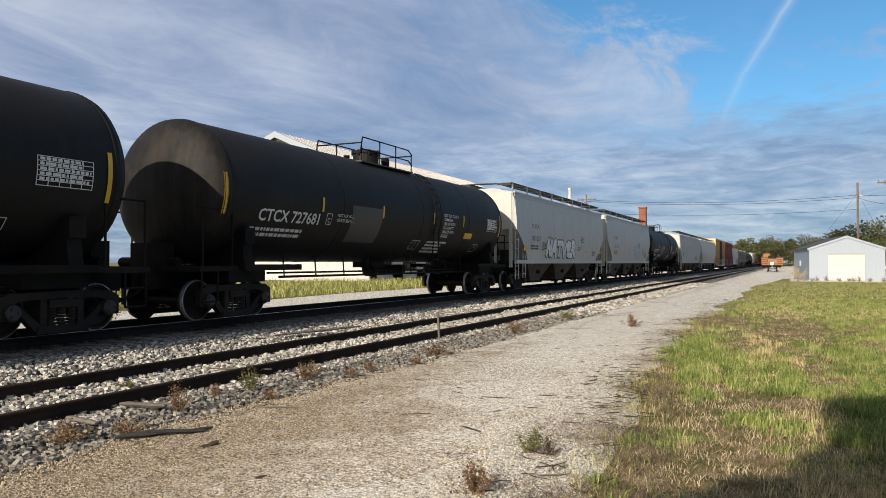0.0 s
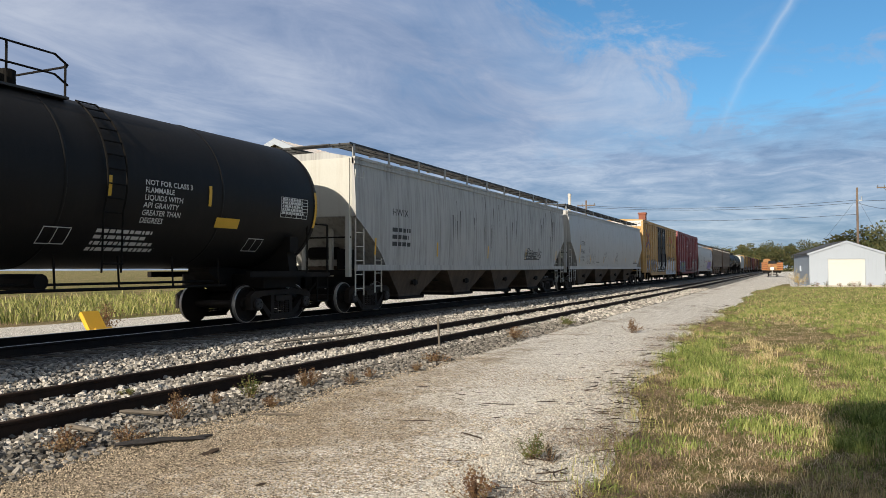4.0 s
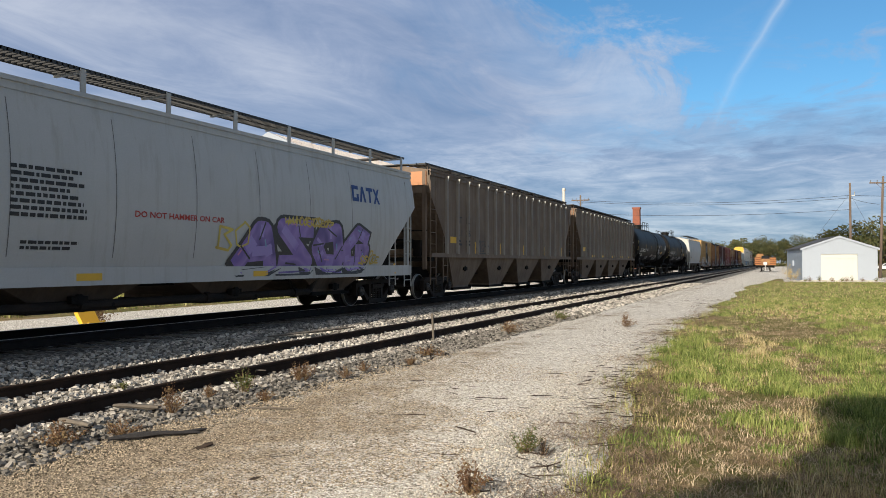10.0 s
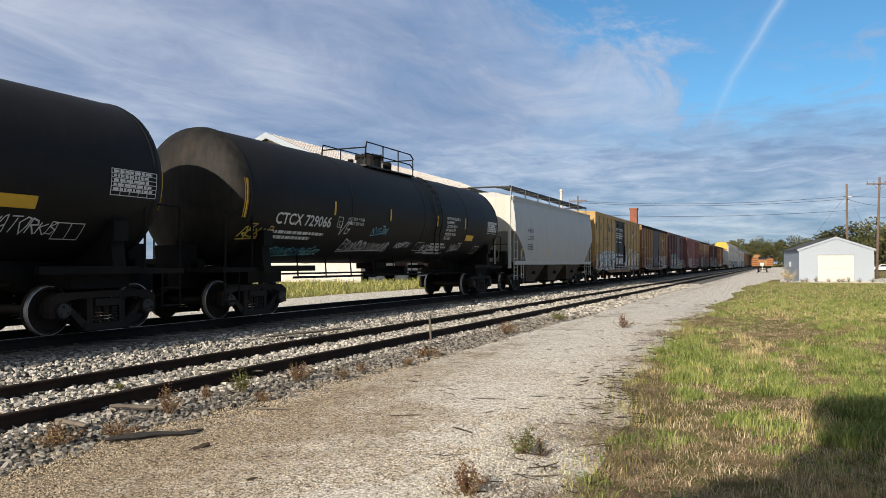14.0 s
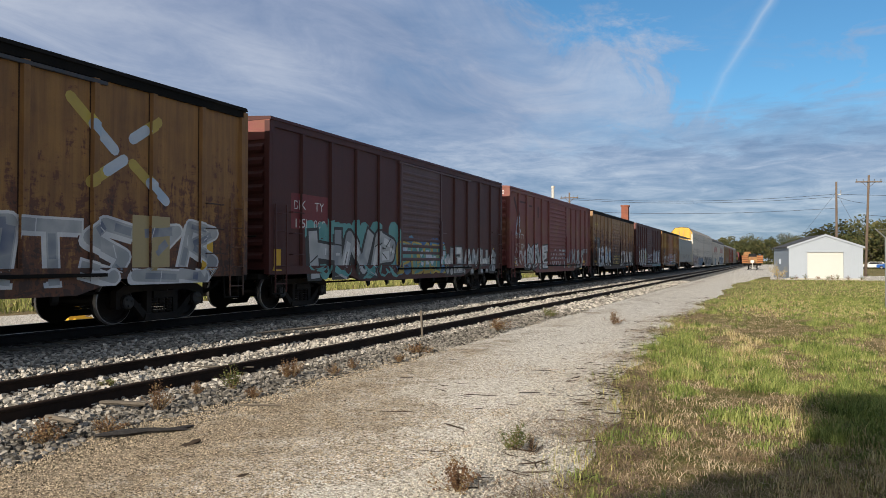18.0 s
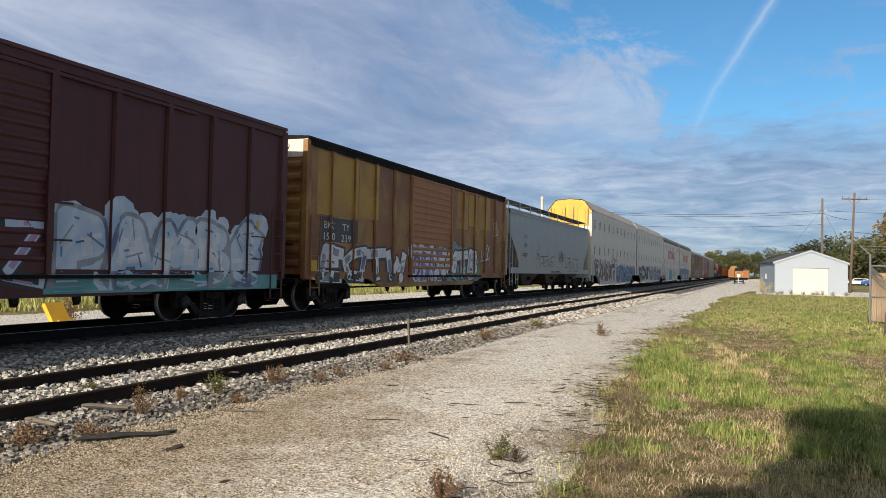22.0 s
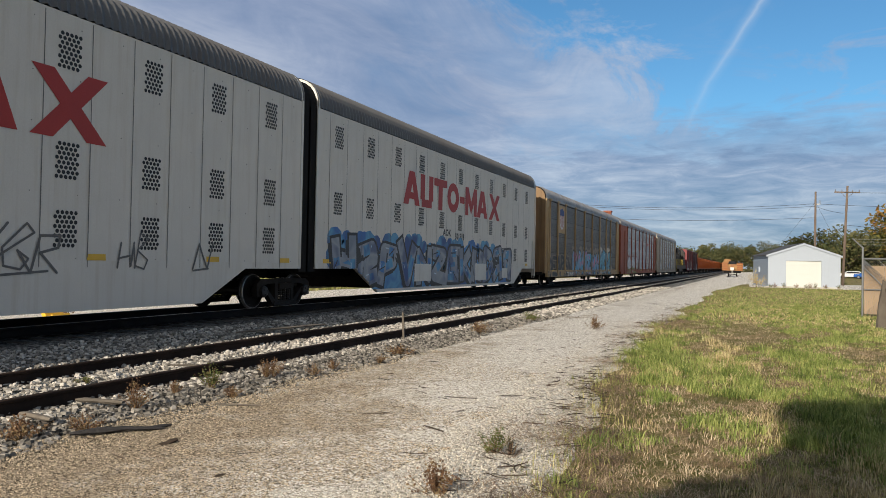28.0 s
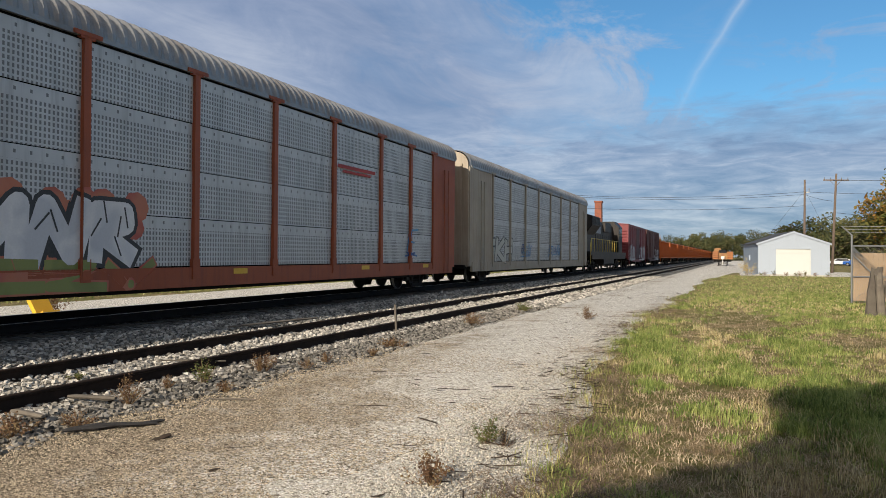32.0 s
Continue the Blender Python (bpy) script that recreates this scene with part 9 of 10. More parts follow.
    graffiti(car, side, 56, U(9.6), U(15.2), 0.75, 2.0, sp_silver, sp_white, 5, second=sp_grey, label="worn silver and white sprayed letters", weight=0.2)
    tags(car, side, 57, [(U(0.5), 1.0, 1.5, 1.0), (U(6.9), 1.2, 2.0, 0.7), (U(0.6), 3.2, 0.6, 0.9)], sp_silver, 0.04)
    part("placard", lay(Form(), [quad(U(12.9), 1.0, U(13.8), 2.0)], side, 0.009), spray("cream_board", (0.45, 0.36, 0.18)), car, "cream notice board")
    reflectors(car, side, [(U(0.1), 0.95, 0.5, 0.5), (U(5.4), 0.9, 0.3, 0.2), (U(14.6), 1.0, 0.4, 0.9)])
    # maroon and faded red fifty-foot cars with sliding doors
    car, side, U = boxcar(309.5, 325.4, "dark maroon boxcar with a mauve sliding door and silver letters", boxcar_maroon, doors=((6.5, 9.6, surface("mauve_door_paint", (0.13, 0.07, 0.075), 0.6, streak=0.6, dirt=(0.07, 0.04, 0.04)), "slide"),), cap=boxcar_pink, cap_text="151090", posts=12, cap_ink=white_ink)
    f = Form()
    lay(f, [quad(U(0.85), 1.95, U(2.45), 2.8)], side, 0.0034)
    part("patch_panel", f, boxcar_red, car, "brighter red panel under the mark")
    f = Form()
    for a, b, z in (("BK", 0.95, 2.42), ("TY", 1.85, 2.42), ("151", 0.95, 1.98), ("090", 1.8, 1.98)):
        words(f, side, a, U(b), z, 0.23, 0.55 if len(a) == 3 else 0.42)
    part("lettering", f, white_ink, car, "white lettering")
    graffiti(car, side, 58, U(1.6), U(6.3), 0.68, 2.2, sp_silver, sp_black, 3, back=sp_teal, second=sp_white, label="tall silver sprayed letters with a teal glow", weight=0.26)
    graffiti(car, side, 59, U(6.4), U(10.2), 0.75, 1.85, sp_teal, sp_yellow, 4, back=sp_blue, second=sp_ice, label="teal and yellow sprayed letters", weight=0.3)
    graffiti(car, side, 60, U(9.9), U(15.3), 0.66, 1.8, sp_silver, sp_black, 6, second=sp_white, label="silver sprayed letters with black outlines", weight=0.26)
    reflectors(car, side, [(U(0.1), 0.95, 0.35, 0.5), (U(15.0), 1.1, 0.12, 0.6)])
    car, side, U = boxcar(326.55, 342.45, "faded red boxcar with a ribbed sliding door and white sprayed letters", boxcar_pink, doors=((6.35, 9.9, boxcar_pink, "slide"),), cap=boxcar_pink, cap_text="BKTY 151120", posts=12, cap_ink=white_ink)
    f = Form()
    for a, b, z in (("BK", 0.95, 2.2), ("TY", 1.75, 2.2), ("151", 0.9, 1.75), ("120", 1.7, 1.75)):
        words(f, side, a, U(b), z, 0.23, 0.55 if len(a) == 3 else 0.42)
    part("lettering", f, white_ink, car, "white lettering")
    f = Form()
    lay(f, stroke([(U(0.75), 3.95), (U(1.3), 3.2)], 0.2), side, 0.005)
    lay(f, [quad(U(1.5), 3.85, U(2.4), 3.93), quad(U(3.0), 3.75, U(3.5), 3.83), quad(U(4.4), 3.3, U(4.6), 3.85), quad(U(3.9), 3.3, U(4.05), 3.8)], side, 0.005)
    part("emblem", f, boxcar_maroon, car, "ghost of an older emblem")
    tags(car, side, 62, [(U(0.8), 2.4, 0.8, 0.8)], sp_ice, 0.09)
    graffiti(car, side, 63, U(2.3), U(6.2), 0.75, 2.1, sp_white, sp_black, 4, second=sp_silver, label="white sprayed letters with black outlines", weight=0.32)
    graffiti(car, side, 64, U(9.0), U(15.3), 0.75, 2.0, sp_silver, sp_black, 6, second=sp_grey, label="silver sprayed letters with black outlines", weight=0.2)
    tags(car, side, 65, [(U(0.6), 1.0, 1.6, 0.7), (U(6.6), 1.0, 2.6, 0.8)], sp_white, 0.05)
    reflectors(car, side, [(U(0.7), 0.95, 0.3, 0.2), (U(14.2), 0.95, 0.4, 0.25), (U(10.2), 0.85, 0.5, 0.14)])
    # peeling tan one
    car, side, U = boxcar(343.4, 359.35, "peeling tan boxcar with heavy rust and sprayed letters", boxcar_rusted, doors=((6.35, 9.75, boxcar_rusted, "slide"),), cap=boxcar_rusted, cap_text="155238", posts=12, roof=frame_black)
    part("patch_panel", lay(Form(), [quad(U(0.75), 1.72, U(2.45), 2.75)], side, 0.0034), door_blue, car, "dark blue panel under the mark")
    f = Form()
    for a, b, z in (("BK", 0.9, 2.38), ("TY", 1.75, 2.36), ("155", 0.85, 1.86), ("238", 1.7, 1.84)):
        words(f, side, a, U(b), z, 0.24, 0.58 if len(a) == 3 else 0.42)
    part("lettering", f, white_ink, car, "white lettering")
    graffiti(car, side, 66, U(2.0), U(6.1), 0.8, 2.2, sp_white, sp_grey, 5, second=sp_blue, label="worn white and blue sprayed letters", weight=0.26)
    graffiti(car, side, 67, U(9.8), U(15.4), 0.8, 2.0, sp_white, sp_grey, 6, second=sp_brown, label="worn white sprayed letters", weight=0.24)
    tags(car, side, 68, [(U(6.7), 1.0, 2.6, 0.6), (U(0.8), 3.3, 0.8, 0.6)], sp_yellow, 0.06)
    reflectors(car, side, [(U(0.7), 0.9, 0.5, 0.3), (U(12.0), 1.1, 0.5, 0.35), (U(14.2), 1.1, 0.4, 0.3)])
    # second maroon
    car, side, U = boxcar(360.7, 376.7, "dark maroon boxcar with pale sprayed letters along its sill", boxcar_maroon, doors=((6.1, 9.7, boxcar_maroon, "slide"),), cap=boxcar_pink, cap_text="BKTY 15298", posts=12, cap_ink=white_ink)
    f = Form()
    for a, b, z in (("BK", 1.0, 2.2), ("TY", 1.75, 2.2), ("152", 0.9, 1.75), ("985", 1.65, 1.75)):
        words(f, side, a, U(b), z, 0.22, 0.52 if len(a) == 3 else 0.4)
    part("lettering", f, white_ink, car, "white lettering")
    graffiti(car, side, 69, U(2.0), U(6.1), 0.75, 2.2, sp_white, sp_black, 5, back=sp_ice, second=sp_lime, label="white and lime sprayed letters with black outlines", weight=0.3)
    graffiti(car, side, 70, U(6.6), U(9.6), 0.75, 1.95, sp_ice, sp_black, 4, second=sp_pink, weight=0.24)
    graffiti(car, side, 71, U(9.8), U(15.2), 0.7, 2.2, sp_ice, sp_grey, 5, back=sp_ice, second=sp_white, lights=sp_blue, label="fat ice-blue sprayed letters with dark dots", weight=0.38, solid=0.7)
    part("graffiti", lay(Form(), [quad(U(9.6), 0.66, U(15.8), 0.98)], side, 0.004), sp_teal, car, "pale teal band along the sill")
    reflectors(car, side, [(U(0.2), 0.95, 0.4, 0.3), (U(15.0), 1.3, 0.1, 0.9)])
    # orange and gold
    car, side, U = boxcar(377.7, 393.65, "orange-brown and yellow patched boxcar with white letters", boxcar_orange, doors=((6.15, 9.65, surface("orange_door_paint", (0.40, 0.17, 0.06), 0.6, dirt=(0.22, 0.09, 0.04), streak=0.6, spots=RUST, spots_at=0.7), "slide"),), cap=white_panel, cap_text="TY 150239", posts=12, roof=frame_black)
    part("patch_panel", lay(Form(), [quad(U(0.75), 1.85, U(2.6), 2.5)], side, 0.0034), door_blue, car, "dark panel under the mark")
    f = Form()
    for a, b, z in (("BK", 0.85, 2.2), ("TY", 1.8, 2.18), ("150", 0.8, 1.9), ("239", 1.75, 1.88)):
        words(f, side, a, U(b), z, 0.2, 0.52 if len(a) == 3 else 0.4)
    part("lettering", f, white_ink, car, "white lettering")
    f = Form()
    for a, b, c, d in ((0.5, 2.55, 2.6, 4.2), (2.7, 2.6, 3.8, 4.2), (10.3, 2.75, 11.4, 4.2), (12.6, 2.85, 14.0, 4.2), (11.5, 2.9, 12.4, 4.2)):
        lay(f, [quad(U(a), b, U(c), d)], side, 0.003)
    part("patch_panel", f, surface("mustard_patch", (0.45, 0.27, 0.04), 0.6, vary=0.2, dirt=(0.28, 0.12, 0.04), dirt_at=0.56, spots=RUST, spots_at=0.66), car, "mustard yellow patches")
    graffiti(car, side, 72, U(0.6), U(5.8), 0.75, 1.85, sp_white, sp_black, 4, second=sp_grey, label="white sprayed letters with black outlines", weight=0.34)
    graffiti(car, side, 73, U(8.0), U(12.6), 0.75, 2.1, sp_white, sp_black, 4, back=sp_teal, second=sp_silver, lights=sp_white, label="spiky white and black sprayed letters on teal", weight=0.28, solid=0.4)
    graffiti(car, side, 74, U(6.3), U(8.8), 0.75, 1.95, sp_purple, sp_white, 4, back=sp_ice, weight=0.26)
    tags(car, side, 75, [(U(12.9), 1.6, 1.2, 0.6), (U(14.4), 2.7, 0.7, 0.8)], sp_white, 0.03)
    reflectors(car, side, [(U(0.3), 0.85, 0.4, 0.5), (U(5.3), 0.7, 0.2, 0.3)])


def train_racks():
    names = "tall white car carrier with air holes, "
    out = []
    for lead, trail, lead_end, trail_end, roof, what, rows in (
            (412.9, 434.25, yellow_end, "bellows", rack_roof_pale, "brown sprayed band", (4.55, 2.75, 1.63)),
            (434.75, 456.8, "bellows", rack_white, rack_roof_pale, "black and silver sprayed letters", (4.55, 2.75, 1.63)),
            (457.15, 478.65, rack_white, "bellows", rack_roof, "big red block lettering", (4.55, 2.75, 1.63)),
            (479.3, 500.6, "bellows", rack_white, rack_roof, "red lettering, blue sprayed band", (4.55, 2.75, 1.63))):
        out.append(white_rack(lead, trail, names + what, lead_end, trail_end, roof, rows, (0.12, 0.2, 0.42, 0.0)[len(out)], len(out) < 2))
    for k in (0, 2):
        car, side, U = out[k]
        truck(car, U(2.1))
        truck(car, U(21.45))
        couplers(car, 10.7)
        truck(out[k + 1][0], out[k + 1][2](19.2))
    for (car, side, U), shift in zip(out, (0.12, 0.2, 0.42, 0.0)):
        for k in range(23):
            u = 0.635 + shift + k * 0.93
            if u < 20.9:
                part("panel_seam", lay(Form(), [quad(U(u), 1.0, U(u + 0.016), 5.12 if shift in (0.42, 0.0) else 5.42)], side, 0.0025), seam_ink, car)
    car, side, U = out[0]
    f = words(Form(), side, "AOK", U(8.2), 2.18, 0.28, 0.85, heavy=0.04)
    words(f, side, "502731", U(9.3), 2.06, 0.28, 1.15, heavy=0.04)
    small_print(f, side, U(8.5), 1.15, 1.6, 1, 0.08, seed=31)
    end_words(f, "AOK 502731", 0.1, 4.3, 0.2, -10.72)
    part("lettering", f, black_ink, car, "black lettering")
    graffiti(car, side, 81, U(1.4), U(9.6), 0.45, 2.0, sp_chestnut, sp_white, 6, back=sp_brown, second=sp_umber, label="brown and white sprayed figures", weight=0.42, streaks=False, solid=0.5)
    tags(car, side, 181, [(U(1.4 + 0.9 * k), 1.75, 0.5, 0.4) for k in range(8)], sp_grey, 0.05)
    graffiti(car, side, 82, U(10.4), U(20.6), 0.42, 1.75, sp_blue, sp_black, 9, back=sp_grey, second=sp_grey, lights=sp_white, label="blue and black sprayed letters", weight=0.28)
    reflectors(car, side, [(U(1.0), 0.7, 0.1, 0.8), (U(7.0), 1.15, 0.6, 0.13), (U(10.0), 1.15, 0.4, 0.13), (U(13), 1.15, 0.4, 0.13), (U(16), 1.15, 0.4, 0.13), (U(19), 1.15, 0.4, 0.13)])
    car, side, U = out[1]
    graffiti(car, side, 83, U(1.5), U(8.6), 0.5, 2.0, sp_black, sp_silver, word="BEXE", label="black sprayed letters with silver outlines", weight=0.22)
    graffiti(car, side, 84, U(9.4), U(20.0), 0.45, 2.0, sp_grey, sp_black, 8, second=sp_silver, label="grey sprayed letters with black outlines", weight=0.24)
    for k, dy in ((2, 0.0), (3, 0.0)):
        car, side, U = out[k]
        f = Form()
        # eight tall red blocks in the shape of the maker's wordmark
        z, hh = 3.1, 1.12
        for i, (u, w) in enumerate(((5.25, 1.3), (6.6, 1.1), (7.78, 1.22), (9.05, 1.2), (10.35, 0.5), (10.95, 1.35), (12.3, 1.35), (13.85, 1.5))):
            y = U(u)
            g = Form()
            if i in (0, 6):
                lay(g, [[(y, z), (y + w * 0.30, z), (y + w * 0.66, z + hh), (y + w * 0.34, z + hh)], [(y + w * 0.70, z), (y + w, z), (y + w * 0.66, z + hh), (y + w * 0.42, z + hh)], quad(y + w * 0.25, z + 0.2, y + w * 0.75, z + 0.42)], side, 0.006)
            elif i == 1:
                lay(g, [quad(y, z + 0.25, y + w * 0.34, z + hh), quad(y + w * 0.66, z + 0.25, y + w, z + hh), quad(y + w * 0.1, z, y + w * 0.9, z + 0.27)], side, 0.006)
            elif i == 2:
                lay(g, [quad(y, z + hh - 0.27, y + w, z + hh), quad(y + w * 0.34, z, y + w * 0.66, z + hh - 0.27)], side, 0.006)
            elif i == 3:
                for a in range(16):
                    p, q = a * math.pi / 8, (a + 1) * math.pi / 8
                    lay(g, [[(y + w / 2 + r * w / 2 * math.cos(t), z + hh / 2 + r * hh / 2 * math.sin(t)) for r, t in ((0.46, p), (1, p), (1, q), (0.46, q))]], side, 0.006)
            elif i == 4:
                lay(g, [quad(y, z + 0.42, y + w, z + 0.68)], side, 0.006)
            elif i == 5:
                lay(g, [quad(y, z, y + w * 0.26, z + hh), quad(y + w * 0.74, z, y + w, z + hh), [(y + w * 0.26, z + hh), (y + w * 0.26, z + 0.5), (y + w * 0.5, z + 0.05), (y + w * 0.5, z + 0.55)], [(y + w * 0.5, z + 0.05), (y + w * 0.74, z + 0.5), (y + w * 0.74, z + hh), (y + w * 0.5, z + 0.55)]], side, 0.006)
            else:
                lay(g, [[(y, z), (y + 0.42, z), (y + w, z + hh), (y + w - 0.42, z + hh)]], side, 0.006)
                lay(g, [[(y + w - 0.42, z), (y + w, z), (y + 0.42, z + hh), (y, z + hh)]], side, 0.0075)
            part("emblem_block", g, red_ink, car, "large red block")
        f = words(Form(), side, "AOK", U(8.7), 2.2, 0.25, 0.8, heavy=0.04)
        words(f, side, "501518", U(9.9), 2.1, 0.25, 0.98, heavy=0.04)
        small_print(f, side, U(2.6), 1.3, 1.1, 5, 0.07, seed=32)
        part("lettering", f, black_ink, car, "black lettering")
    car, side, U = out[2]
    graffiti(car, side, 85, U(7.3), U(10.7), 0.3, 1.85, sp_cyan, sp_black, word="KAD", second=sp_sky, lights=sp_white, label="round cyan sprayed letters", weight=0.40, streaks=False)
    tags(car, side, 86, [(U(11.2), 0.9, 1.5, 0.9), (U(12.8), 0.9, 1.6, 0.8), (U(15.6), 1.0, 0.8, 0.6), (U(17.6), 1.0, 0.5, 0.5)], seam_ink, 0.04)
    reflectors(car, side, [(U(q), 1.12, 0.4, 0.11) for q in (1, 4, 7.4, 12, 15, 18, 20.6)])
    car, side, U = out[3]
    graffiti(car, side, 87, U(0.9), U(17.2), 0.36, 2.0, sp_grey, sp_black, 12, back=sp_blue, second=sp_blue, lights=sp_ice, label="grey-blue sprayed letters", weight=0.34, solid=0.6)
    for q in (quad(U(6.2), 0.55, U(7.6), 1.15), quad(U(12.2), 0.5, U(13.6), 1.2), quad(U(15.8), 0.55, U(16.6), 1.0)):
        part("placard", lay(Form(), [q], side, 0.013), white_panel, car, "white stencil panel")
    reflectors(car, side, [(U(q), 1.12, 0.4, 0.11) for q in (0.4, 9.0, 12, 15.0, 19.6)])

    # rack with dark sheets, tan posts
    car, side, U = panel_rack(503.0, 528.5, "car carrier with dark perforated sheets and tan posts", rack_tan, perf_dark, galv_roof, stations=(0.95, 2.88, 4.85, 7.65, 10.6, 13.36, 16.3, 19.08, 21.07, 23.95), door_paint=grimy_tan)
    f = lay(Form(), [quad(U(2.95), 3.1, U(4.75), 4.75)], side, 0.03)
    part("emblem_board", f, rack_tan, car, "tan board behind the shield")
    y, z = U(3.3), 3.3
    shield = lambda a, b, za, zb: [(y + a, z + za), (y + b, z + za), (y + b, z + zb), (y + a, z + zb)]
    part("emblem", lay(Form(), [[(y, z + 0.85), (y + 1.1, z + 0.85), (y + 1.05, z + 1.22), (y + 0.85, z + 1.18), (y + 0.55, z + 1.32), (y + 0.25, z + 1.18), (y + 0.05, z + 1.22)]], side, 0.034), blue_ink, car, "blue head of a shield")
    part("emblem", lay(Form(), [[(y + 0.02, z + 0.85), (y - 0.02, z + 0.4), (y + 0.2, z + 0.12), (y + 0.55, z), (y + 0.9, z + 0.12), (y + 1.12, z + 0.4), (y + 1.08, z + 0.85)]], side, 0.034), white_ink, car, "white field of a shield")
    f = Form()
    for k in range(6):
        a = 0.1 + k * 0.17
        d = 0.16 if k in (1, 2, 3, 4) else 0.34
        lay(f, [shield(a, a + 0.075, d, 0.85)], side, 0.038)
    part("emblem", f, red_ink, car, "red stripes of a shield")
    graffiti(car, side, 88, U(7.0), U(16.2), 0.52, 2.3, sp_sky, sp_black, 6, back=sp_tan, second=sp_pink, lights=sp_white, label="large cyan and pink sprayed letters", weight=0.34)
    graffiti(car, side, 89, U(16.0), U(21.6), 0.52, 2.45, sp_aqua, sp_black, 3, back=sp_cream, second=sp_cyan, lights=sp_white, label="large sea-blue sprayed letters on a cream cloud", weight=0.34)
    graffiti(car, side, 90, U(0.6), U(6.8), 0.5, 1.9, sp_black, sp_tan, 6, label="black sprayed letters with tan outlines", weight=0.22)
    reflectors(car, side, [(U(q), 0.76, 0.5, 0.13) for q in (1.5, 4.8, 7.6, 11.2, 16, 20, 23.6)])
    f = words(Form(), side, "TTGX 994790", U(5.2), 0.54, 0.22, 1.9, 0.012, 0.03)
    part("lettering", f, white_ink, car, "white lettering")
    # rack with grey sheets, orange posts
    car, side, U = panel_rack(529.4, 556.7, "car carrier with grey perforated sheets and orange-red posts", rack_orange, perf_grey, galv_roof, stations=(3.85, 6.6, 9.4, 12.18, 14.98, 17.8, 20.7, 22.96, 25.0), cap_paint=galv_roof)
    half = 13.65
    U = lambda u: -half + 1.4 + u
    part("emblem", lay(Form(), [quad(U(16.6), 3.62, U(18.9), 3.72), quad(U(16.9), 3.5, U(18.6), 3.58)], side, 0.02), red_ink, car, "small red bar emblem")
    graffiti(car, side, 91, U(2.4), U(9.2), 0.9, 2.2, sp_white, sp_black, 6, back=sp_red, label="white sprayed block letters", weight=0.36)
    graffiti(car, side, 92, U(2.4), U(9.6), 0.5, 1.15, sp_olive, sp_red, 6, label="green sprayed ground below the letters", weight=0.4)
    tags(car, side, 93, [(U(0.5), 1.4, 1.0, 0.7), (U(21.2), 1.2, 0.9, 1.0)], sp_blue, 0.06)
    f = words(Form(), side, "996081", U(5.6), 0.62, 0.2, 1.3)
    part("lettering", f, white_ink, car, "white lettering")
    reflectors(car, side, [(U(q), 0.74, 0.5, 0.12) for q in (4, 12, 18, 22.6)])
    # rack with pale sheets, beige frame
    car, side, U = panel_rack(558.3, 584.4, "car carrier with pale perforated sheets and a rusty beige frame", rack_beige, perf_grey, galv_roof, first=3.2)
    graffiti(car, side, 94, U(0.8), U(6.5), 0.8, 2.1, pale_paint, sp_black, 4, hollow=True, label="hollow outlined letters", weight=0.2)
    tags(car, side, 95, [(U(8), 1.2, 2.0, 0.6), (U(14), 1.2, 3.0, 0.6), (U(23.5), 1.2, 1.4, 0.6)], sp_blue, 0.06)


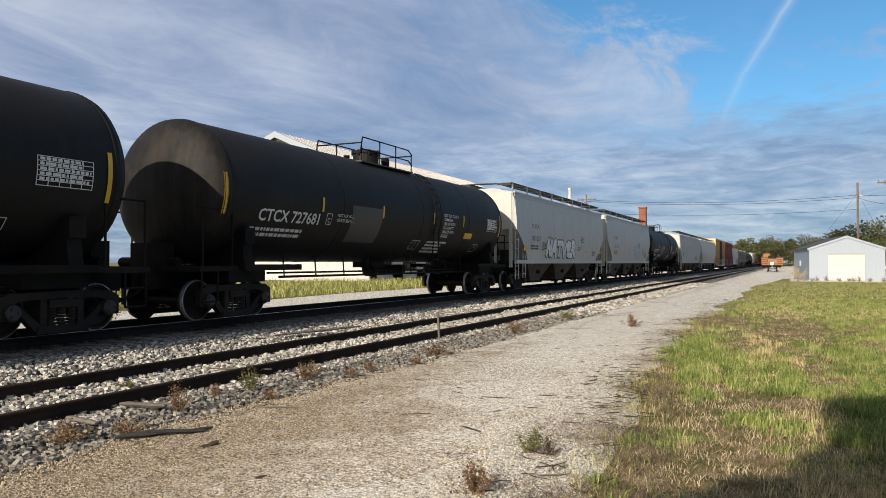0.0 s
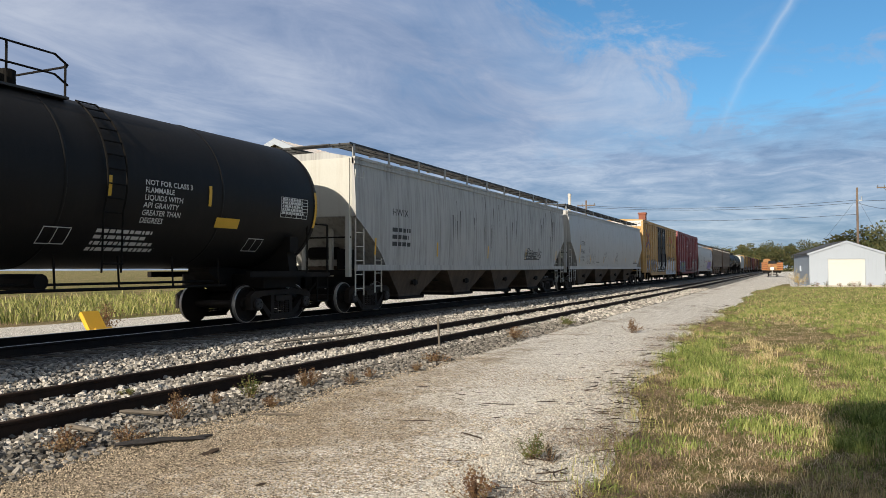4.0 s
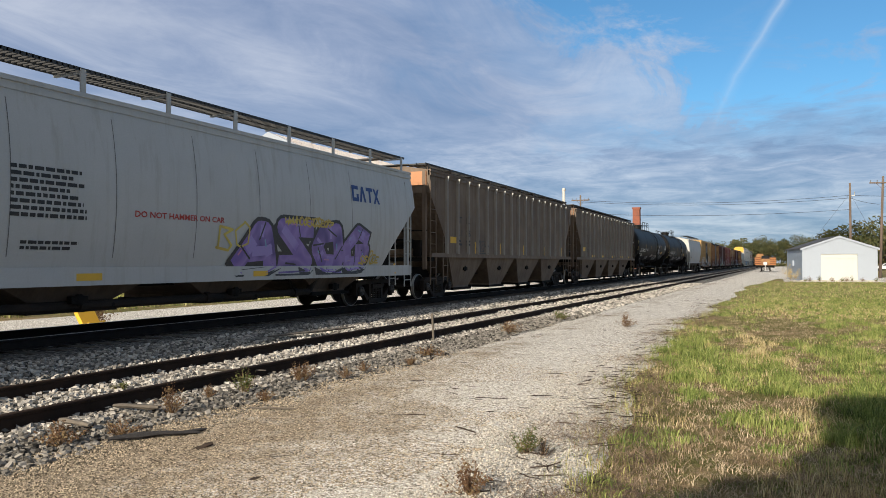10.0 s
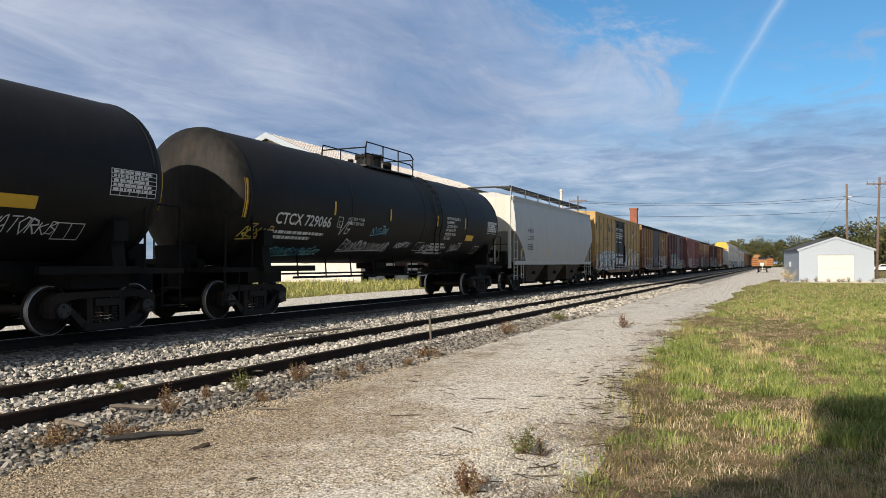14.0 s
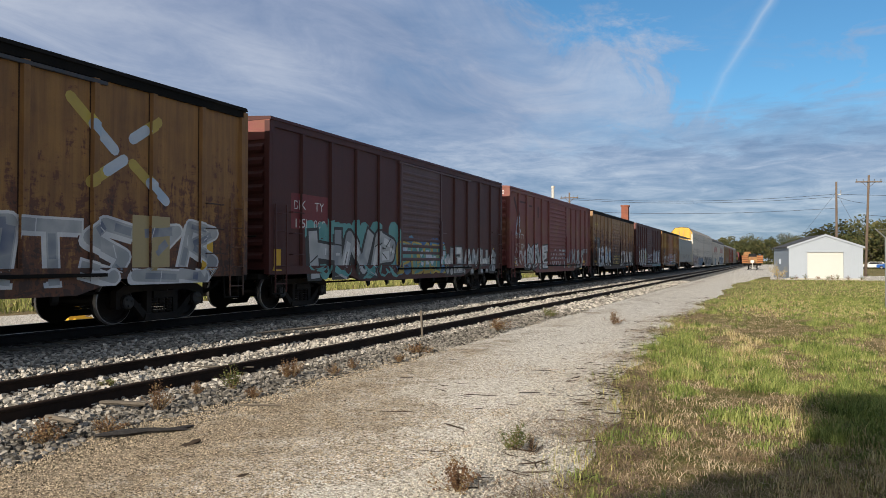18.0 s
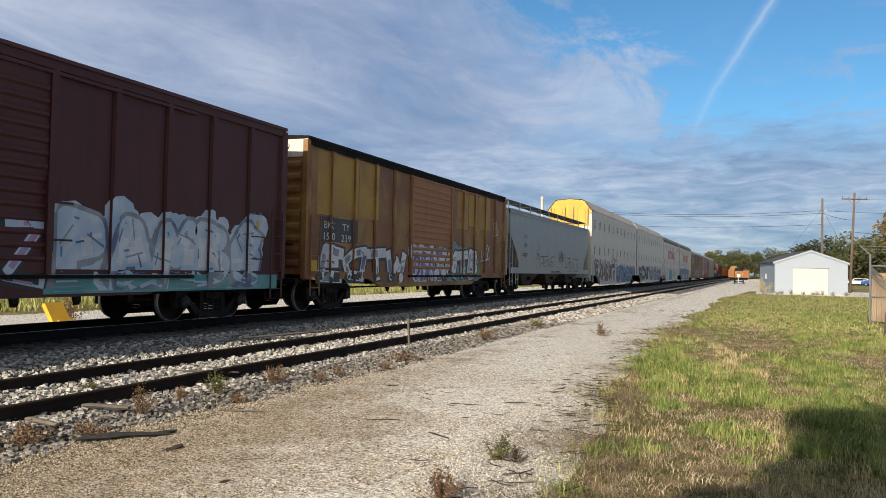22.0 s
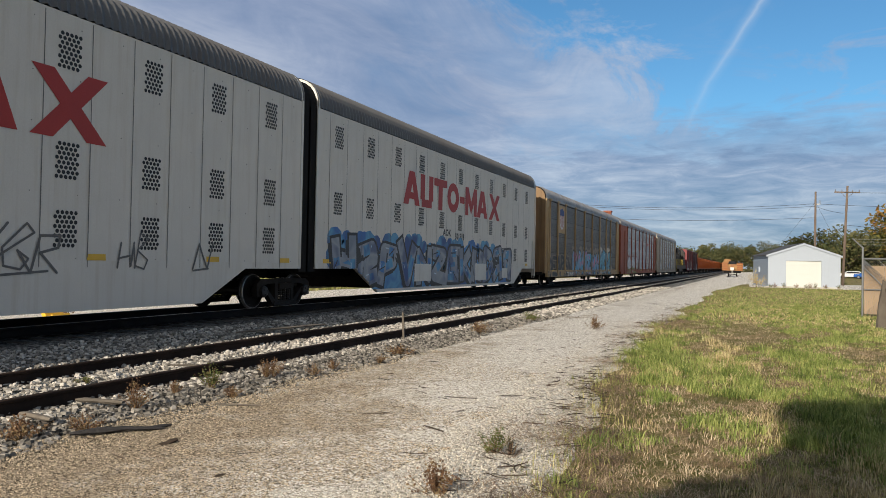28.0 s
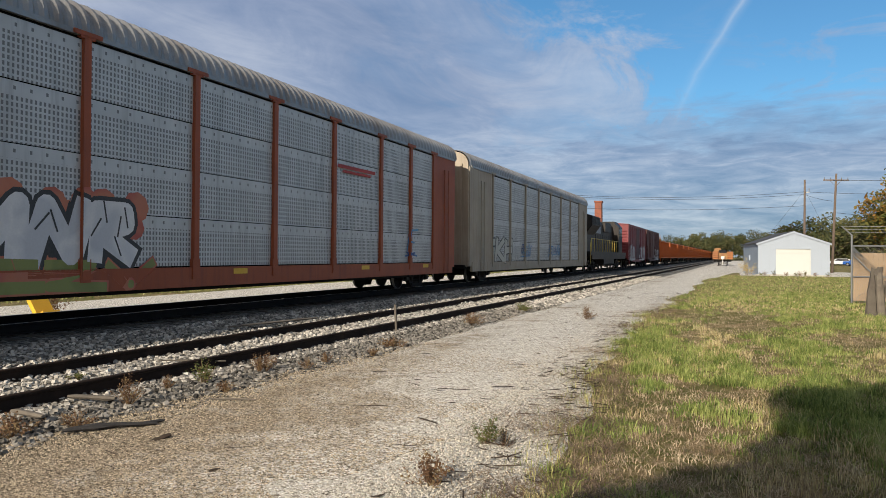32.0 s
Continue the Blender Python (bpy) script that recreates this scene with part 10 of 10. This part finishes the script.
def locomotive(lead, trail):
    car, h = car_root("locomotive", "grimy black six-axle diesel locomotive with yellowed handrails", lead, trail, "locomotive")
    part("deck", Form().box(-1.5, 1.5, -h + 0.3, h - 0.3, 1.25, 1.55).box(-1.52, -1.42, -h + 0.8, h - 0.8, 0.95, 1.3).box(1.42, 1.52, -h + 0.8, h - 0.8, 0.95, 1.3), loco_black, car)
    part("long_hood", Form().prism([(-0.95, 1.55), (0.95, 1.55), (0.95, 3.9), (0.7, 4.2), (-0.7, 4.2), (-0.95, 3.9)], "y", -h + 1.0, h - 5.2), loco_black, car)
    rad = part("radiator", Form().prism([(-0.95, 2.9), (-1.48, 3.6), (-1.48, 4.3), (-0.9, 4.5), (0.9, 4.5), (1.48, 4.3), (1.48, 3.6), (0.95, 2.9)], "y", -h + 1.0, -h + 4.6), loco_black, car)
    f = Form()
    for k in range(12):
        f.box(1.47, 1.50, -h + 1.15 + k * 0.28, -h + 1.3 + k * 0.28, 3.65, 4.25)
    part("radiator_louvre", f, grate_grey, rad)
    f = Form().box(-0.8, 0.8, -h + 6.2, -h + 8.2, 4.15, 4.45).box(-1.15, 1.15, -h + 9, -h + 12.2, 3.3, 4.15).lathe([(4.1, 0.3), (4.5, 0.3)], "z", (0, -h + 8.8, 0), 12)
    part("exhaust_housing", f, loco_black, car)
    cab = part("cab", Form().prism([(-1.5, 1.55), (1.5, 1.55), (1.5, 3.9), (1.05, 4.45), (-1.05, 4.45), (-1.5, 3.9)], "y", h - 5.2, h - 2.9), loco_black, car)
    part("cab_window", Form().box(1.49, 1.52, h - 4.8, h - 4.1, 3.05, 3.8).box(1.49, 1.52, h - 4.0, h - 3.3, 3.05, 3.8), window_dark, cab)
    part("nose", Form().prism([(-1.2, 1.55), (1.2, 1.55), (1.1, 3.1), (0.7, 3.3), (-0.7, 3.3), (-1.1, 3.1)], "y", h - 2.9, h - 1.2), loco_black, car)
    for k in range(8):
        part("hood_door", Form().box(0.95, 0.98, -h + 5.2 + k * 1.15, -h + 6.2 + k * 1.15, 1.75, 3.0), loco_black, car)
    part("placard", Form().box(0.98, 1.0, -h + 5.4, -h + 7.6, 3.1, 3.7), sp_grey, car, "worn grey panel on the hood")
    part("fuel_tank", Form().prism([(-1.4, 0.55), (-1.1, 0.35), (1.1, 0.35), (1.4, 0.55), (1.4, 1.25), (-1.4, 1.25)], "y", -3.0, 2.6), loco_black, car)
    f = Form()
    for k in range(13):
        y = -h + 0.6 + k * (2 * h - 4.4) / 12
        f.rod((1.48, y, 1.5), (1.48, y, 2.55), 0.022, 5)
        f.rod((-1.48, y, 1.5), (-1.48, y, 2.55), 0.022, 5)
    for s in (-1, 1):
        f.rod((s * 1.48, -h + 0.6, 2.55), (s * 1.48, h - 3.8, 2.55), 0.022, 5)
        f.path([(s * 1.48, -h + 0.6, 2.55), (s * 1.48, -h + 0.25, 2.0), (s * 1.48, -h + 0.2, 0.6)], 0.025, 5)
    part("handrail", f, sp_yellow, car, "yellowed handrails")
    for s in (-1, 1):
        f = Form()
        for i in range(4):
            f.box(s * 1.15, s * 1.5, -h + 0.15, -h + 0.55, 0.35 + i * 0.3, 0.39 + i * 0.3)
        part("steps", f, frame_black, car)
    truck(car, -h + 3.3, (-1.9, -0.0, 1.9))
    truck(car, h - 3.3, (-1.9, 0.0, 1.9))
    couplers(car, h)





def gondola(lead, trail, first=False):
    """A long orange open car with upright ribs, and a ladder frame at its leading end."""
    car, h = car_root("gondola_car", "bright orange ribbed gondola car" + (" with a railed end platform" if first else ", open on top"), lead, trail)
    f = Form()
    for s in (-1, 1):
        f.box(s * 1.42, s * 1.48, -h, h, 1.1, 3.4)
    for d in (-1, 1):
        f.box(-1.45, 1.45, d * h - 0.03, d * h + 0.03, 1.1, 3.4)
    f.box(-1.45, 1.45, -h, h, 1.0, 1.12)
    part("body", f, gondola_orange, car)
    part("load", Form().prism([(-1.4, 2.9), (1.4, 2.9), (0.5, 3.3), (-0.5, 3.3)], "y", -h + 0.4, h - 0.4), ballast_mat, car, "crushed stone load")
    me = {s: Form().box(min(s * 1.48, s * 1.58), max(s * 1.48, s * 1.58), -0.07, 0.07, 1.1, 3.4).mesh("side_post", gondola_orange) for s in (-1, 1)}
    for s in (-1, 1):
        for k in range(13):
            part("side_post", me[s], None, car, at=pose(0, -h + 0.1 + k * (2 * h - 0.2) / 12, 0))
        part("top_chord", Form().box(s * 1.40, s * 1.60, -h, h, 3.36, 3.48), gondola_orange, car)
        part("side_sill", Form().box(s * 1.40, s * 1.60, -h, h, 0.95, 1.12), gondola_orange, car)
        ladder(car, s * 1.62, -h + 0.1, 0.5, 3.3, 0.42, material=gondola_orange)
    if first:
        f = Form()
        for x in (-1.4, 0, 1.4):
            f.rod((x, -h - 0.1, 3.4), (x, -h - 0.1, 4.3), 0.04)
            f.rod((x, -h + 1.6, 3.4), (x, -h + 1.6, 4.3), 0.04)
        for z in (3.9, 4.3):
            f.path([(1.4, -h + 1.6, z), (1.4, -h - 0.1, z), (-1.4, -h - 0.1, z), (-1.4, -h + 1.6, z)], 0.04)
        part("railing", f, gondola_orange, car)
    part("centre_sill", Form().box(-0.3, 0.3, -h, h, 0.65, 1.0), frame_black, car)
    truck(car, -h + 1.8)
    truck(car, h - 1.8)
    couplers(car, h)
    return car


def train_tail():
    locomotive(585.6, 605.2)
    car, side, U = boxcar(606.4, 621.6, "dull red boxcar with a pale sprayed band", boxcar_red, top=4.5, doors=((6.2, 8.9, boxcar_maroon, "slide"),), posts=10)
    graffiti(car, side, 96, U(0.6), U(5.6), 0.75, 2.3, sp_silver, sp_white, 4, back=sp_silver)
    graffiti(car, side, 97, U(9.4), U(14.6), 0.75, 2.3, sp_silver, sp_white, 4, back=sp_silver)
    car, side, U = boxcar(622.9, 638.1, "dark maroon boxcar with a rusted end", boxcar_maroon, top=4.5, doors=((6.2, 8.9, boxcar_maroon, "slide"),), posts=10, cap=boxcar_orange)
    graffiti(car, side, 98, U(9.4), U(14.6), 0.75, 2.2, sp_silver, sp_white, 4)
    y = 639.6
    for k in range(16):
        gondola(y, y + 15.2, k == 0)
        y += 16.5


train_tanks()
train_hoppers()
train_boxcars()
train_racks()
train_tail()

# How far the train has rolled, in metres, second by second.
ROLLED = [(0, 0.0), (2, 32.64), (4, 65.4), (6, 98.2), (8, 130.87), (10, 163.48), (12, 196.28), (14, 229.43), (16, 262.6), (18, 295.68), (20, 328.7), (22, 361.93), (24, 395.5), (26, 429.2), (28, 462.83), (30, 496.2), (32, 529.3)]


def rolled(t):
    ts, ds = [a for a, _ in ROLLED], [b for _, b in ROLLED]
    return float(np.interp(t, ts, ds))


def motions():
    for car, y in START.items():
        walk(car, [(t, pose(MAIN_X, y - d, MAIN_Z)) for t, d in ROLLED])
    # wheels roll while their car is near; far off they are too small to show it
    for axle, car in AXLES:
        y0 = START[car] + axle.parent.matrix_basis.translation.y
        lo, hi = max(0.0, (y0 - 60) / 16.5), min(32.0, (y0 + 5) / 16.5)
        place = axle.matrix_basis.translation.copy()
        if hi <= lo:
            continue
        first, last = math.floor(lo * FPS), math.ceil(hi * FPS)
        times = sorted({0.0, 32.0} | {k / FPS for k in range(first, min(last, 32 * FPS) + 1)})
        rows = []
        for t in times:
            turn = rolled(min(max(t, first / FPS), last / FPS)) / WHEEL_R
            rows.append((t, Matrix.Translation(place) @ Matrix.Rotation(turn, 4, "X")))
        walk(axle, rows)


motions()
